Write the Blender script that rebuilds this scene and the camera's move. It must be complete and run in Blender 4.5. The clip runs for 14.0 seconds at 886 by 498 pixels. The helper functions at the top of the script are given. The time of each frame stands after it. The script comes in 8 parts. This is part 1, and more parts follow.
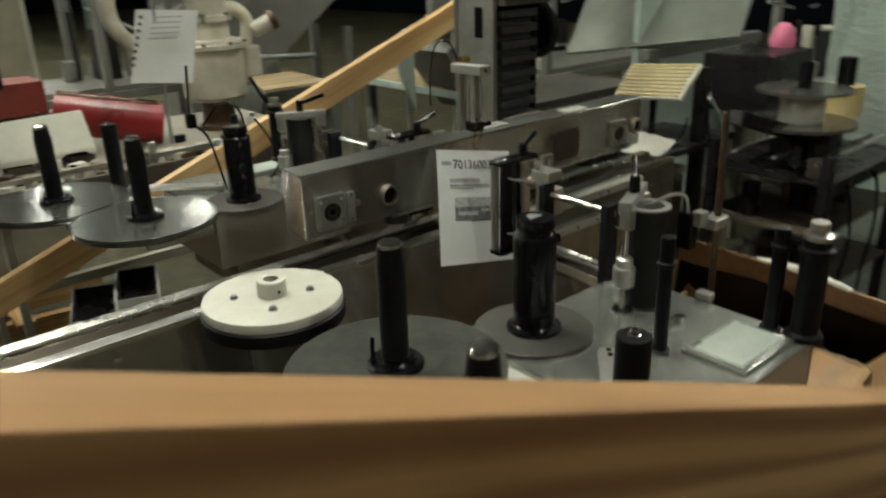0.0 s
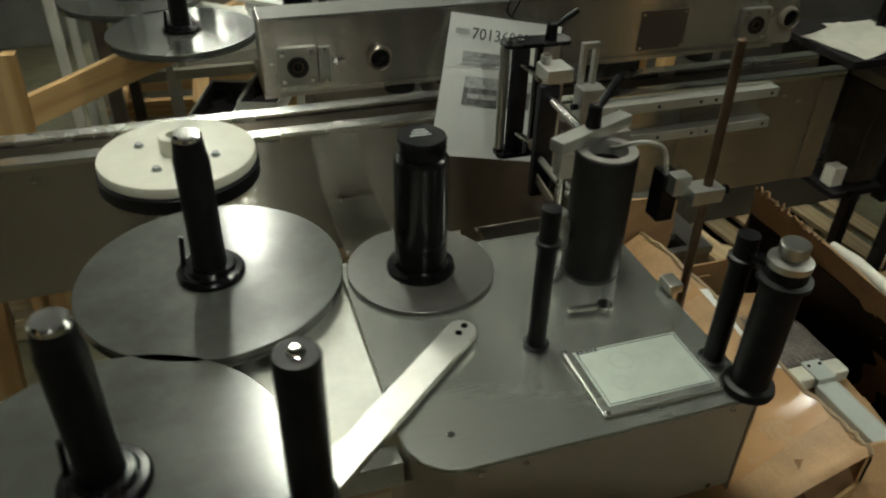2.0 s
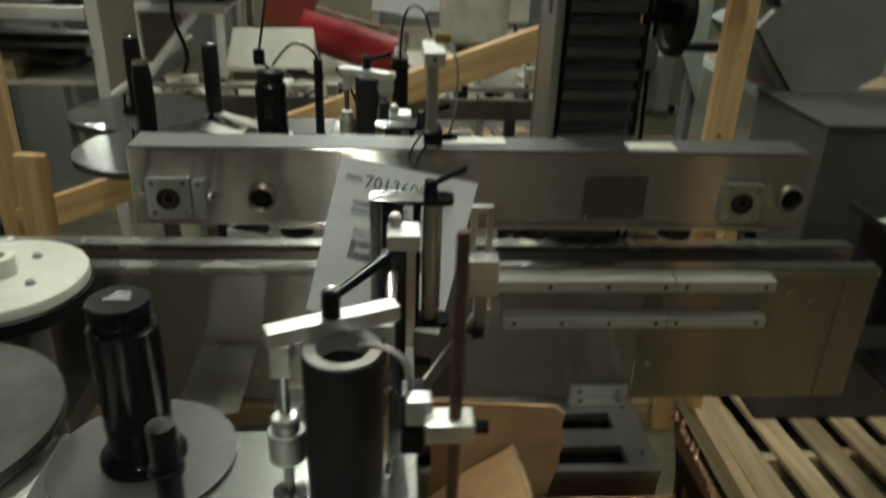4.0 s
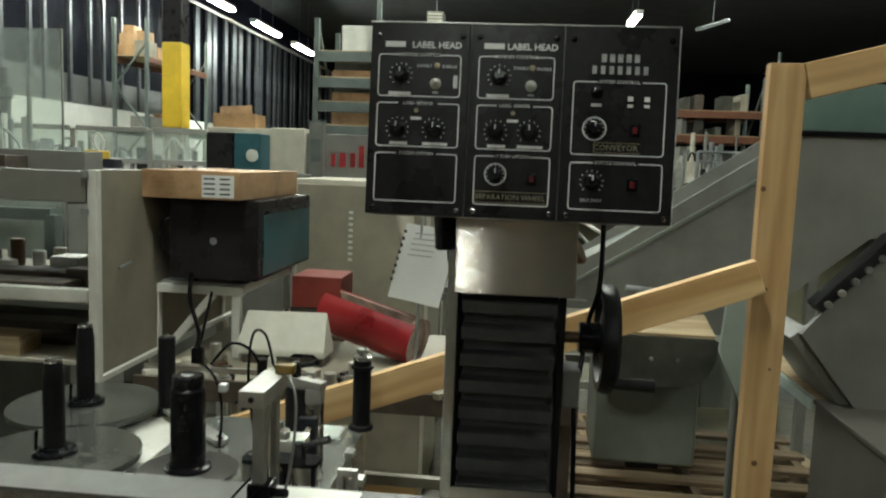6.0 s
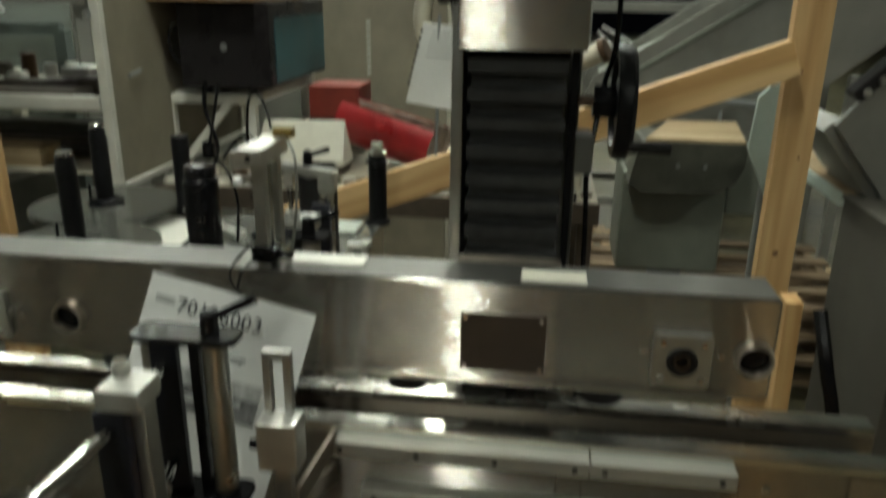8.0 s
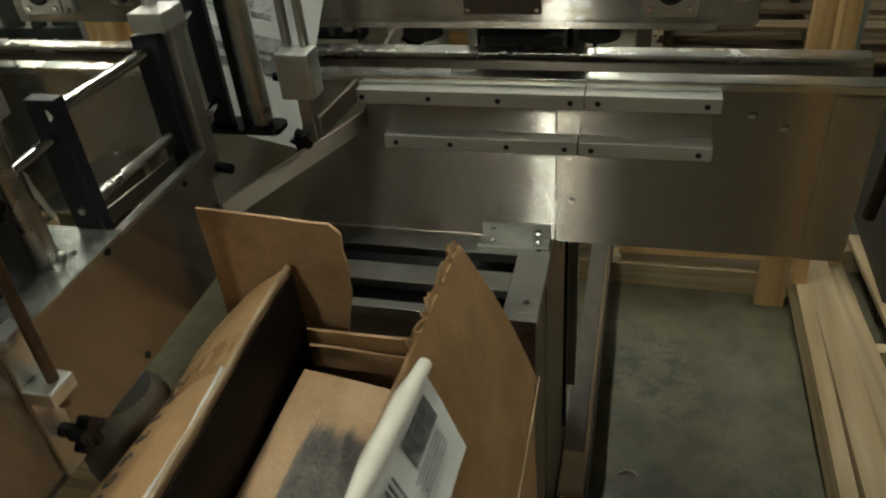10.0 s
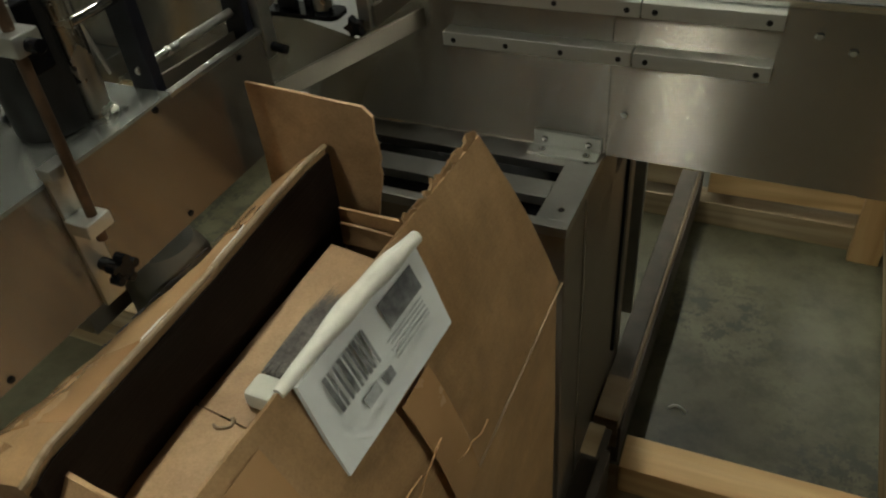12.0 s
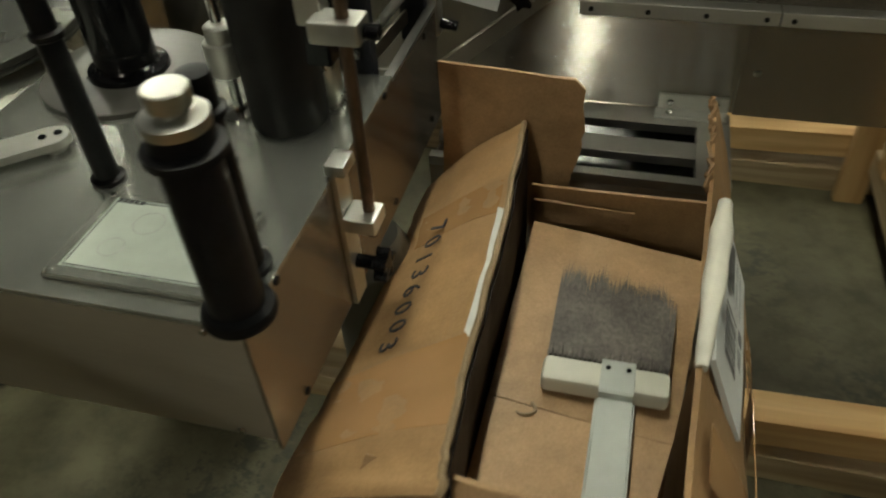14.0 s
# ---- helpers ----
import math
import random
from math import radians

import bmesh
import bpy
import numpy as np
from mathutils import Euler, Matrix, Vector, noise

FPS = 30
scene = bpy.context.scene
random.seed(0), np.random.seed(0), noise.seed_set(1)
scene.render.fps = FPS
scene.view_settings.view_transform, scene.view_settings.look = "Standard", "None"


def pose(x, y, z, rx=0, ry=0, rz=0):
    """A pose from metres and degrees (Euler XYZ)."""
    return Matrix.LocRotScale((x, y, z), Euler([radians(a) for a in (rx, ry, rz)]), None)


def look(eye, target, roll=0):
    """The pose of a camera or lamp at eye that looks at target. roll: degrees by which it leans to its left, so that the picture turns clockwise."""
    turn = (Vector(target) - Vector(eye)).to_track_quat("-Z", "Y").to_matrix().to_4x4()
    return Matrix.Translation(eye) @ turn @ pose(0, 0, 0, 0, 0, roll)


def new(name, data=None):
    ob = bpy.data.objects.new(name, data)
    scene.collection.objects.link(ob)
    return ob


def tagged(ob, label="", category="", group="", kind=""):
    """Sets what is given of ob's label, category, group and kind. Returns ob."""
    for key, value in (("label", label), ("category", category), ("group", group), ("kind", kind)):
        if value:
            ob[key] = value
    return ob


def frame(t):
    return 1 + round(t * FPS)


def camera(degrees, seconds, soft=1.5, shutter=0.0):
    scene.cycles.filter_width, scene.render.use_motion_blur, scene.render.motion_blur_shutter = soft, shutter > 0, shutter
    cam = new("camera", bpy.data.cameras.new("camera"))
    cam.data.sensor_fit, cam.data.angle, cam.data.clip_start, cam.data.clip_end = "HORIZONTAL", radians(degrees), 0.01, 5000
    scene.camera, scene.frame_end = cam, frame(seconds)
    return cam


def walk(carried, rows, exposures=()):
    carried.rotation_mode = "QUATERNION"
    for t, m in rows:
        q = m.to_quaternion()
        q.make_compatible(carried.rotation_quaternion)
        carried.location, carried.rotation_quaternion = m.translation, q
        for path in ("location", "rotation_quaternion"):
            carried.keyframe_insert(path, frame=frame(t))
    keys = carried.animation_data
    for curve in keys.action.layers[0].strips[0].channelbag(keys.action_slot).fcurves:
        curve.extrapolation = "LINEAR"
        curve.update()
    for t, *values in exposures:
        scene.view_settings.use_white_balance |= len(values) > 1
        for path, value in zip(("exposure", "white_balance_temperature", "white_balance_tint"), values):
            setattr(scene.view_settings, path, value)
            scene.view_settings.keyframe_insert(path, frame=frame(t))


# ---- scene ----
cam = camera(60.6, 14.0, 2.1, 0.5)
PATH = [
    (0, (-0.799, -1.271, 1.865), (0.414, 0.144, 1.138), -1.8),
    (0.3, (-0.676, -1.322, 1.875), (0.362, 0.224, 1.146), -0.9),
    (0.5, (-0.619, -1.348, 1.89), (0.262, 0.239, 1.05), -1.5),
    (0.7, (-0.544, -1.351, 1.882), (0.23, 0.252, 0.97), -1.4),
    (1, (-0.445, -1.333, 1.886), (0.312, 0.2, 0.849), 0.3),
    (1.5, (-0.329, -1.299, 1.895), (0.375, 0.227, 0.811), 1.8),
    (2, (-0.165, -1.305, 1.879), (0.367, 0.255, 0.746), 1.6),
    (2.5, (-0.011, -1.314, 1.856), (0.325, 0.278, 0.692), 2.2),
    (3, (0.114, -1.216, 1.825), (0.313, 0.375, 0.63), 1.8),
    (3.5, (0.229, -1.161, 1.838), (0.472, 0.486, 0.729), 2.2),
    (4, (0.366, -1.177, 1.851), (0.502, 0.622, 0.99), 2.1),
    (4.2, (0.435, -1.194, 1.861), (0.511, 0.655, 1.103), 2.4),
    (6.3, (0.764, -0.855, 1.926), (0.547, 1.122, 1.719), 1.6),
    (6.5, (0.77, -0.839, 1.934), (0.532, 1.135, 1.717), 1.2),
    (7, (0.775, -0.831, 1.933), (0.52, 1.14, 1.706), 0.9),
    (7.5, (0.774, -0.842, 1.899), (0.535, 1.116, 1.573), 0.9),
    (8, (0.784, -0.869, 1.81), (0.542, 1.006, 1.158), 0.7),
    (8.5, (0.813, -0.905, 1.749), (0.504, 0.835, 0.812), 0.1),
    (9, (0.845, -0.942, 1.706), (0.506, 0.698, 0.613), -2.1),
    (9.2, (0.85, -0.966, 1.703), (0.505, 0.652, 0.579), -3.4),
    (11.3, (1.105, -1.034, 1.651), (0.365, 0.39, 0.457), -6.3),
    (11.5, (1.094, -1.036, 1.648), (0.333, 0.356, 0.429), -6.6),
    (12, (1.062, -1.03, 1.658), (0.339, 0.328, 0.381), -6.0),
    (12.5, (1.009, -1.01, 1.643), (0.259, 0.275, 0.307), -4.7),
    (13, (0.979, -1.006, 1.635), (0.126, 0.169, 0.26), -6.5),
    (13.5, (0.86, -1.049, 1.641), (0.065, 0.226, 0.321), -7.5),
    (13.8, (0.734, -1.108, 1.667), (0.154, 0.255, 0.323), -6.7),
    (14, (0.67, -1.159, 1.685), (0.232, 0.249, 0.334), -4.0),
]
walk(cam, [(t, look(eye, target, roll)) for t, eye, target, roll in PATH], [(0.0, 0.17, 6450, 15), (1.0, -0.02, 6450, 12), (2.0, -0.05, 6450, 11), (2.5, -0.18, 6450, 10), (3.0, -0.5, 6450, 8), (3.5, -0.4, 6300, 10), (4.0, -0.05, 6250, 13), (6.5, 0.26, 6100, 12), (9.0, 0.0, 6450, 12), (11.5, -0.12, 6500, 13), (13.0, -0.08, 6700, 13), (14.0, -0.14, 6850, 12)])


# ---- light ----
world = bpy.data.worlds.new("hall_air")
scene.world = world
world.use_nodes = True
world.node_tree.nodes["Background"].inputs[0].default_value = (0.02, 0.022, 0.02, 1)
world.node_tree.nodes["Background"].inputs[1].default_value = 0.3
TUBE_STRENGTH = 185.0
TUBE_COLOR = (0.96, 1.0, 0.84, 1)


# ---- materials ----
def nodes_of(name):
    m = bpy.data.materials.new(name)
    m.use_nodes = True
    t = m.node_tree
    return m, t, t.nodes["Principled BSDF"]


def noise_node(t, coord, scale, detail=4.0, stretch=(1, 1, 1), rough=0.55):
    mp = t.nodes.new("ShaderNodeMapping")
    mp.inputs["Scale"].default_value = stretch
    t.links.new(coord, mp.inputs["Vector"])
    n = t.nodes.new("ShaderNodeTexNoise")
    n.inputs["Scale"].default_value = scale
    n.inputs["Detail"].default_value = detail
    n.inputs["Roughness"].default_value = rough
    t.links.new(mp.outputs[0], n.inputs["Vector"])
    return n


def ramp(t, fac, lo, hi, p0=0.3, p1=0.7):
    r = t.nodes.new("ShaderNodeValToRGB")
    r.color_ramp.elements[0].position, r.color_ramp.elements[1].position = p0, p1
    r.color_ramp.elements[0].color = (*lo, 1)
    r.color_ramp.elements[1].color = (*hi, 1)
    t.links.new(fac, r.inputs[0])
    return r.outputs[0]


def span(t, fac, lo, hi):
    r = t.nodes.new("ShaderNodeMapRange")
    r.inputs[3].default_value, r.inputs[4].default_value = lo, hi
    r.inputs[1].default_value, r.inputs[2].default_value = 0.3, 0.7
    t.links.new(fac, r.inputs[0])
    return r.outputs[0]


def mul(t, a, b, mode="MULTIPLY", fac=1.0):
    x = t.nodes.new("ShaderNodeMix")
    x.data_type, x.blend_type = "RGBA", mode
    x.inputs[0].default_value = fac
    t.links.new(a, x.inputs[6])
    t.links.new(b, x.inputs[7])
    return x.outputs[2]


def bumped(t, bsdf, fac, strength, dist=0.001):
    b = t.nodes.new("ShaderNodeBump")
    b.inputs["Strength"].default_value = strength
    b.inputs["Distance"].default_value = dist
    t.links.new(fac, b.inputs["Height"])
    t.links.new(b.outputs[0], bsdf.inputs["Normal"])


def surface(name, col, rough=0.5, metal=0.0, var=0.15, scale=12.0, stain=0.2, stain_scale=2.5, bump=0.1, bump_scale=150.0,
            stretch=(1, 1, 1), rvar=0.08, per_object=0.0):
    """A plain painted, moulded or cast surface: grain, stains and uneven gloss."""
    m, t, b = nodes_of(name)
    co = t.nodes.new("ShaderNodeTexCoord").outputs["Object"]
    fine = noise_node(t, co, scale, 6.0, stretch)
    big = noise_node(t, co, stain_scale, 5.0)
    c0 = ramp(t, fine.outputs[0], [v * (1 - var) for v in col], [min(1, v * (1 + var)) for v in col])
    c1 = ramp(t, big.outputs[0], [1 - stain] * 3, [1.0] * 3, 0.35, 0.6)
    c = mul(t, c0, c1)
    if per_object:
        oi = t.nodes.new("ShaderNodeObjectInfo")
        mr = t.nodes.new("ShaderNodeMapRange")
        mr.inputs[3].default_value, mr.inputs[4].default_value = 1 - per_object, 1 + per_object
        t.links.new(oi.outputs["Random"], mr.inputs[0])
        hs = t.nodes.new("ShaderNodeHueSaturation")
        t.links.new(mr.outputs[0], hs.inputs["Value"])
        t.links.new(c, hs.inputs["Color"])
        c = hs.outputs[0]
    t.links.new(c, b.inputs["Base Color"])
    b.inputs["Metallic"].default_value = metal
    t.links.new(span(t, big.outputs[0], max(0.03, rough - rvar), min(1, rough + rvar)), b.inputs["Roughness"])
    if bump:
        bumped(t, b, noise_node(t, co, bump_scale, 3.0, stretch).outputs[0], bump)
    return m


def dim_gloss(m, level):
    m.node_tree.nodes["Principled BSDF"].inputs["Specular IOR Level"].default_value = level


def brushed(name, col, rough=0.3, aniso=0.85, stretch=(1, 40, 40), turn=0.25, smudge=0.06, worn=0.1, haze=0.1, comb=0.0):
    """Brushed stainless sheet: fine drawn grain along the sheet, smudges in the gloss."""
    m, t, b = nodes_of(name)
    co = t.nodes.new("ShaderNodeTexCoord").outputs["Object"]
    grain = noise_node(t, co, 30.0, 3.0, stretch, 0.6)
    big = noise_node(t, co, 3.0, 4.0)
    wide = noise_node(t, co, 1.3, 3.0)
    c = mul(t, ramp(t, grain.outputs[0], [v * 0.94 for v in col], [min(1, v * 1.05) for v in col]),
            ramp(t, wide.outputs[0], (1 - worn, 1 - worn, 1 - worn * 1.15), (1, 1, 1)))
    t.links.new(c, b.inputs["Base Color"])
    b.inputs["Metallic"].default_value = 1.0 - haze
    t.links.new(span(t, big.outputs[0], rough - smudge, rough + smudge), b.inputs["Roughness"])
    b.inputs["Anisotropic"].default_value = aniso
    b.inputs["Anisotropic Rotation"].default_value = turn
    tg = t.nodes.new("ShaderNodeTangent")
    tg.direction_type = "UV_MAP"
    t.links.new(tg.outputs[0], b.inputs["Tangent"])
    if comb:
        # microscopic scratches along the sheet tilt the surface across the grain only
        fine = t.nodes.new("ShaderNodeVectorMath")
        fine.operation = "SCALE"
        fine.inputs["Scale"].default_value = 9000.0
        t.links.new(co, fine.inputs[0])
        wn = t.nodes.new("ShaderNodeTexWhiteNoise")
        t.links.new(fine.outputs[0], wn.inputs["Vector"])
        sp = t.nodes.new("ShaderNodeSeparateColor")
        t.links.new(wn.outputs["Color"], sp.inputs[0])
        sm = t.nodes.new("ShaderNodeMath")
        t.links.new(sp.outputs[0], sm.inputs[0])
        t.links.new(sp.outputs[1], sm.inputs[1])
        ce = t.nodes.new("ShaderNodeMath")
        ce.operation = "MULTIPLY_ADD"
        t.links.new(sm.outputs[0], ce.inputs[0])
        ce.inputs[1].default_value, ce.inputs[2].default_value = comb, -comb
        ge = t.nodes.new("ShaderNodeNewGeometry")
        cr = t.nodes.new("ShaderNodeVectorMath")
        cr.operation = "CROSS_PRODUCT"
        t.links.new(ge.outputs["Normal"], cr.inputs[0])
        t.links.new(tg.outputs[0], cr.inputs[1])
        sc = t.nodes.new("ShaderNodeVectorMath")
        sc.operation = "SCALE"
        t.links.new(cr.outputs[0], sc.inputs[0])
        t.links.new(ce.outputs[0], sc.inputs["Scale"])
        ad = t.nodes.new("ShaderNodeVectorMath")
        t.links.new(ge.outputs["Normal"], ad.inputs[0])
        t.links.new(sc.outputs[0], ad.inputs[1])
        nz = t.nodes.new("ShaderNodeVectorMath")
        nz.operation = "NORMALIZE"
        t.links.new(ad.outputs[0], nz.inputs[0])
        t.links.new(nz.outputs[0], b.inputs["Normal"])
    return m


def timber(name, light, dark, rough=0.6, per=0.12, knots=True):
    """Sawn softwood, its grain along the piece's own x."""
    m, t, b = nodes_of(name)
    co = t.nodes.new("ShaderNodeTexCoord").outputs["Object"]
    oi = t.nodes.new("ShaderNodeObjectInfo")
    off = t.nodes.new("ShaderNodeVectorMath")
    off.operation = "MULTIPLY_ADD"
    t.links.new(oi.outputs["Random"], off.inputs[0])
    off.inputs[1].default_value = (7, 3, 5)
    t.links.new(co, off.inputs[2])
    warp = noise_node(t, off.outputs[0], 2.2, 3.0, (0.5, 2, 2))
    wv = t.nodes.new("ShaderNodeTexWave")
    wv.wave_type, wv.bands_direction = "BANDS", "Z"
    wv.inputs["Scale"].default_value = 6.0
    wv.inputs["Distortion"].default_value = 16.0
    wv.inputs["Detail"].default_value = 3.0
    wv.inputs["Detail Scale"].default_value = 0.9
    mp = t.nodes.new("ShaderNodeMapping")
    mp.inputs["Scale"].default_value = (0.12, 1, 1)
    t.links.new(off.outputs[0], mp.inputs["Vector"])
    t.links.new(mp.outputs[0], wv.inputs["Vector"])
    fib = noise_node(t, off.outputs[0], 60.0, 4.0, (0.06, 1, 1))
    c = ramp(t, wv.outputs[0], light, dark, 0.2, 1.0)
    c = mul(t, c, ramp(t, fib.outputs[0], (0.9, 0.89, 0.87), (1.03, 1.03, 1.03)))
    c = mul(t, c, ramp(t, warp.outputs[0], (0.82, 0.76, 0.7), (1, 1, 1)))
    streak = noise_node(t, off.outputs[0], 15.0, 3.0, (0.07, 1, 1))
    c = mul(t, c, ramp(t, streak.outputs[0], (0.86, 0.79, 0.67), (1.04, 1.05, 1.06), 0.35, 0.6))
    if knots:
        vo = t.nodes.new("ShaderNodeTexVoronoi")
        vo.inputs["Scale"].default_value = 3.4
        mk = t.nodes.new("ShaderNodeMapping")
        mk.inputs["Scale"].default_value = (0.6, 1.6, 1.6)
        t.links.new(off.outputs[0], mk.inputs["Vector"])
        t.links.new(mk.outputs[0], vo.inputs["Vector"])
        c = mul(t, c, ramp(t, vo.outputs["Distance"], (0.25, 0.13, 0.07), (1, 1, 1), 0.04, 0.1))
    hs = t.nodes.new("ShaderNodeHueSaturation")
    mr = t.nodes.new("ShaderNodeMapRange")
    mr.inputs[3].default_value, mr.inputs[4].default_value = 1 - per, 1 + per
    t.links.new(oi.outputs["Random"], mr.inputs[0])
    t.links.new(mr.outputs[0], hs.inputs["Value"])
    t.links.new(c, hs.inputs["Color"])
    t.links.new(hs.outputs[0], b.inputs["Base Color"])
    b.inputs["Roughness"].default_value = rough
    bumped(t, b, fib.outputs[0], 0.25, 0.001)
    return m


def board(name, col):
    """Corrugated cardboard: faint flutes, fibre flecks, creases, grime and scuffs."""
    m, t, b = nodes_of(name)
    co = t.nodes.new("ShaderNodeTexCoord").outputs["Object"]
    fl = noise_node(t, co, 40.0, 2.0, (0.2, 0.2, 4))
    fleck = noise_node(t, co, 320.0, 2.0)
    scuff = noise_node(t, co, 6.0, 7.0, (1, 1, 1), 0.72)
    grime = noise_node(t, co, 2.6, 5.0, (1, 1.6, 1), 0.65)
    streak = noise_node(t, co, 22.0, 5.0, (1, 0.6, 1.3), 0.7)
    c = mul(t, ramp(t, scuff.outputs[0], [v * 0.74 for v in col], [v * 1.1 for v in col]),
            ramp(t, fleck.outputs[0], (0.86, 0.85, 0.83), (1.04, 1.04, 1.04)))
    c = mul(t, c, ramp(t, grime.outputs[0], (0.6, 0.56, 0.5), (1, 1, 1), 0.34, 0.52))
    c = mul(t, c, ramp(t, streak.outputs[0], (0.9, 0.89, 0.87), (1.03, 1.03, 1.03), 0.3, 0.6))
    t.links.new(c, b.inputs["Base Color"])
    t.links.new(span(t, grime.outputs[0], 0.42, 0.72), b.inputs["Roughness"])
    add = t.nodes.new("ShaderNodeMath")
    t.links.new(fl.outputs[0], add.inputs[0])
    t.links.new(scuff.outputs[0], add.inputs[1])
    bumped(t, b, add.outputs[0], 0.3, 0.003)
    return m


def glowing(name, col, strength):
    m, t, b = nodes_of(name)
    b.inputs["Base Color"].default_value = col
    b.inputs["Emission Color"].default_value = col
    b.inputs["Emission Strength"].default_value = strength
    return m


STEEL = brushed("brushed_steel", (0.56, 0.535, 0.49), 0.14, 0.92, smudge=0.012, haze=0.08, comb=1.05)
STEEL_TOP = brushed("brushed_steel_top", (0.42, 0.43, 0.395), 0.22, 0.55, smudge=0.03, haze=0.27)
# steel browned to hold the brown reflections on the end plate
STEEL_END = brushed("end_plate_steel", (0.43, 0.39, 0.335), 0.2, 0.9, smudge=0.02, haze=0.1, comb=0.9)
STEEL_SIDE = brushed("satin_steel_side", (0.52, 0.48, 0.42), 0.36, 0.8, smudge=0.03, haze=0.32, comb=0.4)
STEEL_DULL = brushed("dull_steel", (0.3, 0.262, 0.215), 0.36, 0.9, smudge=0.02, haze=0.1, comb=0.6)
BROWN_PLATE = surface("film_covered_steel", (0.085, 0.066, 0.052), 0.42, 0.35, 0.05, 30, 0.12, 3, 0.0)
FRAME_STEEL = surface("dull_frame_steel", (0.4, 0.39, 0.365), 0.36, 0.95, 0.05, 30, 0.2, 5, 0.02, 200)
# darkened steel that keeps lamp glare off the belt housing's top
GLARE_COVER = surface("glare_cover_steel", (0.12, 0.12, 0.11), 0.46, 0.7, 0.1, 30, 0.3, 5, 0.02, 200)
NAMEPLATE = surface("greenish_printed_plate", (0.52, 0.58, 0.52), 0.38, 0.15, 0.05, 40, 0.15, 9, 0.0)
SATIN = surface("satin_turned_steel", (0.58, 0.57, 0.53), 0.3, 1.0, 0.05, 40, 0.15, 9, 0.03, 250)
ALU = surface("milled_aluminium", (0.52, 0.52, 0.49), 0.36, 0.95, 0.08, 60, 0.15, 6, 0.05, 300)
ALU_LIGHT = surface("satin_aluminium", (0.62, 0.62, 0.58), 0.4, 0.9, 0.06, 40, 0.12, 5, 0.05, 250)
STRIP = surface("pale_mill_aluminium", (0.56, 0.56, 0.51), 0.42, 0.55, 0.06, 40, 0.15, 5, 0.05, 250, (0.1, 1, 1))
CABINET_DARK = surface("dull_dark_cabinet_paint", (0.07, 0.065, 0.053), 0.6, 0, 0.1, 10, 0.25, 3, 0.08, 90)
CHUTE_DARK = surface("grimy_dark_green_paint", (0.05, 0.052, 0.04), 0.45, 0, 0.3, 14, 0.4, 5, 0.1, 90)
RAIL = surface("bright_rail_steel", (0.66, 0.65, 0.6), 0.24, 1.0, 0.06, 40, 0.15, 9, 0.02, 250, (0.1, 1, 1))
WING = surface("pale_matt_aluminium", (0.72, 0.72, 0.65), 0.5, 0.15, 0.05, 40, 0.12, 5, 0.05, 250)
CHROME = surface("chrome", (0.72, 0.71, 0.68), 0.13, 1.0, 0.04, 40, 0.08, 8, 0.02, 200)
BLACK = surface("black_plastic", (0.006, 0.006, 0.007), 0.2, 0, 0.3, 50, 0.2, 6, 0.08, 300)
RUBBER = surface("black_rubber", (0.008, 0.008, 0.009), 0.42, 0, 0.3, 60, 0.3, 8, 0.15, 400)
RUBBER_GREY = surface("dark_grey_rubber", (0.013, 0.0125, 0.0125), 0.5, 0, 0.25, 60, 0.3, 8, 0.15, 400)
BLUE_BLACK = surface("blue_black_paint", (0.012, 0.013, 0.02), 0.4, 0, 0.3, 50, 0.2, 6, 0.08, 300)
DISC = surface("grey_disc_laminate", (0.066, 0.068, 0.06), 0.185, 0, 0.12, 28, 0.2, 7, 0.0, rvar=0.04)
PALE_RING = surface("pale_grey_ring", (0.3, 0.29, 0.27), 0.45, 0.3, 0.1, 60, 0.2, 8, 0.05, 300)
TAN_DISC = surface("grey_tan_disc", (0.07, 0.067, 0.06), 0.34, 0.0, 0.1, 90, 0.2, 8, 0.05, 300)
CREAM = surface("cream_plastic", (0.62, 0.61, 0.52), 0.45, 0, 0.04, 30, 0.14, 6, 0.04, 200)
FOAM = surface("white_foam", (0.74, 0.71, 0.62), 0.8, 0, 0.05, 60, 0.12, 10, 0.2, 200)
PAPER = surface("white_paper", (0.74, 0.75, 0.73), 0.75, 0, 0.02, 60, 0.06, 3, 0.04, 400)
# white paper toned down for the weak light over the black stand
PAPER_DIM = surface("dimmed_paper", (0.42, 0.41, 0.35), 0.75, 0, 0.05, 30, 0.15, 4, 0.04, 300)
INK = surface("black_ink", (0.03, 0.03, 0.035), 0.7, 0, 0.1, 60, 0.1, 3, 0)
INK_GREY = surface("grey_print", (0.2, 0.2, 0.2), 0.7, 0, 0.5, 90, 0.5, 25, 0)
INK_PALE = surface("pale_print", (0.45, 0.46, 0.45), 0.7, 0, 0.25, 120, 0.2, 30, 0)
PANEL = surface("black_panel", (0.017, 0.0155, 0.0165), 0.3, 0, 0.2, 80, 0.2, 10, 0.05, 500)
PRINT = surface("white_panel_print", (0.86, 0.86, 0.85), 0.5, 0, 0.05, 60, 0.1, 9, 0)
AMBER = surface("dull_amber_plastic", (0.22, 0.14, 0.02), 0.4, 0, 0.1, 60, 0.2, 9, 0)
AMBER_PRINT = surface("amber_tape_print", (0.32, 0.27, 0.16), 0.5, 0, 0.1, 60, 0.1, 9, 0)
RED_LENS = surface("red_lens", (0.11, 0.006, 0.008), 0.2, 0, 0.2, 60, 0.1, 9, 0)
BELLOWS = surface("bellows_cloth", (0.055, 0.056, 0.055), 0.6, 0, 0.2, 40, 0.25, 12, 0.1, 300)
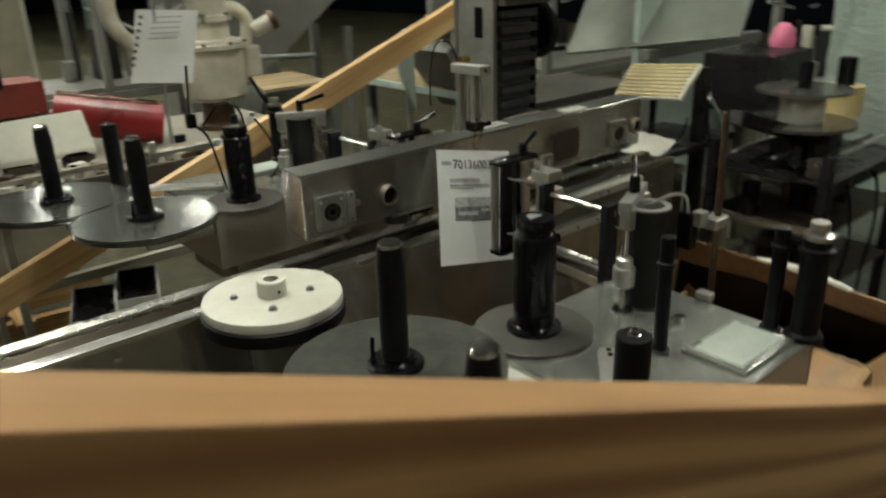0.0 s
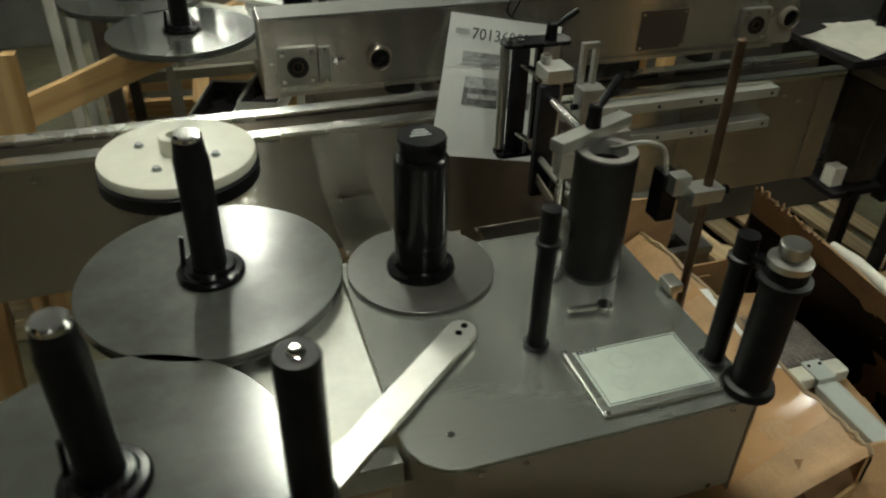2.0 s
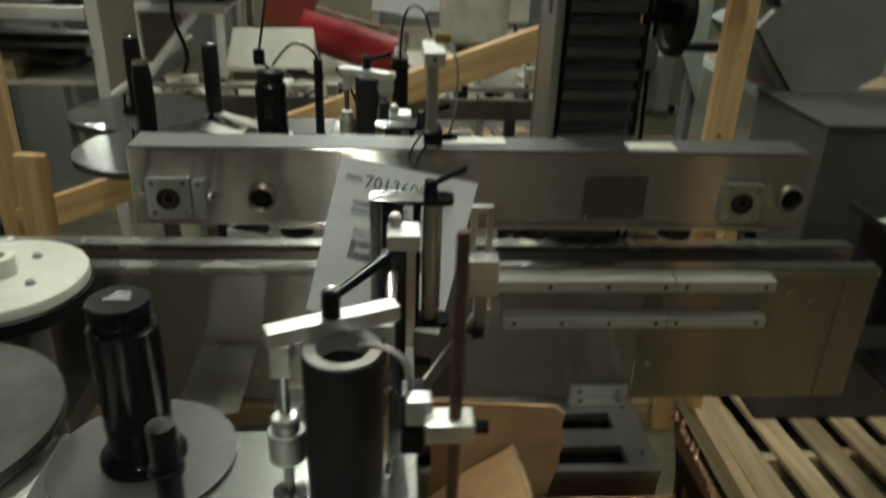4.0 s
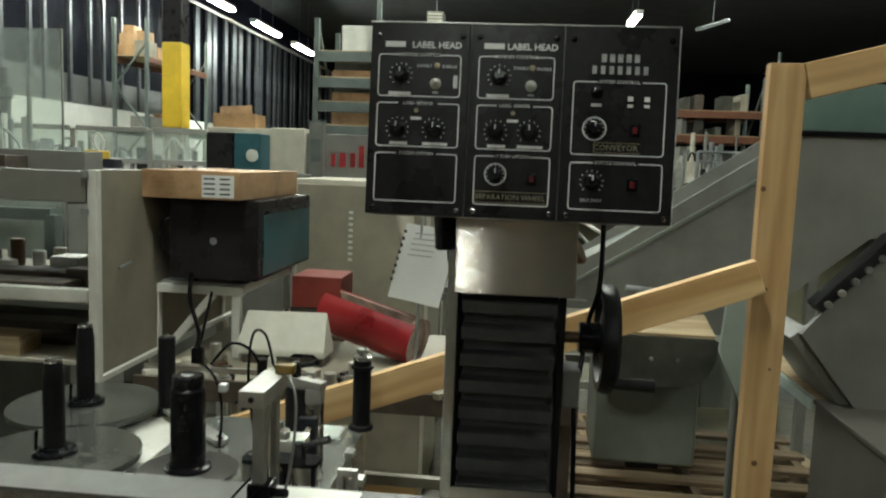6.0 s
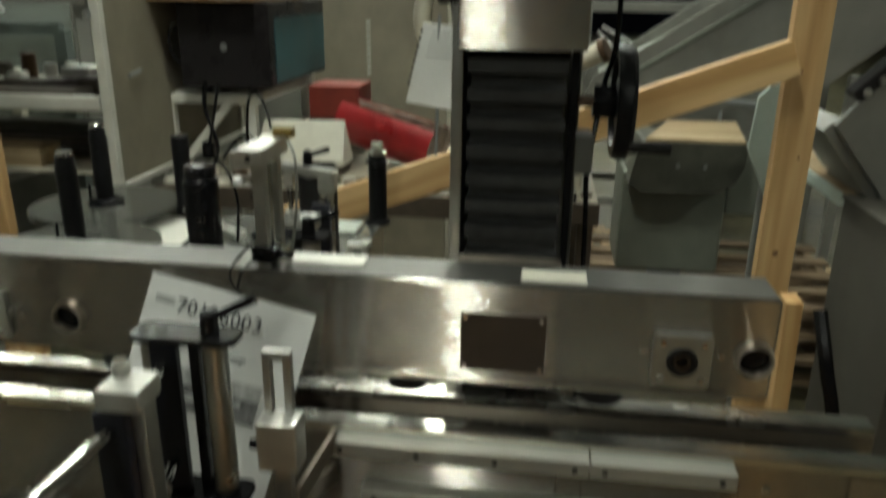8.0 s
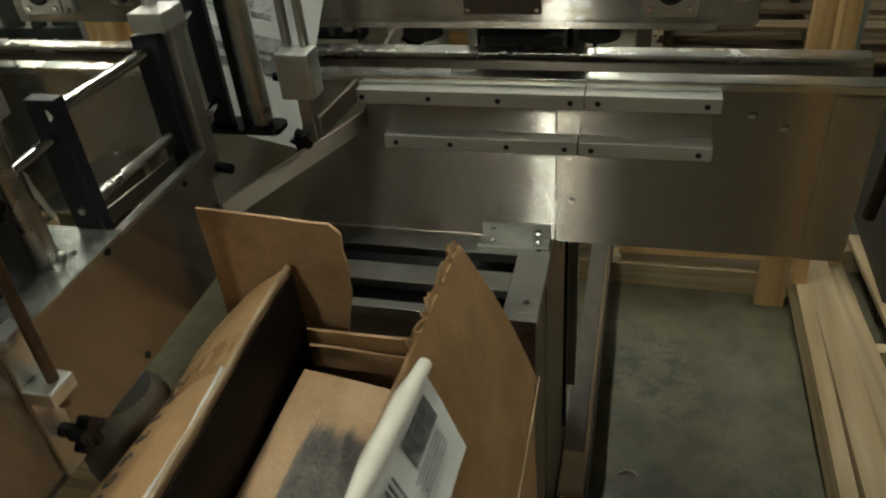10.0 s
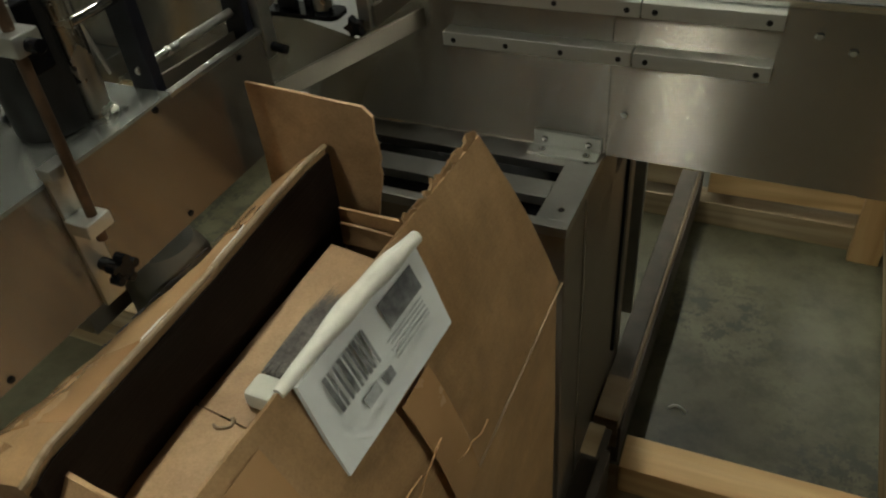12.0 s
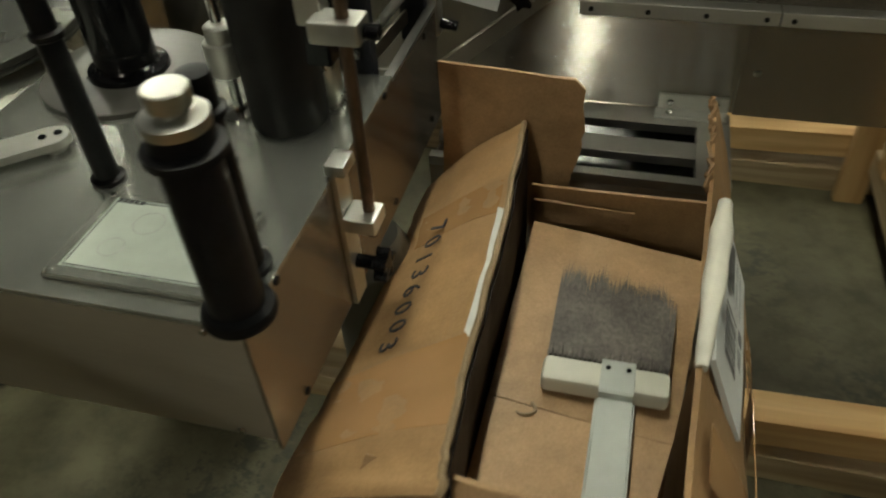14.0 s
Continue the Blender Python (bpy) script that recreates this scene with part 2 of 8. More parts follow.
BAND = surface("dull_grey_band", (0.09, 0.095, 0.09), 0.55, 0, 0.1, 4, 0.25, 1, 0.1, 20)
HANDLE_GREY = surface("pale_grey_paint", (0.47, 0.5, 0.47), 0.42, 0, 0.08, 20, 0.15, 6, 0.05, 120)
KNOT = surface("dark_knot", (0.16, 0.075, 0.03), 0.6, 0, 0.2, 60, 0.2, 20, 0)
PINE = timber("new_pine", (0.655, 0.45, 0.22), (0.555, 0.358, 0.16))
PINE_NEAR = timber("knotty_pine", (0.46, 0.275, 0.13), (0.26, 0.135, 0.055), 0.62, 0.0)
PALLET_DARK = timber("dark_pallet_wood", (0.2, 0.15, 0.095), (0.14, 0.105, 0.065), 0.8, 0.25)
PINE_OLD = timber("weathered_pine", (0.46, 0.37, 0.235), (0.36, 0.28, 0.17), 0.75, 0.2)
CARD = board("cardboard", (0.43, 0.258, 0.122))
CARD_PALE = board("pale_cardboard", (0.465, 0.29, 0.15))
CARD_IN = board("inner_cardboard", (0.34, 0.2, 0.095))
# darkened cardboard that holds the shade inside the open box
CARD_SHADE = board("shaded_cardboard", (0.013, 0.008, 0.006))
CARD_EDGE = board("worn_cardboard_edge", (0.3, 0.21, 0.12))
TAPE = surface("clear_tape", (0.41, 0.235, 0.11), 0.2, 0, 0.08, 12, 0.1, 8, 0.05, 60)
WHITE_PAINT = surface("white_enamel", (0.6, 0.6, 0.54), 0.4, 0, 0.05, 12, 0.2, 4, 0.05, 120)
BEIGE_PAINT = surface("beige_enamel", (0.46, 0.44, 0.36), 0.45, 0, 0.06, 10, 0.25, 3, 0.05, 120)
PANEL_BEIGE = surface("aged_beige_panel", (0.26, 0.235, 0.175), 0.5, 0, 0.08, 8, 0.3, 2.5, 0.05, 120)
DARK_BROWN = surface("grimy_brown_metal", (0.07, 0.055, 0.04), 0.6, 0.1, 0.3, 20, 0.3, 6, 0.1, 120)
GREY_PAINT = surface("grey_machine_paint", (0.165, 0.165, 0.145), 0.42, 0, 0.08, 10, 0.25, 3, 0.08, 90)
GREEN_PAINT = surface("grey_green_paint", (0.155, 0.17, 0.14), 0.42, 0, 0.08, 10, 0.25, 3, 0.08, 90)
MINT_PAINT = surface("pale_mint_paint", (0.4, 0.48, 0.43), 0.45, 0, 0.06, 10, 0.2, 3, 0.05, 90)
TEAL = surface("dark_teal_paint", (0.025, 0.09, 0.105), 0.4, 0, 0.1, 20, 0.2, 5, 0.05, 150)
RED_PAINT = surface("red_paint", (0.27, 0.013, 0.015), 0.32, 0, 0.15, 9, 0.3, 6, 0.06, 60)
RED_WORN = surface("worn_whitish_red", (0.5, 0.4, 0.34), 0.6, 0, 0.35, 16, 0.4, 14, 0.1, 60)
RED_DARK = surface("dull_red_paint", (0.19, 0.024, 0.013), 0.5, 0, 0.1, 20, 0.2, 5, 0.05, 150)
YELLOW = surface("safety_yellow", (0.68, 0.46, 0.02), 0.5, 0, 0.06, 9, 0.2, 3, 0.05, 60)
YELLOW_PALE = surface("yellow_filter_pad", (0.56, 0.45, 0.2), 0.7, 0, 0.08, 30, 0.15, 9, 0.1, 100)
ORANGE = surface("rack_orange", (0.15, 0.06, 0.03), 0.5, 0, 0.1, 9, 0.2, 3, 0.05, 60)
RACK = surface("rack_steel", (0.1, 0.122, 0.112), 0.5, 0.2, 0.1, 9, 0.2, 3, 0.05, 60)
BRASS_ROD = surface("browned_rod", (0.12, 0.075, 0.045), 0.45, 0.6, 0.25, 60, 0.3, 9, 0.1, 200)
CASTING = surface("cast_cream_motor", (0.6, 0.57, 0.46), 0.5, 0, 0.12, 12, 0.35, 5, 0.1, 60)
CONCRETE = surface("sealed_concrete", (0.108, 0.099, 0.06), 0.48, 0, 0.2, 7, 0.35, 1.1, 0.12, 60)
cn = CONCRETE.node_tree
cco = [n for n in cn.nodes if n.type == "TEX_COORD"][0].outputs["Object"]
blot = noise_node(cn, cco, 9.0, 7.0, (1, 1, 1), 0.72)
cbs = cn.nodes["Principled BSDF"]
old = cbs.inputs["Base Color"].links[0].from_socket
cn.links.new(mul(cn, old, ramp(cn, blot.outputs[0], (0.6, 0.61, 0.52), (1.05, 1.05, 1.0), 0.36, 0.56)), cbs.inputs["Base Color"])
old = cbs.inputs["Base Color"].links[0].from_socket
speck = noise_node(cn, cco, 38.0, 5.0, (1, 1, 1), 0.7)
where = noise_node(cn, cco, 1.9, 3.0)
dirt = cn.nodes.new("ShaderNodeMath")
dirt.operation = "MULTIPLY"
cn.links.new(ramp(cn, speck.outputs[0], (0, 0, 0), (1, 1, 1), 0.52, 0.6), dirt.inputs[0])
cn.links.new(ramp(cn, where.outputs[0], (0, 0, 0), (1, 1, 1), 0.5, 0.62), dirt.inputs[1])
soil = cn.nodes.new("ShaderNodeMix")
soil.data_type = "RGBA"
soil.inputs[7].default_value = (0.075, 0.072, 0.045, 1)
cn.links.new(dirt.outputs[0], soil.inputs[0])
cn.links.new(old, soil.inputs[6])
cn.links.new(soil.outputs[2], cbs.inputs["Base Color"])
old = cbs.inputs["Base Color"].links[0].from_socket
spill = noise_node(cn, cco, 14.0, 8.0, (1, 1, 1), 0.78)
spot = noise_node(cn, cco, 1.05, 2.0)
wet = cn.nodes.new("ShaderNodeMath")
wet.operation = "MULTIPLY"
cn.links.new(ramp(cn, spill.outputs[0], (0, 0, 0), (1, 1, 1), 0.5, 0.55), wet.inputs[0])
cn.links.new(ramp(cn, spot.outputs[0], (0, 0, 0), (0.8, 0.8, 0.8), 0.48, 0.58), wet.inputs[1])
oil = cn.nodes.new("ShaderNodeMix")
oil.data_type = "RGBA"
oil.inputs[7].default_value = (0.03, 0.031, 0.022, 1)
cn.links.new(wet.outputs[0], oil.inputs[0])
cn.links.new(old, oil.inputs[6])
cn.links.new(oil.outputs[2], cbs.inputs["Base Color"])
WALL = surface("white_block_wall", (0.62, 0.63, 0.58), 0.8, 0, 0.05, 3, 0.15, 0.5, 0.1, 30)
DARK_WALL = surface("dark_insulation", (0.0035, 0.0042, 0.0075), 0.6, 0, 0.2, 3, 0.3, 0.7, 0.1, 10)
CEILING = surface("dark_roof_deck", (0.085, 0.086, 0.088), 0.7, 0, 0.2, 2, 0.2, 0.5, 0.1, 10)
UPRIGHT = surface("dark_galvanised_upright", (0.1, 0.108, 0.115), 0.38, 0.6, 0.3, 4, 0.5, 1.5, 0.1, 20)
GALV = surface("galvanised_strip", (0.3, 0.32, 0.32), 0.45, 0.6, 0.15, 4, 0.3, 2, 0.1, 20)
TUBE = glowing("fluorescent_tube", TUBE_COLOR, TUBE_STRENGTH)
MAGENTA = surface("pink_cap", (0.75, 0.2, 0.32), 0.5, 0, 0.05, 9, 0.1, 3, 0.05, 60)
WRAP, wt, wb_ = nodes_of("clear_film_wrap")
wco = wt.nodes.new("ShaderNodeTexCoord").outputs["Object"]
wb_.inputs["Base Color"].default_value = (0.56, 0.64, 0.58, 1)
wb_.inputs["Roughness"].default_value = 0.16
wb_.inputs["Transmission Weight"].default_value = 0.5
wb_.inputs["IOR"].default_value = 1.12
bumped(wt, wb_, noise_node(wt, wco, 9.0, 4.0, (1, 1, 3)).outputs[0], 0.9, 0.02)
GUARD, gt_, gb_ = nodes_of("clear_guard_plastic")
gb_.inputs["Base Color"].default_value = (0.78, 0.84, 0.8, 1)
gb_.inputs["Roughness"].default_value = 0.06
gb_.inputs["Transmission Weight"].default_value = 0.86
gb_.inputs["IOR"].default_value = 1.15
MINT_PANE = surface("pale_green_guard_sheet", (0.13, 0.19, 0.165), 0.15, 0, 0.08, 6, 0.2, 2, 0.0)
BRISTLE = surface("grey_bristle", (0.15, 0.13, 0.115), 0.7, 0, 0.35, 200, 0.45, 30, 0)
for mt_, lv_ in ((BLACK, 0.24), (DARK_WALL, 0.04), (RUBBER, 0.16), (RUBBER_GREY, 0.25), (BLUE_BLACK, 0.3), (PANEL, 0.14), (BELLOWS, 0.25), (CARD_SHADE, 0.12)):
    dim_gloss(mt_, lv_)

# ---- mesh helpers ----
WM = {}


def box(bm, x0, x1, y0, y1, z0, z1, bev=0.0, m=None):
    g = bmesh.ops.create_cube(bm, size=1.0)
    mt = Matrix.Translation(((x0 + x1) / 2, (y0 + y1) / 2, (z0 + z1) / 2)) @ Matrix.Diagonal((abs(x1 - x0), abs(y1 - y0), abs(z1 - z0), 1))
    bmesh.ops.transform(bm, matrix=(m @ mt) if m else mt, verts=g["verts"])
    if bev:
        ed = list({e for v in g["verts"] for e in v.link_edges})
        bmesh.ops.bevel(bm, geom=ed, offset=bev, segments=2, profile=0.5, affect="EDGES")
    return bm


def lathe(bm, c, prof, seg=40, axis="z", m=None):
    """A turned form round an axis through c; prof: (radius, height) pairs; closed at the ends where the radius is 0."""
    rings = []
    for r, h in prof:
        if r < 1e-6:
            rings.append([bm.verts.new((0, 0, h))])
        else:
            rings.append([bm.verts.new((r * math.cos(2 * math.pi * i / seg), r * math.sin(2 * math.pi * i / seg), h)) for i in range(seg)])
    for a, b in zip(rings, rings[1:]):
        for i in range(seg):
            j = (i + 1) % seg
            if len(a) == 1 and len(b) > 1:
                bm.faces.new((a[0], b[i], b[j]))
            elif len(b) == 1 and len(a) > 1:
                bm.faces.new((a[i], b[0], a[j]))
            elif len(a) > 1:
                bm.faces.new((a[i], b[i], b[j], a[j]))
    turn = {"z": Matrix(), "x": Matrix.Rotation(radians(90), 4, "Y"), "y": Matrix.Rotation(radians(-90), 4, "X")}[axis]
    mt = Matrix.Translation(c) @ turn
    bmesh.ops.transform(bm, matrix=(m @ mt) if m else mt, verts=[v for r in rings for v in r])
    return bm


def rod(bm, a, b, r, seg=20, r2=None, cap=True):
    a, b = Vector(a), Vector(b)
    d = b - a
    q = d.to_track_quat("Z", "Y").to_matrix().to_4x4()
    L = d.length
    r2 = r if r2 is None else r2
    e = min(r, L * 0.3) * 0.15
    prof = [(0, 0), (r - e, 0), (r, e), (r2, L - e), (r2 - e, L), (0, L)]
    return lathe(bm, (0, 0, 0), prof, seg, "z", Matrix.Translation(a) @ q)


def bar(bm, a, b, w, h, bev=0.0, up=(0, 0, 1)):
    """A straight bar from a to b, w wide and h high (h along up)."""
    a, b, up = Vector(a), Vector(b), Vector(up)
    x = (b - a).normalized()
    y = up.cross(x).normalized()
    z = x.cross(y)
    m = Matrix((x, y, z)).transposed().to_4x4()
    m.translation = (a + b) / 2
    L = (b - a).length
    return box(bm, -L / 2, L / 2, -w / 2, w / 2, -h / 2, h / 2, bev, m)


def prism(bm, pts, z0, z1, bev=0.0, m=None):
    lo = [bm.verts.new((x, y, z0)) for x, y in pts]
    hi = [bm.verts.new((x, y, z1)) for x, y in pts]
    n = len(pts)
    fs = [bm.faces.new(lo[::-1]), bm.faces.new(hi)] + [bm.faces.new((lo[i], lo[(i + 1) % n], hi[(i + 1) % n], hi[i])) for i in range(n)]
    if m:
        bmesh.ops.transform(bm, matrix=m, verts=lo + hi)
    if bev:
        bmesh.ops.bevel(bm, geom=list(fs[1].edges), offset=bev, segments=2, profile=0.5, affect="EDGES")
    return bm


def tube(bm, pts, r, seg=8, swell=None):
    """A bent wire or hose along a smoothed run of points."""
    P = [Vector(p) for p in pts]
    run = []
    for i in range(len(P) - 1):
        p0, p1, p2, p3 = P[max(i - 1, 0)], P[i], P[i + 1], P[min(i + 2, len(P) - 1)]
        for k in range(8):
            u = k / 8
            run.append(0.5 * ((2 * p1) + (p2 - p0) * u + (2 * p0 - 5 * p1 + 4 * p2 - p3) * u * u + (3 * p1 - p0 - 3 * p2 + p3) * u ** 3))
    run.append(P[-1])
    last = None
    n = Vector((0.3, 0.5, 0.8))
    for i, p in enumerate(run):
        t = (run[min(i + 1, len(run) - 1)] - run[max(i - 1, 0)]).normalized()
        n = (n - t * n.dot(t)).normalized()
        b = t.cross(n)
        rr = r * swell(i / (len(run) - 1)) if swell else r
        ring = [bm.verts.new(p + rr * (math.cos(2 * math.pi * k / seg) * n + math.sin(2 * math.pi * k / seg) * b)) for k in range(seg)]
        if last:
            for k in range(seg):
                bm.faces.new((last[k], last[(k + 1) % seg], ring[(k + 1) % seg], ring[k]))
        else:
            bm.faces.new(ring[::-1])
        last = ring
    bm.faces.new(last)
    return bm


def sheet(bm, rows, thick):
    """A bent sheet through a grid of points, with thickness."""
    vs = [[bm.verts.new(p) for p in r] for r in rows]
    fs = [bm.faces.new((vs[i][j], vs[i][j + 1], vs[i + 1][j + 1], vs[i + 1][j])) for i in range(len(vs) - 1) for j in range(len(vs[0]) - 1)]
    bmesh.ops.recalc_face_normals(bm, faces=fs)
    bmesh.ops.solidify(bm, geom=fs, thickness=thick)
    return bm


def rumple(p, amp, scale=9.0):
    """Push a point of a soft sheet about a little."""
    p = Vector(p)
    return p + amp * noise.noise_vector(p * scale) + 0.35 * amp * noise.noise_vector(p * scale * 3.1)


def rounded(x0, x1, y0, y1, r, n=5):
    pts = []
    for cx, cy, a in ((x1 - r, y1 - r, 0), (x0 + r, y1 - r, 90), (x0 + r, y0 + r, 180), (x1 - r, y0 + r, 270)):
        for k in range(n + 1):
            t = radians(a + 90 * k / n)
            pts.append((cx + r * math.cos(t), cy + r * math.sin(t)))
    return pts


def keep_faces_flat(me):
    """Corner normals weighted by area, so that bevels do not bend the shading of the flat faces."""
    area = [p.area for p in me.polygons]
    if max(area) < 12 * min(area):
        return
    nor = [p.normal.copy() for p in me.polygons]
    round_v = [[] for _ in me.vertices]
    for p in me.polygons:
        for v in p.vertices:
            round_v[v].append(p.index)
    out = []
    for p in me.polygons:
        for v in p.vertices:
            n = Vector()
            for q in round_v[v]:
                if nor[q].dot(nor[p.index]) > 0.84:
                    n += nor[q] * area[q]
            out.append(n.normalized())
    me.normals_split_custom_set(out)


def mesh_of(name, bm, mat, inv):
    bmesh.ops.recalc_face_normals(bm, faces=bm.faces)
    if inv is not None:
        bm.transform(inv)
    uv = bm.loops.layers.uv.new("grain")
    for f in bm.faces:
        n = f.normal
        a = max(range(3), key=lambda i: abs(n[i]))
        for lp in f.loops:
            p = lp.vert.co
            lp[uv].uv = (p.y, p.z) if a == 0 else ((p.x, p.z) if a == 1 else (p.x, p.y))
    me = bpy.data.meshes.new(name)
    bm.to_mesh(me)
    bm.free()
    for mt in (mat if isinstance(mat, (list, tuple)) else [mat]):
        me.materials.append(mt)
    me.polygons.foreach_set("use_smooth", [True] * len(me.polygons))
    me.set_sharp_from_angle(angle=radians(32))
    if 6 < len(me.polygons) < 400:
        keep_faces_flat(me)
    return me


def part(name, bm, mat, parent, label="", m=None):
    me = mesh_of(name, bm, mat, WM[parent].inverted() if m is None else None)
    ob = new(name, me)
    ob.parent = parent
    if m is not None:
        ob.matrix_local = WM[parent].inverted() @ m
    WM[ob] = WM[parent] if m is None else m
    return tagged(ob, label)


def thing(name, at, label, category, group="", kind=""):
    ob = new(name)
    ob.empty_display_size = 0.05
    ob.location = at
    WM[ob] = Matrix.Translation(at)
    return tagged(ob, label, category, group, kind)


def solo(name, bm, mat, at, label, category, group="", kind="", m=None):
    """A thing that is one mesh, its origin at its base."""
    inv = Matrix.Translation(at).inverted() if m is None else None
    ob = new(name, mesh_of(name, bm, mat, inv))
    if m is None:
        ob.location = at
        WM[ob] = Matrix.Translation(at)
    else:
        ob.matrix_world = m
        WM[ob] = m
    return tagged(ob, label, category, group, kind)


def B():
    return bmesh.new()


def lettering(text, size, m, mat, parent, name="lettering", bold=0.0, align="CENTER", depth=0.0006):
    cu = bpy.data.curves.new(name, "FONT")
    cu.body, cu.size, cu.align_x, cu.align_y = text, size, align, "CENTER"
    cu.extrude, cu.offset = depth / 2, bold
    cu.resolution_u = 2
    tmp = bpy.data.objects.new("tmp", cu)
    scene.collection.objects.link(tmp)
    me = bpy.data.meshes.new_from_object(tmp.evaluated_get(bpy.context.evaluated_depsgraph_get()))
    bpy.data.objects.remove(tmp)
    me.materials.clear()
    me.materials.append(mat)
    ob = new(name, me)
    ob.parent = parent
    ob.matrix_local = WM[parent].inverted() @ m
    WM[ob] = m
    return ob


def lumber(parent, a, b, w=0.089, t=0.038, mat=PINE, name="plank", up=(0, 0, 1), label=""):
    """A sawn piece from a to b on its centre line: w along up, t across."""
    a, b, up = Vector(a), Vector(b), Vector(up)
    x = (b - a).normalized()
    y = up.cross(x).normalized()
    z = x.cross(y)
    m = Matrix((x, y, z)).transposed().to_4x4()
    m.translation = (a + b) / 2
    L = (b - a).length
    return part(name, box(B(), -L / 2, L / 2, -t / 2, t / 2, -w / 2, w / 2, 0.003), mat, parent, label, m)


def screw(bm, p, r=0.005, axis="z", s=1):
    h = r * 0.55 * s
    return lathe(bm, p, [(0, 0), (r, 0), (r, h * 0.5), (r * 0.7, h), (0, h)], 12, axis)

# ---- the hall ----
floor = solo("floor", box(B(), -7.3, 16, -14, 34, -0.15, 0), CONCRETE, (0, 0, 0), "sealed grey-green concrete floor with stains", "floor", kind="structure")
ceiling = solo("ceiling", box(B(), -7.3, 16, -14, 34, 6.4, 6.6), CEILING, (0, 0, 6.4), "dark roof deck of the hall", "ceiling", kind="structure")
for nm, dims in (("wall_west", (-7.3, -7.1, -14, 34)), ("wall_east", (16, 16.2, -14, 34)), ("wall_north", (-7.3, 16.2, 34, 34.2)), ("wall_south", (-7.3, 16.2, -14.2, -14))):
    x0, x1, y0, y1 = dims
    w = solo(nm, box(B(), x0, x1, y0, y1, 0, 6.4), DARK_WALL, ((x0 + x1) / 2, (y0 + y1) / 2, 0), "dark insulated hall wall", "wall", kind="structure")
solo("trim_dado", box(B(), -7.1, -7.04, -14, 34, 0, 2.75, 0.01), WALL, (-7.07, 10, 0), "white painted lower wall", "wall panel", kind="structure")
# galvanised uprights on the dark upper wall
girts = thing("trim_uprights", (-7.04, 10, 2.75), "row of galvanised steel uprights on the dark wall", "wall uprights", kind="structure")
me_near = mesh_of("upright", box(B(), -0.025, 0.025, -0.04, 0.04, 0, 2.7, 0.006), UPRIGHT, None)
me_far = mesh_of("upright", box(B(), -0.03, 0.03, -0.12, 0.12, 0, 2.7, 0.006), UPRIGHT, None)
for i in range(52):
    yu = 3.0 + i * 0.58 + 0.1 * math.sin(i * 2.1)
    u = new("upright", me_near if yu < 15.5 else me_far)
    u.parent = girts
    u.matrix_local = WM[girts].inverted() @ pose(-7.02 + 0.02 * (i % 2), yu, 2.76, 0, 0, 3 * math.sin(i * 1.7))
part("girt", box(B(), -6.93, -6.88, 2.5, 33, 5.42, 5.49, 0.005), WHITE_PAINT, girts)
band = solo("trim_band", box(B(), -7.1, -7.05, 2.5, 15.2, 2.752, 3.25, 0.01), BAND, (-7.07, 9, 2.75), "dull grey band above the white lower wall", "wall panel", kind="structure")


def ceiling_lamp(x, y, z=5.2, L=0.64):
    t = thing("ceiling_lamp", (x, y, z), "hanging fluorescent lamp with two bare tubes, lit", "ceiling lamp", "hall lamps")
    part("housing", box(B(), x - 0.09, x + 0.09, y - L, y + L, z + 0.03, z + 0.09, 0.01), WHITE_PAINT, t)
    for s in (-0.045, 0.045):
        part("tube", rod(B(), (x + s, y - L + 0.03, z), (x + s, y + L - 0.03, z), 0.03, 12), TUBE, t, "glowing tube")
    for s in (-L + 0.02, L - 0.02):
        part("socket", box(B(), x - 0.07, x + 0.07, y + s - 0.015, y + s + 0.015, z - 0.02, z + 0.035, 0.004), WHITE_PAINT, t)
    for s in (-0.45, 0.45):
        part("hanger", rod(B(), (x, y + s, z + 0.09), (x, y + s, 6.4), 0.006, 8), GALV, t)


# the rows of lamps run with the hall
# lamps nearer than y 12 are unseen, added to brighten the white wall
for y in (6.3, 8.6, 11.1, 14.3, 17.5, 20.7):
    ceiling_lamp(-5.5, y, 5.03 if y > 12 else 5.2, 0.95 if y > 12 else 0.64)
for x, y in ((0.02, -9.3), (0.02, -6.2), (0.05, -0.1), (0.05, 3.0), (0.05, 6.1), (0.05, 9.3), (0.05, 12.5)):
    ceiling_lamp(x, y)
# (5.6, 0.2) is unseen, added to light the carton's right flap
for x, y in ((3.1, 16.3), (4.8, 11.7), (5.6, 0.2)):
    ceiling_lamp(x, y)

# ---- conveyor ----
CX0, CX1, CW = -0.645, 1.253, 0.115
conv = thing("conveyor", (0.3, 0.05, 0.97), "long stainless steel chain conveyor with bolted side plates", "conveyor")
part("side_plate", box(B(), CX0, 0.826, 0.0, 0.003, 0.975, 1.24), STEEL, conv, "brushed stainless side plate")
part("side_plate", box(B(), 0.828, CX1, -0.001, 0.003, 0.972, 1.24), STEEL_END, conv, "stainless end plate, browned for its reflections")
part("end_strip", box(B(), 1.192, CX1 - 0.001, -0.0035, -0.001, 0.9725, 1.236), STEEL_END, conv, "paler folded end strip")
part("side_plate", box(B(), CX0, CX1, CW, CW + 0.003, 0.975, 1.24), STEEL, conv)
part("rail", box(B(), CX0, CX1, -0.006, 0.026, 1.2405, 1.2535, 0.003), RAIL, conv, "bright turned-over steel rail edge")
part("rail", box(B(), CX0, CX1, CW - 0.026, CW + 0.006, 1.2405, 1.2535, 0.003), RAIL, conv, "bright turned-over steel rail edge")
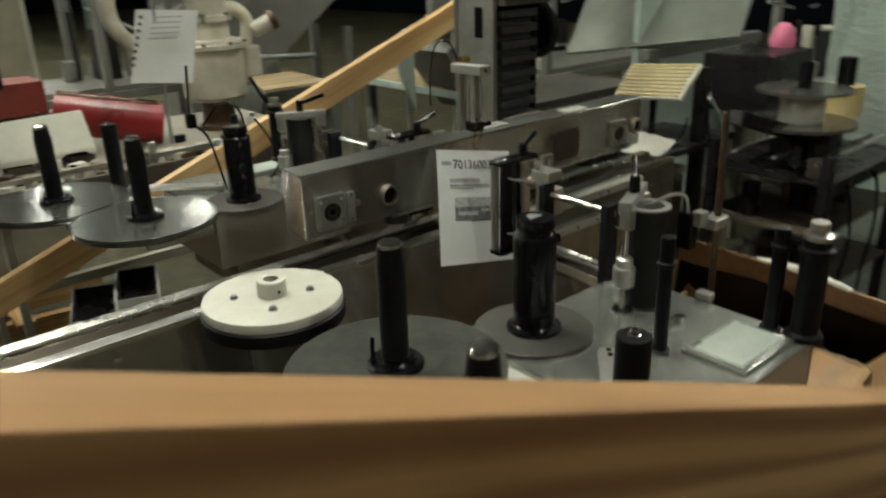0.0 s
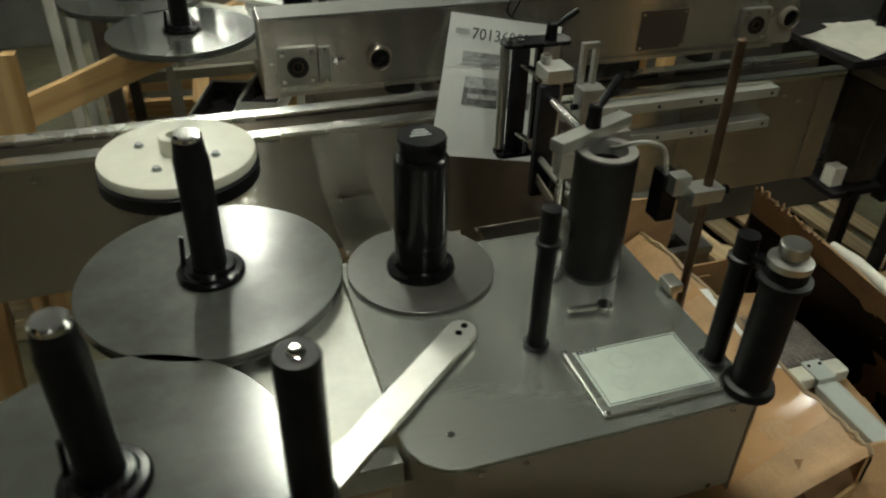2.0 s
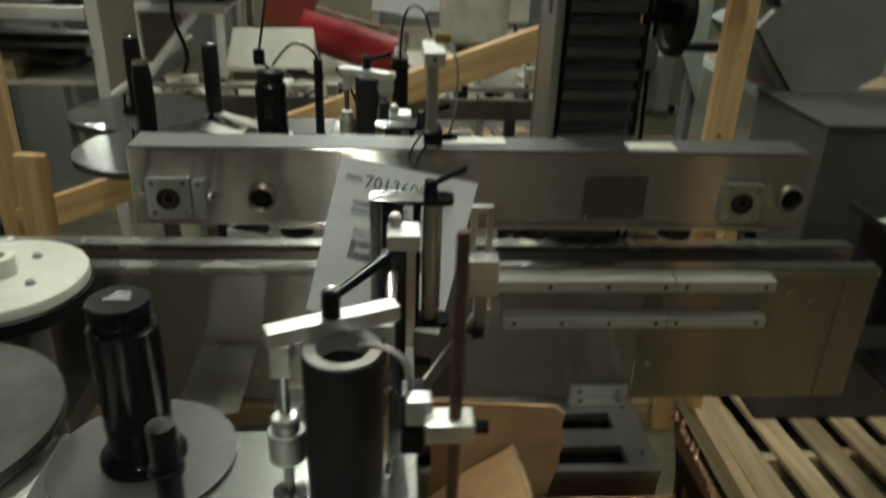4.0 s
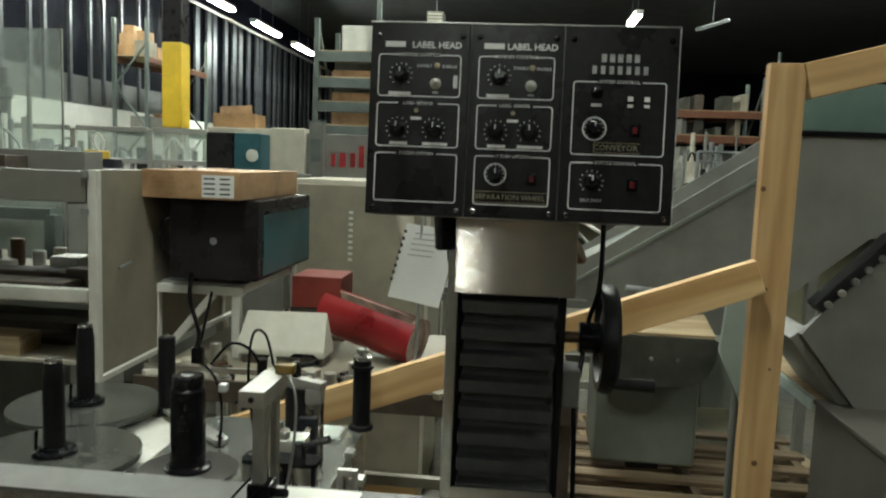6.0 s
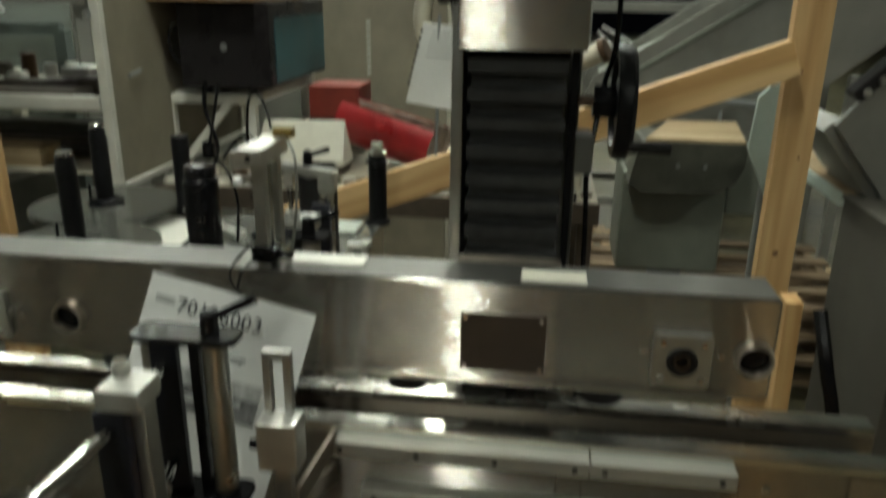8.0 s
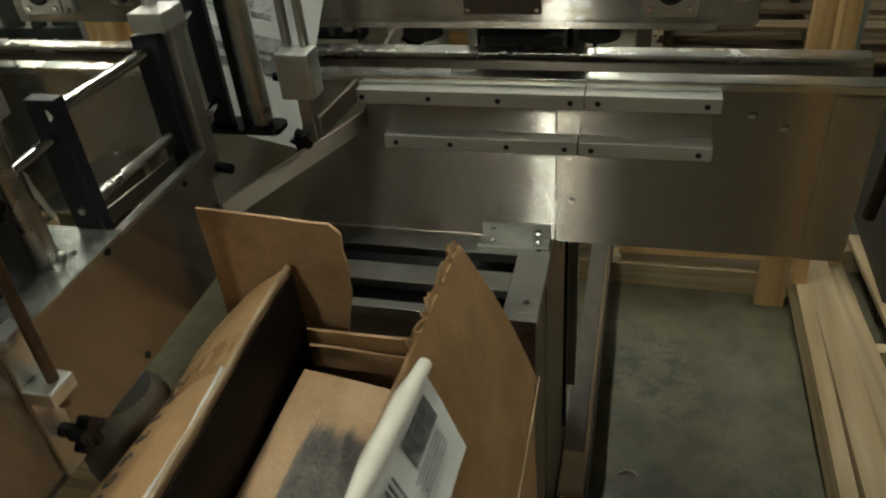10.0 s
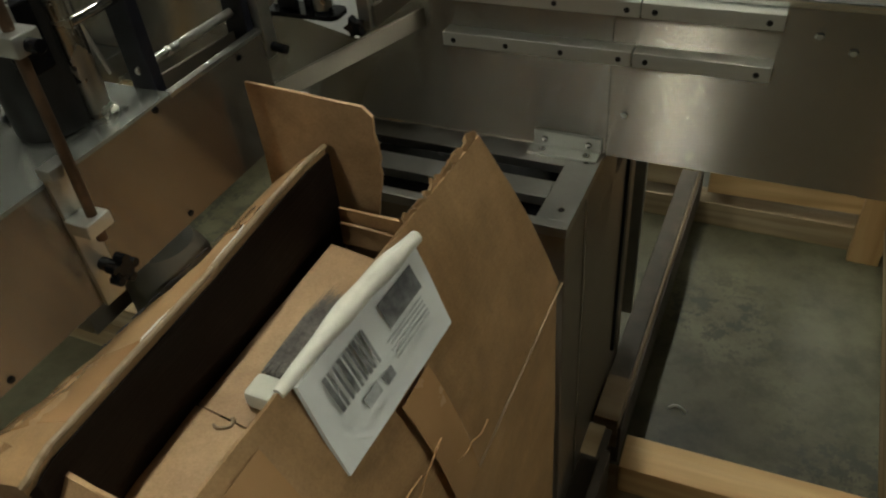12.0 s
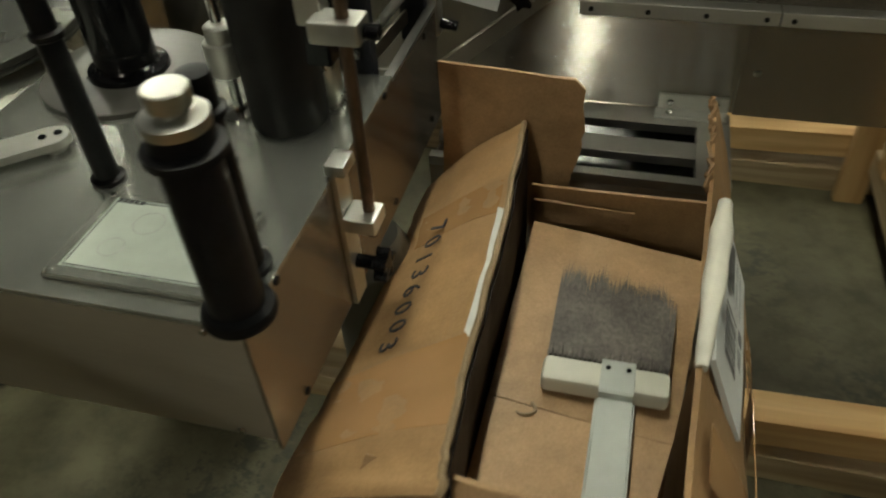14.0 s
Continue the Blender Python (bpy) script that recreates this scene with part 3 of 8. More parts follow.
part("rail_lip", box(B(), CX0, CX1, 0.024, 0.027, 1.215, 1.24), STEEL_DULL, conv)
part("rail_lip", box(B(), CX0, CX1, CW - 0.027, CW - 0.024, 1.215, 1.24), STEEL_DULL, conv)
links = B()
k = CX0 + 0.02
while k < CX1 - 0.03:
    box(links, k, k + 0.034, 0.029, CW - 0.029, 1.214, 1.219, 0.0015)
    k += 0.038
part("chain", links, RUBBER_GREY, conv, "dark flat-top chain")
part("bed", box(B(), CX0 + 0.01, CX1 - 0.01, 0.004, CW - 0.001, 1.18, 1.2), STEEL_DULL, conv)
for z0, x0, x1, xm in ((1.144, 0.567, 1.046, 0.861), (1.2175, 0.522, 1.05, 0.868)):
    for a, b2 in ((x0, xm - 0.001), (xm + 0.001, x1)):
        s = part("strip", box(B(), a, b2, -0.028, 0.0, z0, z0 + 0.022, 0.0012), STRIP, conv, "pale milled aluminium mounting strip")
        n = 4 if b2 - a > 0.25 else 2
        for i in range(n):
            x = a + 0.018 + i * (b2 - a - 0.036) / (n - 1)
            part("bolt_head", lathe(B(), (x, -0.0282, z0 + 0.01), [(0.0042, 0.0), (0.0042, -0.0006), (0.0026, -0.0006), (0.0026, -0.0002), (0, -0.0002)], 12, "y"), RUBBER_GREY, s)
for x, z in ((0.852, 1.05), (1.094, 1.204), (1.138, 1.186), (-0.47, 1.215), (0.27, 1.2), (0.12, 1.04), (-0.6, 1.15), (-0.6, 1.09)):
    part("screw", screw(B(), (x, 0.0, z), 0.006, "y", -1), CHROME, conv)
for x0 in (0.708, 0.155):
    br = part("bracket", box(B(), x0, x0 + 0.112, -0.006, 0.0, 0.975, 1.003, 0.001), STRIP, conv, "angle bracket with four cap screws")
    part("foot", box(B(), x0 - 0.004, x0 + 0.112, -0.032, -0.006, 0.972, 0.977, 0.001), ALU, br)
    for x in (x0 + 0.019, x0 + 0.092):
        part("screw", screw(B(), (x, -0.006, 0.989), 0.006, "y", -1), CHROME, br)
        part("screw", screw(B(), (x, -0.02, 0.977), 0.006), CHROME, br)
for x in (CX0 + 0.03, CX1 - 0.03):
    part("end_roller", rod(B(), (x, 0.006, 1.19), (x, CW - 0.006, 1.19), 0.022), RUBBER_GREY, conv)
part("brace", box(B(), CX0 + 0.2, CX0 + 0.25, 0.004, CW - 0.001, 0.99, 1.04), STEEL_DULL, conv)

# stainless pedestal under the conveyor
PX0, PX1 = 0.36, 0.823
ped = thing("pedestal", (0.6, -0.1, 0.19), "stainless steel pedestal cabinet with louvred top", "cabinet")
part("cabinet", box(B(), PX0, PX1, -0.203, 0.3, 0.19, 0.86, 0.004), STEEL_DULL, ped)
for x0, x1, y0, y1 in ((PX0, PX1, -0.203, -0.199), (PX1 - 0.004, PX1, -0.199, 0.11), (PX0, PX0 + 0.004, -0.199, 0.11)):
    part("upper_wall", box(B(), x0, x1, y0, y1, 0.86, 0.955, 0.001), STEEL_DULL, ped)
# black sheet makes the shade seen through the top's openings
part("slot_shade", box(B(), PX0 + 0.005, PX1 - 0.005, -0.198, 0.1, 0.862, 0.87), BLACK, ped)
part("top_frame", box(B(), PX0, PX1 + 0.002, -0.205, -0.187, 0.955, 0.972, 0.0008), FRAME_STEEL, ped)
part("top_frame", box(B(), PX1 - 0.05, PX1 + 0.002, -0.187, -0.001, 0.955, 0.972, 0.0008), FRAME_STEEL, ped)
for y0, y1 in ((-0.14, -0.095), (-0.05, -0.001)):
    part("slat", box(B(), PX0, PX1 - 0.05, y0, y1, 0.956, 0.972, 0.0008), FRAME_STEEL, ped)
for y in (-0.163, -0.03):
    part("screw", screw(B(), (PX1 - 0.019, y, 0.972), 0.005), CHROME, ped)
part("seam", box(B(), PX1, PX1 + 0.003, -0.1, -0.096, 0.2, 0.95), STEEL, ped)

# ---- belt unit over the conveyor ----
BX0, BX1, BY0, BY1, BZ0, BZ1 = -0.062, 1.084, 0.018, 0.096, 1.322, 1.458
unit = thing("belt_unit", (0.5, 0.057, BZ0), "overhead stainless belt housing with square flange bearings", "belt housing")
part("housing", box(B(), BX0, BX1, BY0, BY1, BZ0, BZ1, 0.004), STEEL, unit, "long brushed stainless housing")
# sheet added over the brushed top only to dull its glare
part("glare_cover", box(B(), BX0 + 0.004, BX1 - 0.004, BY0 + 0.003, BY1 - 0.003, BZ1, BZ1 + 0.002), GLARE_COVER, unit, "darkened sheet added to subdue the glare on the top")
part("lip", box(B(), BX0 + 0.22, BX1 - 0.05, BY0 - 0.003, BY0, BZ0 - 0.004, BZ0 + 0.006, 0.001), STEEL, unit)
part("end_lug", box(B(), 1.02, BX1, BY0 + 0.02, BY1 - 0.01, BZ0 - 0.012, BZ0, 0.003), STEEL_DULL, unit)


def flange_bearing(x):
    y = BY0
    f = part("flange_bearing", prism(B(), rounded(x - 0.036, x + 0.036, -1.409, -1.337, 0.006), 0, 0.009, 0.002, Matrix(((1, 0, 0, 0), (0, 0, -1, y), (0, -1, 0, 0), (0, 0, 0, 1)))), ALU, unit, "square cast aluminium flange bearing")
    part("hub", lathe(B(), (x, y - 0.009, 1.373), [(0.0195, 0), (0.019, -0.004), (0.0165, -0.0045), (0.0155, -0.002), (0.0105, -0.002), (0.0095, 0.004)], 28, "y"), RUBBER_GREY, f)
    part("inner_ring", lathe(B(), (x, y - 0.0115, 1.373), [(0.0105, 0), (0.0085, 0), (0.0075, 0.003)], 24, "y"), BRASS_ROD, f)
    part("bore", lathe(B(), (x, y - 0.0095, 1.373), [(0, 0.0), (0.0078, 0.0), (0.0078, 0.001)], 20, "y"), BLACK, f)
    for sx in (-1, 1):
        for sz in (-1, 1):
            part("bolt", screw(B(), (x + sx * 0.025, y - 0.009, 1.373 + sz * 0.025), 0.005, "y", -1), CHROME, f)


for x in (0.0, 0.972):
    flange_bearing(x)
gus = part("take_up_block", box(B(), 0.0385, 0.06, BY0 - 0.008, BY0, 1.339, 1.405, 0.0015), ALU, unit, "narrow aluminium take-up block")
for z in (1.345, 1.399):
    part("screw", screw(B(), (0.049, BY0 - 0.008, z), 0.0045, "y", -1), CHROME, gus)
part("tension_bolt", rod(B(), (0.06, BY0 - 0.005, 1.377), (0.086, BY0 - 0.005, 1.377), 0.0035, 12), CHROME, gus)
part("lock_nut", rod(B(), (0.064, BY0 - 0.005, 1.377), (0.071, BY0 - 0.005, 1.377), 0.007, 6), SATIN, gus)
for x, z in ((0.151, 1.374), (1.059, 1.38)):
    b_ = part("bushing", lathe(B(), (x, BY0, z), [(0.0245, 0), (0.024, -0.004), (0.0225, -0.0115), (0.0205, -0.0125), (0.0185, -0.011), (0.0185, -0.0005)], 32, "y"), STEEL_DULL, unit, "dull steel bushing")
    part("bore", lathe(B(), (x, BY0 - 0.0012, z), [(0, 0), (0.0186, 0), (0.0186, 0.001)], 24, "y"), BLACK, b_)
pl = part("blank_plate", box(B(), 0.694, 0.803, BY0 - 0.003, BY0, 1.338, 1.419, 0.001), BROWN_PLATE, unit, "dull brown-grey blank plate")
for x in (0.70, 0.797):
    for z in (1.344, 1.413):
        part("screw", screw(B(), (x, BY0 - 0.003, z), 0.0035, "y", -1), CHROME, pl)
for x, z in ((0.685, 1.376), (0.925, 1.38), (1.02, 1.38), (-0.045, 1.38)):
    part("screw", screw(B(), (x, BY0, z), 0.004, "y", -1), CHROME, unit)
part("top_strip", box(B(), 0.43, 0.56, 0.045, 0.082, BZ1, BZ1 + 0.006, 0.002), STRIP, unit, "satin aluminium strip")
# cream strip painted where the housing's top only shines
part("top_strip", box(B(), 0.768, 0.851, 0.03, 0.07, BZ1, BZ1 + 0.005, 0.002), CREAM, unit, "pale strip in place of the top's glare")
for sx in (0.2, 0.62, 0.88):
    part("belt_roller", rod(B(), (sx, 0.057, BZ0 - 0.03), (sx, 0.057, BZ0), 0.03, 24), RUBBER_GREY, unit)

# post with clamp and tie wires on the belt unit
mast = thing("mast", (0.432, 0.04, BZ1), "pair of slim aluminium posts under a cap block, with tie wires", "post")
for y in (0.032, 0.084):
    part("post", box(B(), 0.424, 0.44, y - 0.008, y + 0.008, BZ1, 1.6, 0.0015), ALU, mast)
for y in (0.05, 0.066):
    part("rod", rod(B(), (0.432, y, BZ1), (0.432, y, 1.6), 0.003, 12), CHROME, mast)
cpb = part("cap", box(B(), 0.415, 0.449, -0.004, 0.098, 1.6, 1.622, 0.002), ALU_LIGHT, mast, "pale aluminium cap block")
part("screw", screw(B(), (0.432, -0.004, 1.611), 0.004, "y", -1), BLACK, cpb)
part("amber_connector", box(B(), 0.436, 0.462, 0.076, 0.092, 1.6225, 1.636, 0.002), AMBER, cpb, "small amber connector")
part("cable", tube(B(), [(0.43, 0.09, 1.63), (0.415, 0.1, 1.67), (0.39, 0.12, 1.665), (0.38, 0.13, 1.6), (0.385, 0.14, 1.52)], 0.002), BLACK, cpb)
part("cable", tube(B(), [(0.445, 0.088, 1.63), (0.47, 0.06, 1.6), (0.472, 0.05, 1.54), (0.465, 0.05, 1.49), (0.455, 0.06, 1.46)], 0.002), GREY_PAINT, cpb, "grey cable")
part("clamp", box(B(), 0.418, 0.45, 0.018, 0.052, 1.466, 1.49, 0.004), BLACK, mast)
part("clamp_screw", rod(B(), (0.45, 0.03, 1.478), (0.472, 0.02, 1.482), 0.006), BLACK, mast)
part("tie_wire", tube(B(), [(0.425, 0.02, 1.5), (0.4, 0.0, 1.47), (0.395, 0.002, 1.445), (0.41, 0.0, 1.43)], 0.0016), BLACK, mast)
part("tie_wire", tube(B(), [(0.44, 0.02, 1.49), (0.415, -0.005, 1.465), (0.405, 0.0, 1.44)], 0.0016), BLACK, mast)

# paper sheet tied to the post
T0, T1, T3 = Vector((0.286, 0.008, 1.452)), Vector((0.509, -0.003, 1.409)), Vector((0.224, -0.069, 1.207))
pu, pv = (T1 - T0), (T3 - T0)
pn = pu.cross(pv).normalized()
if pn.y > 0:
    pn = -pn


def on_paper(u, v, lift=0.0):
    return T0 + pu * u + pv * v + pn * (lift + 0.004 * math.sin(v * 3.0) * math.sin(u * 3.1 + 0.4))


tag = thing("paper_sheet", tuple(on_paper(0.5, 1.0)), "white printed paper sheet with number 70136003 and photo, hanging tilted", "paper")
part("sheet", sheet(B(), [[on_paper(i / 10, j / 12) for i in range(11)] for j in range(13)], 0.0006), PAPER, tag)
X, Yp = pu.normalized(), -pv.normalized()
Zp = X.cross(Yp).normalized()
Yp = Zp.cross(X)


def paper_m(u, v, lift=0.0022):
    m = Matrix((X, Yp, Zp)).transposed().to_4x4()
    m.translation = on_paper(u, v, lift)
    return m


lettering("70136003", 0.03, paper_m(0.46, 0.13), INK, tag)


def paper_bar(u0, u1, v0, v1, mat, nm="print"):
    bm = B()
    rows = [[on_paper(u0 + (u1 - u0) * i / 4, v0 + (v1 - v0) * j / 3, 0.0012) for i in range(5)] for j in range(4)]
    return part(nm, sheet(bm, rows, 0.0003), mat, tag)


paper_bar(0.06, 0.18, 0.1, 0.135, INK_PALE, "logo_bar")
paper_bar(0.15, 0.55, 0.25, 0.285, INK_PALE)
paper_bar(0.15, 0.68, 0.3, 0.32, INK_PALE)
paper_bar(0.15, 0.45, 0.33, 0.34, INK_PALE)
paper_bar(0.2, 0.82, 0.42, 0.5, INK_PALE, "photo_sky")
paper_bar(0.2, 0.82, 0.5, 0.62, INK_GREY, "photo")
paper_bar(0.24, 0.5, 0.54, 0.575, INK_PALE, "photo_light")
paper_bar(0.55, 0.72, 0.52, 0.545, INK_PALE, "photo_light")

# ---- lift column with bellows ----
col = thing("lift_column", (0.747, 0.27, 0.0), "square lift column with grey bellows and black handwheel", "column")
part("post", box(B(), 0.69, 0.803, 0.21, 0.33, 0.0, 1.76, 0.004), GREY_PAINT, col)
part("base_plate", box(B(), 0.62, 0.87, 0.15, 0.39, 0.0, 0.02, 0.004), GREY_PAINT, col)
bel = B()
NZ, zb0, zb1 = 17, 1.05, 1.722
rings = []
for i in range(NZ):
    for fr, o in ((0.0, 0.022), (0.36, 0.022), (0.46, 0.0), (0.9, 0.0), (0.95, 0.005)):
        z = zb0 + (zb1 - zb0) * (i + fr) / NZ
        rings.append([bel.verts.new((x, y, z)) for x, y in ((0.679 + o * 0.15, 0.185 + o), (0.815 - o * 0.15, 0.185 + o), (0.815 - o * 0.15, 0.33 - o), (0.679 + o * 0.15, 0.33 - o))])
for a, b2 in zip(rings, rings[1:]):
    for i in range(4):
        bel.faces.new((a[i], a[(i + 1) % 4], b2[(i + 1) % 4], b2[i]))
part("bellows", bel, BELLOWS, col, "pleated grey bellows")
part("bellows_frame", box(B(), 0.677, 0.817, 0.182, 0.335, 1.72, 1.732, 0.002), BLACK, col)
part("guide_rail", box(B(), 0.82, 0.83, 0.2, 0.225, 0.3, 1.84, 0.002), RUBBER, col)
sch = part("side_channel", box(B(), 0.655, 0.672, 0.196, 0.333, 0.3, 1.84, 0.003), ALU, col, "pale grey side channel")
part("slot", box(B(), 0.6535, 0.6552, 0.235, 0.265, 1.65, 1.73, 0.0005), BLACK, sch)
part("back_channel", box(B(), 0.655, 0.84, 0.335, 0.35, 0.3, 1.84, 0.002), GREY_PAINT, col)
part("carriage", box(B(), 0.672, 0.822, 0.094, 0.183, 1.325, 1.44, 0.004), STEEL_DULL, col)
part("sleeve", box(B(), 0.667, 0.838, 0.16, 0.352, 1.733, 1.852, 0.003), STEEL, col, "stainless sleeve under the control panel")
for i in range(6):
    part("rivet", screw(B(), (0.668, 0.199, 1.3 + i * 0.075), 0.004, "y", -1), CHROME, col)
hw = part("handwheel", lathe(B(), (0.893, 0.27, 1.655), [(0.022, -0.006), (0.03, -0.004), (0.064, 0.002), (0.067, -0.008), (0.08, -0.008), (0.084, 0.0), (0.084, 0.012), (0.077, 0.018), (0.066, 0.014), (0.03, 0.01), (0.0, 0.012)], 40, "x"), RUBBER, col, "black handwheel")
part("hub", rod(B(), (0.855, 0.27, 1.655), (0.893, 0.27, 1.655), 0.024), BLACK, hw)
part("shaft", rod(B(), (0.82, 0.27, 1.655), (0.857, 0.27, 1.655), 0.009), BRASS_ROD, hw)
part("crank_handle", rod(B(), (0.9, 0.215, 1.6), (0.965, 0.215, 1.6), 0.008, 16, 0.01), RUBBER_GREY, hw)
part("gear_box", box(B(), 0.822, 0.86, 0.24, 0.3, 1.55, 1.61, 0.006), GREY_PAINT, col)
part("power_cord", tube(B(), [(0.881, 0.25, 1.84), (0.882, 0.26, 1.74), (0.872, 0.29, 1.68), (0.862, 0.27, 1.617), (0.853, 0.25, 1.557), (0.856, 0.25, 1.48), (0.86, 0.25, 1.3), (0.865, 0.3, 0.9)], 0.0042), BLACK, col)
part("power_cord", tube(B(), [(0.655, 0.2, 1.85), (0.66, 0.22, 1.78), (0.668, 0.24, 1.7), (0.672, 0.28, 1.55)], 0.009), RUBBER_GREY, col)
part("cord_gland", rod(B(), (0.652, 0.2, 1.79), (0.648, 0.2, 1.842), 0.017, 16), BLACK, col)

# ---- control panel ----
QX0, QX1, QZ0, QZ1 = 0.546, 0.951, 1.843, 2.1
pan = thing("control_panel", (0.75, 0.2, QZ0), "black control panel with dials, switches and white framed fields", "control panel")
tiltm = Matrix.Translation((0, 0.122, (QZ0 + QZ1) / 2)) @ Matrix.Rotation(radians(-4.5), 4, "X") @ Matrix.Translation((0, -0.122, -(QZ0 + QZ1) / 2))
part("case", box(B(), QX0, QX1, 0.125, 0.25, QZ0, QZ1, 0.003, tiltm), GREY_PAINT, pan, "grey sheet metal case")
FACE = 0.122


def pm(x, z, lift=0.0):
    """A pose on the panel's face: x right, y up the face, z out of it."""
    m = Matrix(((1, 0, 0, x), (0, 0, -1, FACE - 0.0005 - lift), (0, 1, 0, z), (0, 0, 0, 1)))
    return tiltm @ m


def px(u):
    return QX0 + (QX1 - QX0) * u


def pz(v):
    return QZ1 - (QZ1 - QZ0) * v


def face_box(x0, x1, z0, z1, d, lift=0.0, bev=0.0005):
    return box(B(), x0, x1, FACE - lift - d, FACE - lift, z0, z1, bev, tiltm)


def frame_line(parent, u0, u1, v0, v1):
    """A rounded white outline, broken at its top where the heading stands."""
    x0, x1, z0, z1 = px(u0), px(u1), pz(v1), pz(v0)
    w, r = 0.0016, 0.005
    outer, inner = rounded(x0, x1, z0, z1, r), rounded(x0 + w, x1 - w, z0 + w, z1 - w, r - w)
    bm = B()
    n = len(outer)
    a = [bm.verts.new((x, FACE - 0.0028, z)) for x, z in outer]
    b = [bm.verts.new((x, FACE - 0.0028, z)) for x, z in inner]
    for i in range(n):
        j = (i + 1) % n
        xa, xb = outer[i][0], outer[j][0]
        if outer[i][1] > z1 - 1e-6 and outer[j][1] > z1 - 1e-6 and abs(xa - xb) > (x1 - x0) * 0.5:
            g0, g1 = x0 + 0.26 * (x1 - x0), x0 + 0.74 * (x1 - x0)
            for p, q in ((xb, g0), (g1, xa)):
                bm.faces.new([bm.verts.new(c) for c in ((p, FACE - 0.0028, z1), (q, FACE - 0.0028, z1), (q, FACE - 0.0028, z1 - w), (p, FACE - 0.0028, z1 - w))])
            continue
        bm.faces.new((a[i], a[j], b[j], b[i]))
    bmesh.ops.transform(bm, matrix=tiltm, verts=bm.verts)
    return part("outline", bm, PRINT, parent, "white outline")


def dial(parent, u, v, r=0.0105, ring=False):
    x, z = px(u), pz(v)
    m = pm(x, z, 0.002)
    kn = part("knob", lathe(B(), (0, 0, 0), [(r, 0), (r, 0.004), (r * 0.82, 0.006), (r * 0.78, 0.014), (r * 0.6, 0.016), (0, 0.016)], 24, "z", m), BLACK, parent, "black dial knob")
    part("pointer", box(B(), -0.0006, 0.0006, r * 0.1, r * 0.7, 0.0162, 0.0166, 0, m), PRINT, kn)
    bm = B()
    if ring:
        lathe(bm, (0, 0, 0.0006), [(r * 1.25, 0), (r * 1.4, 0), (r * 1.4, 0.0004), (r * 1.25, 0.0004), (r * 1.25, 0)], 32, "z", m)
    for i in range(11):
        an = radians(-135 + 27 * i)
        rr = r * (1.12 if ring else 1.4)
        box(bm, -0.0004, 0.0004, -0.0012, 0.0012, 0.0006, 0.0009, 0, m @ Matrix.Rotation(-an, 4, "Z") @ Matrix.Translation((0, rr, 0)))
    part("scale", bm, PRINT, kn, "printed dial scale")


def lamp_red(parent, u, v):
    m = pm(px(u), pz(v), 0.002)
    part("rocker_switch", box(B(), -0.007, 0.007, -0.008, 0.008, 0, 0.003, 0.001, m), BLACK, parent)
    part("red_lens", box(B(), -0.003, 0.003, -0.0045, 0.0045, 0.003, 0.005, 0.001, m), RED_LENS, parent, "small red lens")


def caption(parent, text, u, v, size, mat=PRINT):
    lettering(text, size, pm(px(u), pz(v), 0.0024), mat, parent, "caption", 0.0, "CENTER", 0.0003)


def bars(parent, u, v, w, h, mat=PRINT):
    part("print_bar", face_box(px(u) - w / 2, px(u) + w / 2, pz(v) - h / 2, pz(v) + h / 2, 0.0004, 0.0024, 0), mat, parent)


for x0, x1, z0, z1 in ((QX0 - 0.001, QX1 + 0.001, QZ1 - 0.0008, QZ1 + 0.0008), (QX1 - 0.0006, QX1 + 0.001, QZ0, QZ1 - 0.001)):
    part("edge_trim", face_box(x0, x1, z0, z1, 0.0026), ALU, pan, "thin bare metal edge")
SPLIT = (0.0, 0.331, 0.635, 1.0)
faces = []
for i in range(3):
    fp = part("face_plate", face_box(px(SPLIT[i]) + 0.0008, px(SPLIT[i + 1]) - 0.0008, QZ0 + 0.001, QZ1 - 0.001, 0.002), PANEL, pan, "black printed face plate")
    faces.append(fp)
    for u in (SPLIT[i] + 0.03, SPLIT[i + 1] - 0.025):
        for v in (0.07, 0.965):
            part("screw", lathe(B(), (0, 0, 0), [(0.0042, 0), (0.0036, 0.0018), (0, 0.0024)], 14, "z", pm(px(u), pz(v), 0.002)), CHROME if v > 0.5 else BLACK, fp)
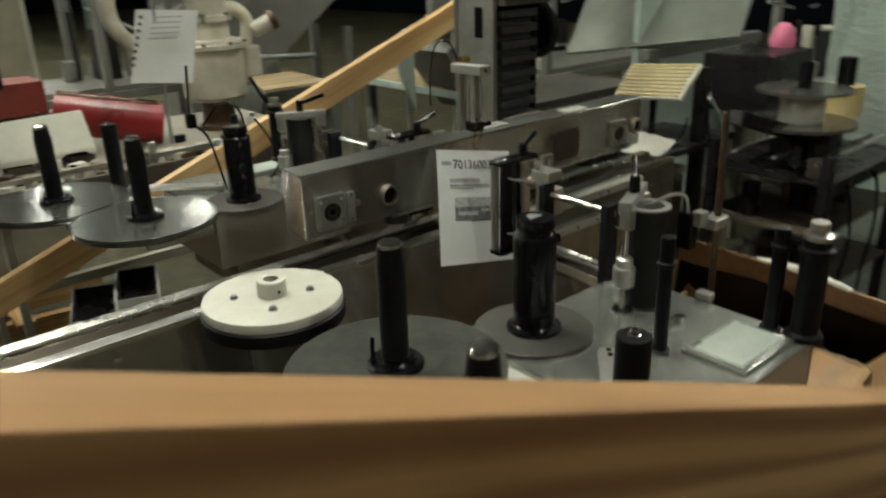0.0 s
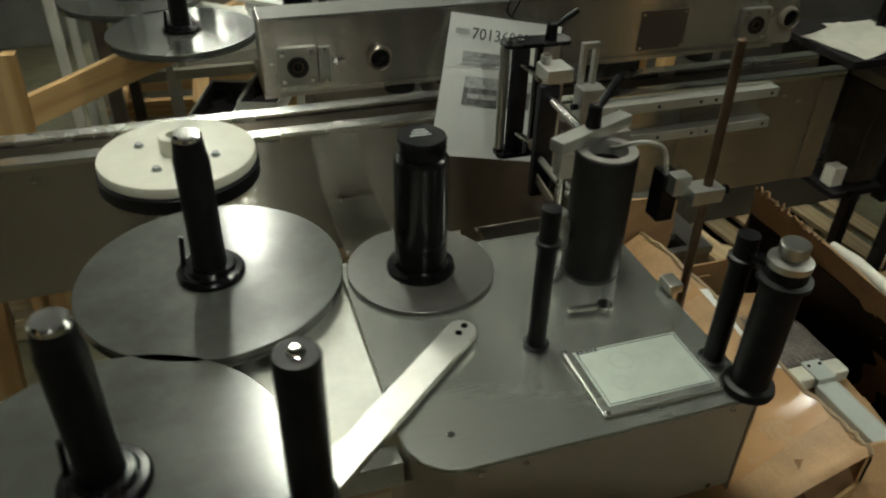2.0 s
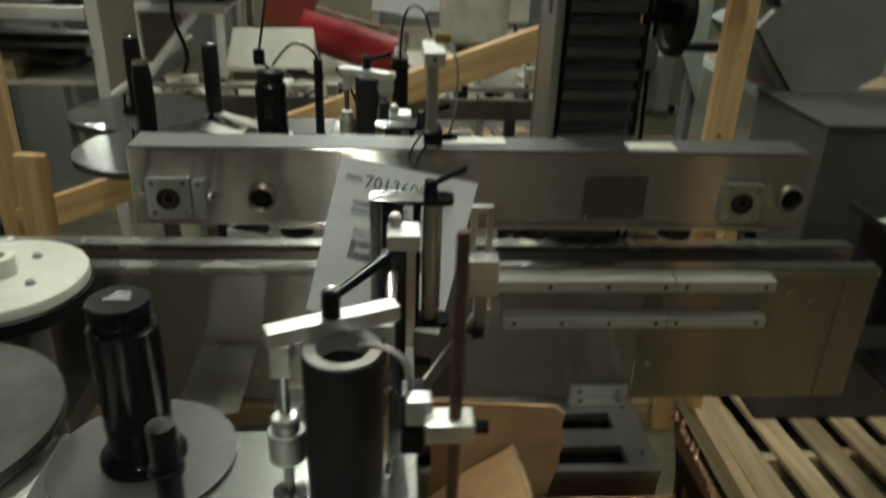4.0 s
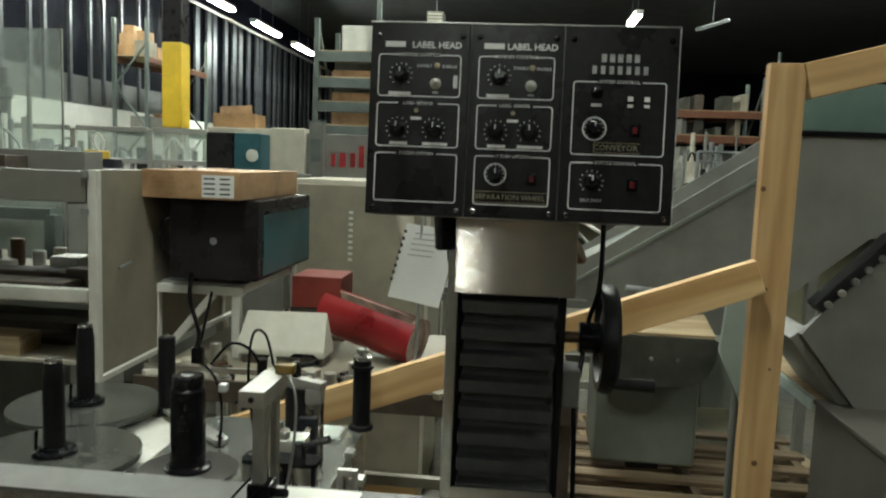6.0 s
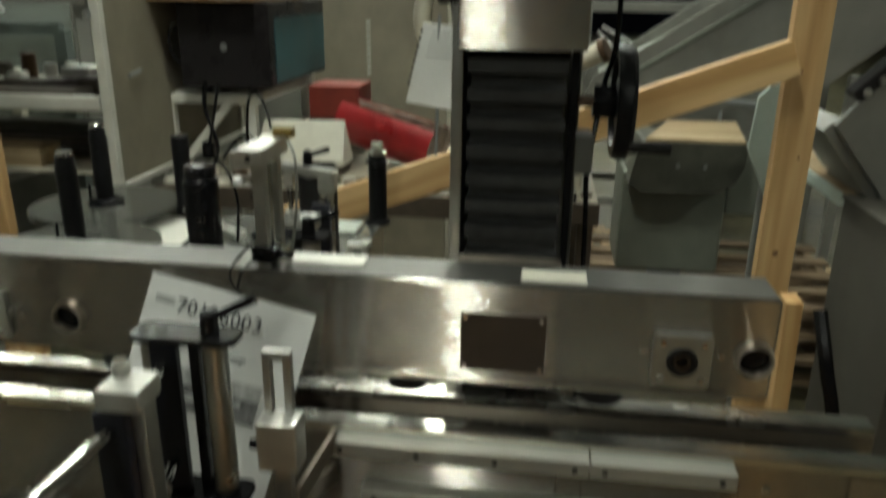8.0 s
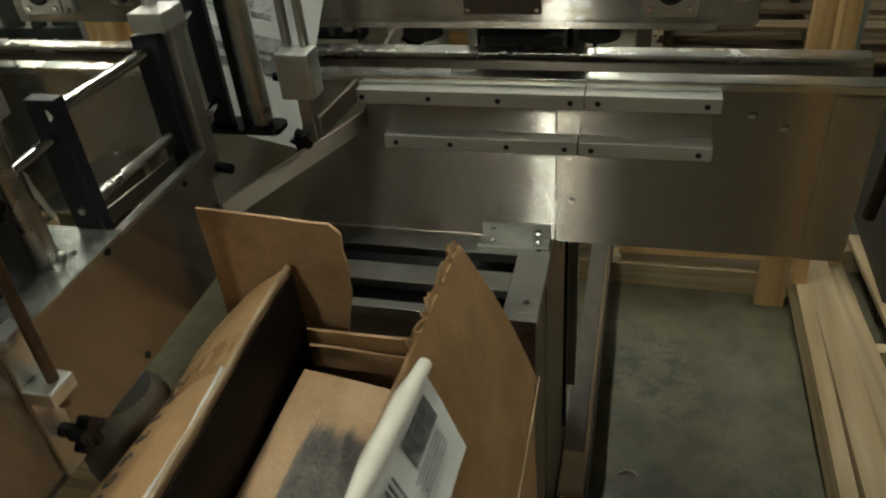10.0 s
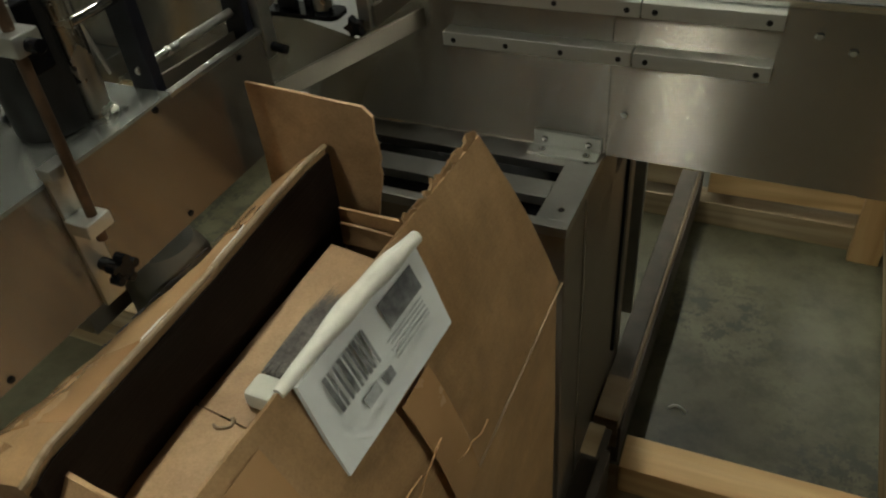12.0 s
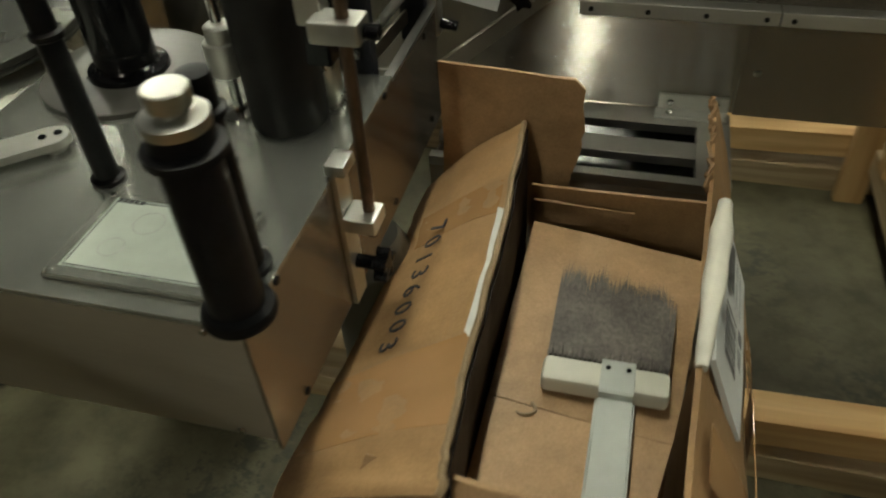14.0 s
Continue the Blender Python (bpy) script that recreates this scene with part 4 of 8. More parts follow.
for i in (0, 1):
    u0, u1, fp = SPLIT[i] + 0.028, SPLIT[i + 1] - 0.028, faces[i]
    w = u1 - u0
    bars(fp, u0 + 0.2 * w, 0.115, 0.027, 0.0075)
    lettering("LABEL HEAD", 0.0118, pm(px(u0 + 0.7 * w), pz(0.118), 0.0024), PRINT, fp, "caption", 0.0003)
    for v0, v1, head in ((0.165, 0.385, "DISPENSE CONTROL"), (0.415, 0.645, "LABEL SENSOR"), (0.675, 0.93, "SYSTEM OPTION")):
        frame_line(fp, u0, u1, v0, v1)
        caption(fp, head, u0 + 0.5 * w, v0 + 0.003, 0.0062)
    dial(fp, u0 + 0.28 * w, 0.27)
    caption(fp, "DISABLE", u0 + 0.56 * w, 0.225, 0.0055)
    caption(fp, "ENABLE", u0 + 0.86 * w, 0.227, 0.0055)
    part("toggle_switch", lathe(B(), (0, 0, 0), [(0.0075, 0), (0.0075, 0.002), (0.005, 0.003), (0.003, 0.004), (0.0028, 0.012), (0, 0.0135)], 20, "z", pm(px(u0 + 0.7 * w), pz(0.315), 0.002)), STRIP, fp, "bright toggle switch")
    part("indicator", lathe(B(), (0, 0, 0), [(0.004, 0), (0.004, 0.001), (0.0025, 0.002), (0, 0.002)], 16, "z", pm(px(u0 + 0.71 * w), pz(0.222), 0.002)), AMBER_PRINT, fp)
    bars(fp, u0 + 0.27 * w, 0.368, 0.03, 0.0045)
    bars(fp, u0 + 0.7 * w, 0.36, 0.008, 0.003, INK_PALE)
    dial(fp, u0 + 0.26 * w, 0.55)
    dial(fp, u0 + 0.7 * w, 0.55)
    bars(fp, u0 + 0.28 * w, 0.626, 0.024, 0.004)
    bars(fp, u0 + 0.72 * w, 0.626, 0.034, 0.004)
    bars(fp, u0 + 0.48 * w, 0.495, 0.015, 0.004)
    part("indicator", lathe(B(), (0, 0, 0), [(0.003, 0), (0.003, 0.001), (0, 0.002)], 14, "z", pm(px(u0 + 0.48 * w), pz(0.455), 0.002)), AMBER_PRINT, fp)
part("sticker", face_box(px(0.278), px(0.292), pz(0.335), pz(0.27), 0.0005, 0.0022), PAPER, faces[0], "white sticker")
dial(faces[1], 0.43, 0.77, 0.0105, True)
lamp_red(faces[1], 0.548, 0.79)
part("label_strip", face_box(px(0.365), px(0.6), pz(0.915), pz(0.86), 0.0005, 0.0022), PANEL, faces[1])
lettering("SEPARATION WHEEL", 0.0098, pm(px(0.482), pz(0.888), 0.003), AMBER_PRINT, faces[1], "caption")
fp = faces[2]
for i, (v, n, wd) in enumerate(((0.162, 5, 0.0095), (0.222, 7, 0.0082))):
    for k in range(n):
        bars(fp, 0.815 + (k - (n - 1) / 2) * (0.026 if i == 0 else 0.027), v, wd * 0.7, 0.0105, INK_PALE)
frame_line(fp, 0.668, 0.965, 0.28, 0.655)
caption(fp, "SYSTEM CONTROL", 0.815, 0.283, 0.0062)
frame_line(fp, 0.668, 0.965, 0.69, 0.935)
caption(fp, "BOTTLE CONTROL", 0.815, 0.693, 0.0062)
dial(fp, 0.742, 0.52, 0.0112, True)
lamp_red(fp, 0.87, 0.525)
part("power_lamp", lathe(B(), (0, 0, 0), [(0.008, 0), (0.008, 0.003), (0.006, 0.006), (0, 0.007)], 20, "z", pm(px(0.745), pz(0.335), 0.002)), BLACK, fp)
bars(fp, 0.745, 0.4, 0.014, 0.004)
for u in (0.852, 0.905):
    bars(fp, u, 0.365, 0.007, 0.006)
    bars(fp, u, 0.4, 0.007, 0.004)
part("label_strip", face_box(px(0.742), px(0.89), pz(0.64), pz(0.59), 0.0005, 0.0022), PANEL, fp)
lettering("CONVEYOR", 0.0105, pm(px(0.812), pz(0.615), 0.003), AMBER_PRINT, fp, "caption")
dial(fp, 0.742, 0.79, 0.0105)
caption(fp, "BELT SPEED", 0.742, 0.885, 0.0055)
lamp_red(fp, 0.87, 0.8)
for u0, u1, v0, v1, fq in ((0.365, 0.6, 0.86, 0.915, faces[1]), (0.742, 0.89, 0.59, 0.64, fp)):
    for v in (v0, v1):
        part("strip_edge", face_box(px(u0), px(u1), pz(v) - 0.0004, pz(v) + 0.0004, 0.0003, 0.0029, 0), AMBER_PRINT, fq)
    part("strip_edge", face_box(px(u0), px(u0) + 0.0008, pz(v1), pz(v0), 0.0003, 0.0029, 0), AMBER_PRINT, fq)
part("mount", box(B(), 0.7, 0.8, 0.17, 0.24, QZ0 - 0.012, QZ0 + 0.004), GREY_PAINT, pan)

# ---- label heads: one on each side of the conveyor, mirror images ----
MID = 0.057


def label_head(side):
    def Y(y):
        return y if side < 0 else 2 * MID - y

    def P(x, y, z):
        return (x, Y(y), z)

    def bx(x0, x1, y0, y1, z0, z1, bev=0.0):
        return box(B(), x0, x1, min(Y(y0), Y(y1)), max(Y(y0), Y(y1)), z0, z1, bev)

    def poly(pts):
        q = [(x, Y(y)) for x, y in pts]
        return q if side < 0 else q[::-1]

    zt = 1.247
    hd = thing("label_head", P(0.19, -0.62, 1.08), "stainless label applicator head with black rollers and two grey supply discs", "label applicator", "label heads")
    # sheet-metal housing with a rounded front corner
    arc = [(0.036 - 0.058 * math.sin(radians(a)), -0.764 - 0.058 * math.cos(radians(a))) for a in range(0, 91, 10)]
    ring = [(0.392, -0.822)] + arc + [(-0.022, -0.432), (0.392, -0.432)]
    part("housing", prism(B(), poly(ring), 1.09, zt - 0.005), STEEL_SIDE, hd, "folded stainless housing")
    ring2 = [(0.397, -0.824)] + [(x - 0.001, y - 0.002) for x, y in arc] + [(-0.024, -0.43), (0.397, -0.43)]
    part("top_plate", prism(B(), poly(ring2), zt - 0.005, zt, 0.0012), STEEL_TOP, hd, "brushed stainless top plate")
    part("side_panel", bx(0.393, 0.397, -0.823, -0.243, 1.078, zt - 0.005), STEEL_END, hd, "satin stainless side panel")
    part("panel_edge", bx(0.386, 0.398, -0.432, -0.243, zt - 0.006, zt - 0.001), ALU, hd)
    for y, z in ((-0.462, 1.24), (-0.465, 1.09), (-0.761, 1.087), (-0.761, 1.24), (-0.30, 1.23), (-0.29, 1.1)):
        part("screw", screw(B(), P(0.397, y, z), 0.0045, "x", 1), BLACK, hd)
    for x, z in ((0.05, 1.232), (0.1, 1.232), (0.36, 1.236), (0.06, 1.11), (0.36, 1.1)):
        part("screw", screw(B(), P(x, -0.824, z), 0.004, "y", side), CHROME, hd)
    for x, y in ((0.03, -0.776), (0.375, -0.735), (0.37, -0.48)):
        part("screw", screw(B(), P(x, y, zt), 0.0045), CHROME, hd)
    wing = [(-0.0245, -0.43), (-0.16, -0.37), (-0.225, -0.4), (-0.235, -0.49), (-0.175, -0.62), (-0.25, -0.7), (-0.35, -0.73), (-0.36, -0.79), (-0.3, -0.82), (-0.13, -0.8), (-0.0245, -0.7)]
    part("wing_plate", prism(B(), poly(wing), 1.226, 1.24, 0.001), WING, hd, "pale matt aluminium carrier plate")
    part("wing_rib", bx(-0.3, -0.0245, -0.78, -0.755, 1.19, 1.226), ALU, hd)
    part("wing_rib", bx(-0.2, -0.0245, -0.47, -0.445, 1.19, 1.226), ALU, hd)

    def supply(x, y, r, top):
        d = part("supply_disc", lathe(B(), P(x, y, 1.262), [(0, 0), (r - 0.001, 0), (r, 0.001), (r, 0.004), (r - 0.002, 0.006), (r, 0.008), (r, 0.0155), (r - 0.001, 0.0165), (0, 0.0165)], 96), DISC, hd, "dark grey laminate supply disc")
        part("boss", rod(B(), P(x, y, 1.24), P(x, y, 1.262), 0.03), ALU, d)
        s = part("spindle", lathe(B(), P(x, y, 1.2785), [(0.03, 0), (0.0215, 0.002), (0.0215, top - 1.2785 - 0.035), (0.0195, top - 1.2785 - 0.026), (0.018, top - 1.2785 - 0.008), (0.0, top - 1.2785 - 0.008)], 28), RUBBER, hd, "black tapered spindle")
        part("collar", lathe(B(), P(x, y, 1.2785), [(0.044, 0), (0.044, 0.006), (0.041, 0.01), (0.034, 0.011), (0.03, 0.017), (0.022, 0.018)], 36), BLACK, s)
        part("cap", lathe(B(), P(x, y, top - 0.009), [(0.0175, 0), (0.0175, 0.006), (0.015, 0.009), (0, 0.0095)], 28), CHROME, s, "bright metal cap")
        part("lever", rod(B(), P(x - 0.034, y + 0.012, 1.288), P(x - 0.03, y + 0.016, 1.33), 0.0035, 10), BLACK, s)

    supply(-0.194, -0.446, 0.172, 1.482)
    supply(-0.313, -0.764, 0.181, 1.482)
    # dancer arm and its roller
    ax, ay, bx_, by_ = 0.092, -0.632, -0.127, -0.822
    dx, dy = bx_ - ax, by_ - ay
    L = math.hypot(dx, dy)
    an = math.atan2(dy, dx)
    pts = []
    for cx, cy, a0 in ((ax, ay, an + math.pi / 2), (bx_, by_, an - math.pi / 2)):
        for k in range(9):
            t = a0 + math.pi * k / 8
            pts.append((cx + 0.0185 * math.cos(t), cy + 0.0185 * math.sin(t)))
    arm = part("dancer_arm", prism(B(), poly(pts), 1.255, 1.264, 0.001), ALU_LIGHT, hd, "pale flat dancer arm")
    part("pivot", rod(B(), P(ax, ay, zt), P(ax, ay, 1.255), 0.012), ALU, arm)
    for k in (0.0, 0.014):
        part("screw", screw(B(), P(ax - 0.006 + k * 0.8, ay - 0.006 + k * 0.8, 1.264), 0.0045), BLACK, arm)
    dr = part("dancer_roller", lathe(B(), P(bx_, by_, 1.245), [(0.0, 0), (0.026, 0.0), (0.026, 0.02), (0.0215, 0.022), (0.0215, 0.2), (0.0205, 0.202), (0, 0.202)], 32), RUBBER, hd, "black rubber dancer roller")
    part("bolt", lathe(B(), P(bx_, by_, 1.447), [(0.0085, 0), (0.0085, 0.001), (0.006, 0.002), (0.006, 0.006), (0.004, 0.008), (0, 0.008)], 16), CHROME, dr)
    # drive drum on its tan disc
    part("drum_disc", lathe(B(), P(0.085, -0.476, zt), [(0, 0), (0.103, 0), (0.103, 0.006), (0.101, 0.007), (0, 0.007)], 80), TAN_DISC, hd, "grey-tan base disc")
    dm = part("drum", lathe(B(), P(0.085, -0.476, zt + 0.007), [(0.048, 0), (0.047, 0.006), (0.038, 0.009), (0.036, 0.012), (0.036, 0.172), (0.033, 0.176), (0.0295, 0.178), (0.0295, 0.183), (0.0325, 0.185), (0.0325, 0.2), (0.031, 0.203), (0, 0.203)], 44), BLACK, hd, "glossy black drum")
    for k in range(3):
        part("print_bar", bx(0.07 + 0.004 * k, 0.098 - 0.002 * k, -0.471 + 0.007 * k - 0.007, -0.471 + 0.007 * k - 0.004, zt + 0.2102, zt + 0.2107), INK_PALE, dm)
    for k in range(3):
        a = radians(100 + 120 * k)
        part("screw", screw(B(), P(0.085 + 0.046 * math.cos(a), -0.476 + 0.046 * math.sin(a), zt + 0.007), 0.004), CHROME, dm)
    # rubber pull roller
    pr = part("pull_roller", lathe(B(), P(0.318, -0.537, zt + 0.004), [(0, 0), (0.04, 0), (0.041, 0.002), (0.041, 0.181), (0.039, 0.184)], 44), RUBBER_GREY, hd, "dark grey rubber pull roller")
    part("sleeve_end", lathe(B(), P(0.318, -0.537, zt + 0.188), [(0.0395, -0.001), (0.039, 0.001), (0.027, 0.001), (0.025, -0.02), (0, -0.02)], 44), PALE_RING, pr, "grey end ring with dark bore")
    part("bore", lathe(B(), P(0.318, -0.537, zt + 0.169), [(0, 0), (0.0245, 0), (0.0245, 0.001)], 30), BLACK, pr)
    nr = part("idler_roller", lathe(B(), P(0.347, -0.497, zt), [(0.022, 0), (0.022, 0.004), (0.0165, 0.006), (0.0165, 0.178), (0.012, 0.18), (0, 0.181)], 28), SATIN, hd, "satin steel idler roller")
    # guide roller and the two posts at the edge
    gr = part("guide_roller", lathe(B(), P(0.178, -0.668, zt), [(0.017, 0), (0.017, 0.004), (0.012, 0.006), (0.0115, 0.15), (0.015, 0.152), (0.015, 0.157), (0.0115, 0.159), (0.0115, 0.2), (0, 0.202)], 24), RUBBER, hd, "slim black guide roller")
    po = part("edge_post", lathe(B(), P(0.388, -0.807, zt), [(0.03, 0), (0.031, 0.004), (0.029, 0.01), (0.0225, 0.013), (0.0225, 0.154), (0.029, 0.156), (0.029, 0.162), (0.0225, 0.164), (0.0225, 0.177), (0, 0.177)], 36), RUBBER, hd, "thick black edge post")
    part("ring", lathe(B(), P(0.388, -0.807, zt + 0.177), [(0.023, 0), (0.0235, 0.008), (0.016, 0.01), (0.01, 0.01)], 32), SATIN, po, "pale metal ring")
    part("knob", lathe(B(), P(0.388, -0.807, zt + 0.186), [(0.009, 0), (0.009, 0.006), (0.0155, 0.0065), (0.0155, 0.018), (0.0143, 0.0195), (0, 0.0196)], 28), SATIN, po, "bright turned knob")
    if side < 0:
        part("edge_roller", lathe(B(), P(0.374, -0.756, zt), [(0.018, 0), (0.018, 0.006), (0.0125, 0.008), (0.0125, 0.15), (0.0165, 0.152), (0.0165, 0.157), (0.0125, 0.159), (0.0125, 0.186), (0, 0.188)], 24), RUBBER, hd, "slim black roller")
    if side < 0:
        part("post_link", bar(B(), P(0.374, -0.756, 1.412), P(0.387, -0.796, 1.412), 0.012, 0.01, 0.001), BLACK, hd)
    # name plate, its brand drawn as plain bars
    npl = part("name_plate", bx(0.2, 0.359, -0.806, -0.692, zt, zt + 0.007, 0.003), STEEL_TOP, hd, "bevelled steel name plate")
    part("print_field", bx(0.212, 0.352, -0.794, -0.702, zt + 0.007, zt + 0.0076), NAMEPLATE, npl, "pale printed field with outline drawing")
    for x0, x1, y0, y1 in ((0.2145, 0.3495, -0.7925, -0.7915), (0.243, 0.3495, -0.7055, -0.7045), (0.2145, 0.2155, -0.7915, -0.7055), (0.3485, 0.3495, -0.7915, -0.7055)):
        part("outline", bx(x0, x1, y0, y1, zt + 0.0076, zt + 0.008), INK, npl)
    for k in range(5):
        part("logo_bar", bx(0.215 + k * 0.0058, 0.2195 + k * 0.0058, -0.7075, -0.702, zt + 0.0076, zt + 0.008), INK, npl)
    for cx, cy, r in ((0.262, -0.73, 0.014), (0.245, -0.765, 0.011), (0.305, -0.735, 0.008)):
        part("drawing", lathe(B(), P(cx, cy, zt + 0.0077), [(r, 0), (r + 0.0009, 0), (r + 0.0009, 0.0002), (r, 0.0002), (r, 0)], 28), INK_PALE, npl)
    for x, y in ((0.204, -0.697), (0.206, -0.802), (0.355, -0.697), (0.355, -0.802)):
        part("screw", screw(B(), P(x, y, zt + 0.006), 0.0035), CHROME, npl)
    # thumb screw lying proud of the plate
    ts = part("thumb_screw", lathe(B(), P(0.291, -0.632, zt), [(0.006, 0), (0.006, 0.005), (0.0105, 0.006), (0.0115, 0.007), (0.0115, 0.012), (0.0105, 0.0135), (0, 0.014)], 24), CHROME, hd)
    part("tee_bar", bar(B(), P(0.24, -0.628, zt + 0.01), P(0.285, -0.632, zt + 0.011), 0.008, 0.005, 0.0015), RAIL, ts)
    # nip arm with knurled weight and lever
    w = part("nip_shaft", rod(B(), P(0.257, -0.535, zt), P(0.257, -0.535, 1.45), 0.006), CHROME, hd)
    part("knurled_nut", lathe(B(), P(0.257, -0.535, 1.298), [(0.008, 0), (0.019, 0.001), (0.02, 0.003), (0.02, 0.033), (0.019, 0.036), (0.015, 0.037), (0.015, 0.052), (0.012, 0.054), (0.006, 0.054)], 32), ALU_LIGHT, w, "knurled aluminium weight")
    part("foot", lathe(B(), P(0.257, -0.535, zt), [(0.019, 0), (0.019, 0.004), (0.008, 0.006)], 24), CHROME, w)
    nb = part("nip_bar", bar(B(), P(0.243, -0.538, 1.449), P(0.372, -0.482, 1.449), 0.023, 0.017, 0.002), ALU_LIGHT, hd, "pale aluminium nip bar")
    part("lug", bx(0.247, 0.267, -0.546, -0.526, 1.405, 1.441, 0.002), ALU_LIGHT, nb)
    part("lug", bx(0.335, 0.37, -0.505, -0.478, 1.41, 1.441, 0.002), ALU_LIGHT, nb)
    lv = part("clamp_lever", rod(B(), P(0.306, -0.512, 1.457), P(0.306, -0.512, 1.488), 0.0105, 20, 0.009), BLACK, hd, "black clamping lever")
    part("grip", rod(B(), P(0.306, -0.512, 1.478), P(0.362, -0.468, 1.502), 0.005, 14, 0.0065), BLACK, lv)
    part("screw", screw(B(), P(0.306, -0.512, 1.488), 0.005), CHROME, lv)
    # side strip, sensor rod and its clamps
    st = part("side_strip", bx(0.397, 0.403, -0.63, -0.6, 1.075, 1.262, 0.001), ALU_LIGHT, hd)
    part("end_block", bx(0.392, 0.413, -0.63, -0.6, 1.2505, 1.264, 0.002), ALU_LIGHT, st, "pale end block")
    part("rod_block", bx(0.403, 0.438, -0.635, -0.6, 1.185, 1.203, 0.003), ALU_LIGHT, st)
    kb = part("star_knob", lathe(B(), P(0.403, -0.613, 1.127), [(0.008, 0), (0.008, 0.02), (0.012, 0.022), (0.012, 0.036), (0, 0.037)], 20, "x"), BLACK, st, "black star knob")
    for k in range(5):
        a = radians(72 * k)
        part("lobe", rod(B(), P(0.425, -0.613 + 0.014 * math.cos(a), 1.127 + 0.014 * math.sin(a)), P(0.44, -0.613 + 0.014 * math.cos(a), 1.127 + 0.014 * math.sin(a)), 0.0058, 12), BLACK, kb)
    if side < 0:
        sr = part("sensor_rod", rod(B(), P(0.426, -0.615, 1.17), P(0.426, -0.607, 1.595), 0.006, 16), BRASS_ROD, hd, "browned sensor rod")
        cl = part("sensor_clamp", bx(0.398, 0.444, -0.625, -0.594, 1.386, 1.407, 0.003), ALU_LIGHT, sr, "pale clamp block")
        part("clamp_arm", bx(0.38, 0.405, -0.606, -0.585, 1.392, 1.42, 0.003), ALU_LIGHT, cl)
        part("sensor", bx(0.375, 0.4, -0.59, -0.56, 1.345, 1.415, 0.003), BLACK, cl, "black label sensor")
        part("clamp_knob", rod(B(), P(0.444, -0.61, 1.395), P(0.458, -0.61, 1.395), 0.007), BLACK, cl)
        part("sensor_cable", tube(B(), [P(0.385, -0.575, 1.415), P(0.378, -0.572, 1.445), P(0.355, -0.56, 1.452), P(0.335, -0.535, 1.435), P(0.34, -0.49, 1.4), P(0.345, -0.46, 1.28)], 0.003), ALU_LIGHT, sr, "pale sensor cable")
    # peel frame: two dark arms, cross rods
    a1 = part("peel_arm", bx(0.352, 0.387, -0.258, -0.243, 1.2, 1.404, 0.002), BLUE_BLACK, hd, "blue-black peel arm")
    a2 = part("peel_arm", bx(0.339, 0.376, -0.432, -0.415, 1.2, 1.402, 0.002), BLUE_BLACK, hd, "blue-black peel arm")
    for z in (1.27, 1.36):
        part("screw", screw(B(), P(0.357, -0.432, z), 0.005, "y", side), CHROME, a2)
    part("cross_rod", rod(B(), P(0.362, -0.432, 1.385), P(0.37, -0.24, 1.385), 0.0075), CHROME, hd, "polished cross rod")
    part("cross_rod", rod(B(), P(0.357, -0.432, 1.272), P(0.365, -0.24, 1.272), 0.006), SATIN, hd)
    part("cross_rod", rod(B(), P(0.36, -0.43, 1.36), P(0.362, -0.5, 1.36), 0.006), CHROME, hd)
    part("cross_bar", bar(B(), P(0.345, -0.42, 1.235), P(0.362, -0.25, 1.235), 0.004, 0.02, 0.001), STEEL_DULL, hd)
    vb = part("peel_slide", bx(0.372, 0.4, -0.2425, -0.217, 1.2, 1.409, 0.002), ALU, hd, "aluminium slide bar")
    part("cap_block", bx(0.36, 0.406, -0.262, -0.213, 1.4085, 1.432, 0.003), ALU_LIGHT, vb)
    part("knob", rod(B(), P(0.371, -0.226, 1.432), P(0.371, -0.226, 1.446), 0.009), ALU, vb)
    part("knob_cap", rod(B(), P(0.371, -0.226, 1.4462), P(0.371, -0.226, 1.449), 0.0065), STEEL_DULL, vb)
    for z in (1.398, 1.268):
        part("cross_rod", rod(B(), P(0.385, -0.219, z), P(0.368, -0.139, z), 0.0065), CHROME, hd)
        part("set_collar", rod(B(), P(0.3815, -0.203, z), P(0.379, -0.191, z), 0.011, 20), STEEL_DULL, hd)
    part("slide_knob", rod(B(), P(0.4, -0.23, 1.215), P(0.424, -0.23, 1.212), 0.007), BLACK, vb)
    # press roller cage
    cg = part("roller_cage", prism(B(), poly(rounded(0.333, 0.458, -0.152, -0.108, 0.012)), 1.43, 1.437, 0.001), BLACK, hd, "black roller cage")
    part("lower_plate", prism(B(), poly(rounded(0.333, 0.458, -0.152, -0.108, 0.012)), 1.222, 1.229, 0.001), BLACK, cg)
    part("peel_plate", bx(0.352, 0.384, -0.138, -0.128, 1.229, 1.43, 0.001), BLUE_BLACK, cg)
    part("spacer", bx(0.398, 0.41, -0.136, -0.124, 1.229, 1.43, 0.001), BLACK, cg)
    part("press_roller", rod(B(), P(0.428, -0.13, 1.231), P(0.428, -0.13, 1.428), 0.0145, 28), SATIN, cg, "bright press roller")
    part("back_roller", rod(B(), P(0.343, -0.122, 1.231), P(0.343, -0.122, 1.428), 0.009, 24), ALU, cg)
    for x in (0.345, 0.365):
        part("screw", screw(B(), P(x, -0.13, 1.437), 0.006), CHROME, cg)
    ck = part("cage_lever", rod(B(), P(0.424, -0.13, 1.437), P(0.424, -0.13, 1.464), 0.011, 20, 0.0095), BLACK, cg)
    part("grip", rod(B(), P(0.424, -0.13, 1.455), P(0.476, -0.118, 1.478), 0.0045, 12, 0.006), BLACK, ck)
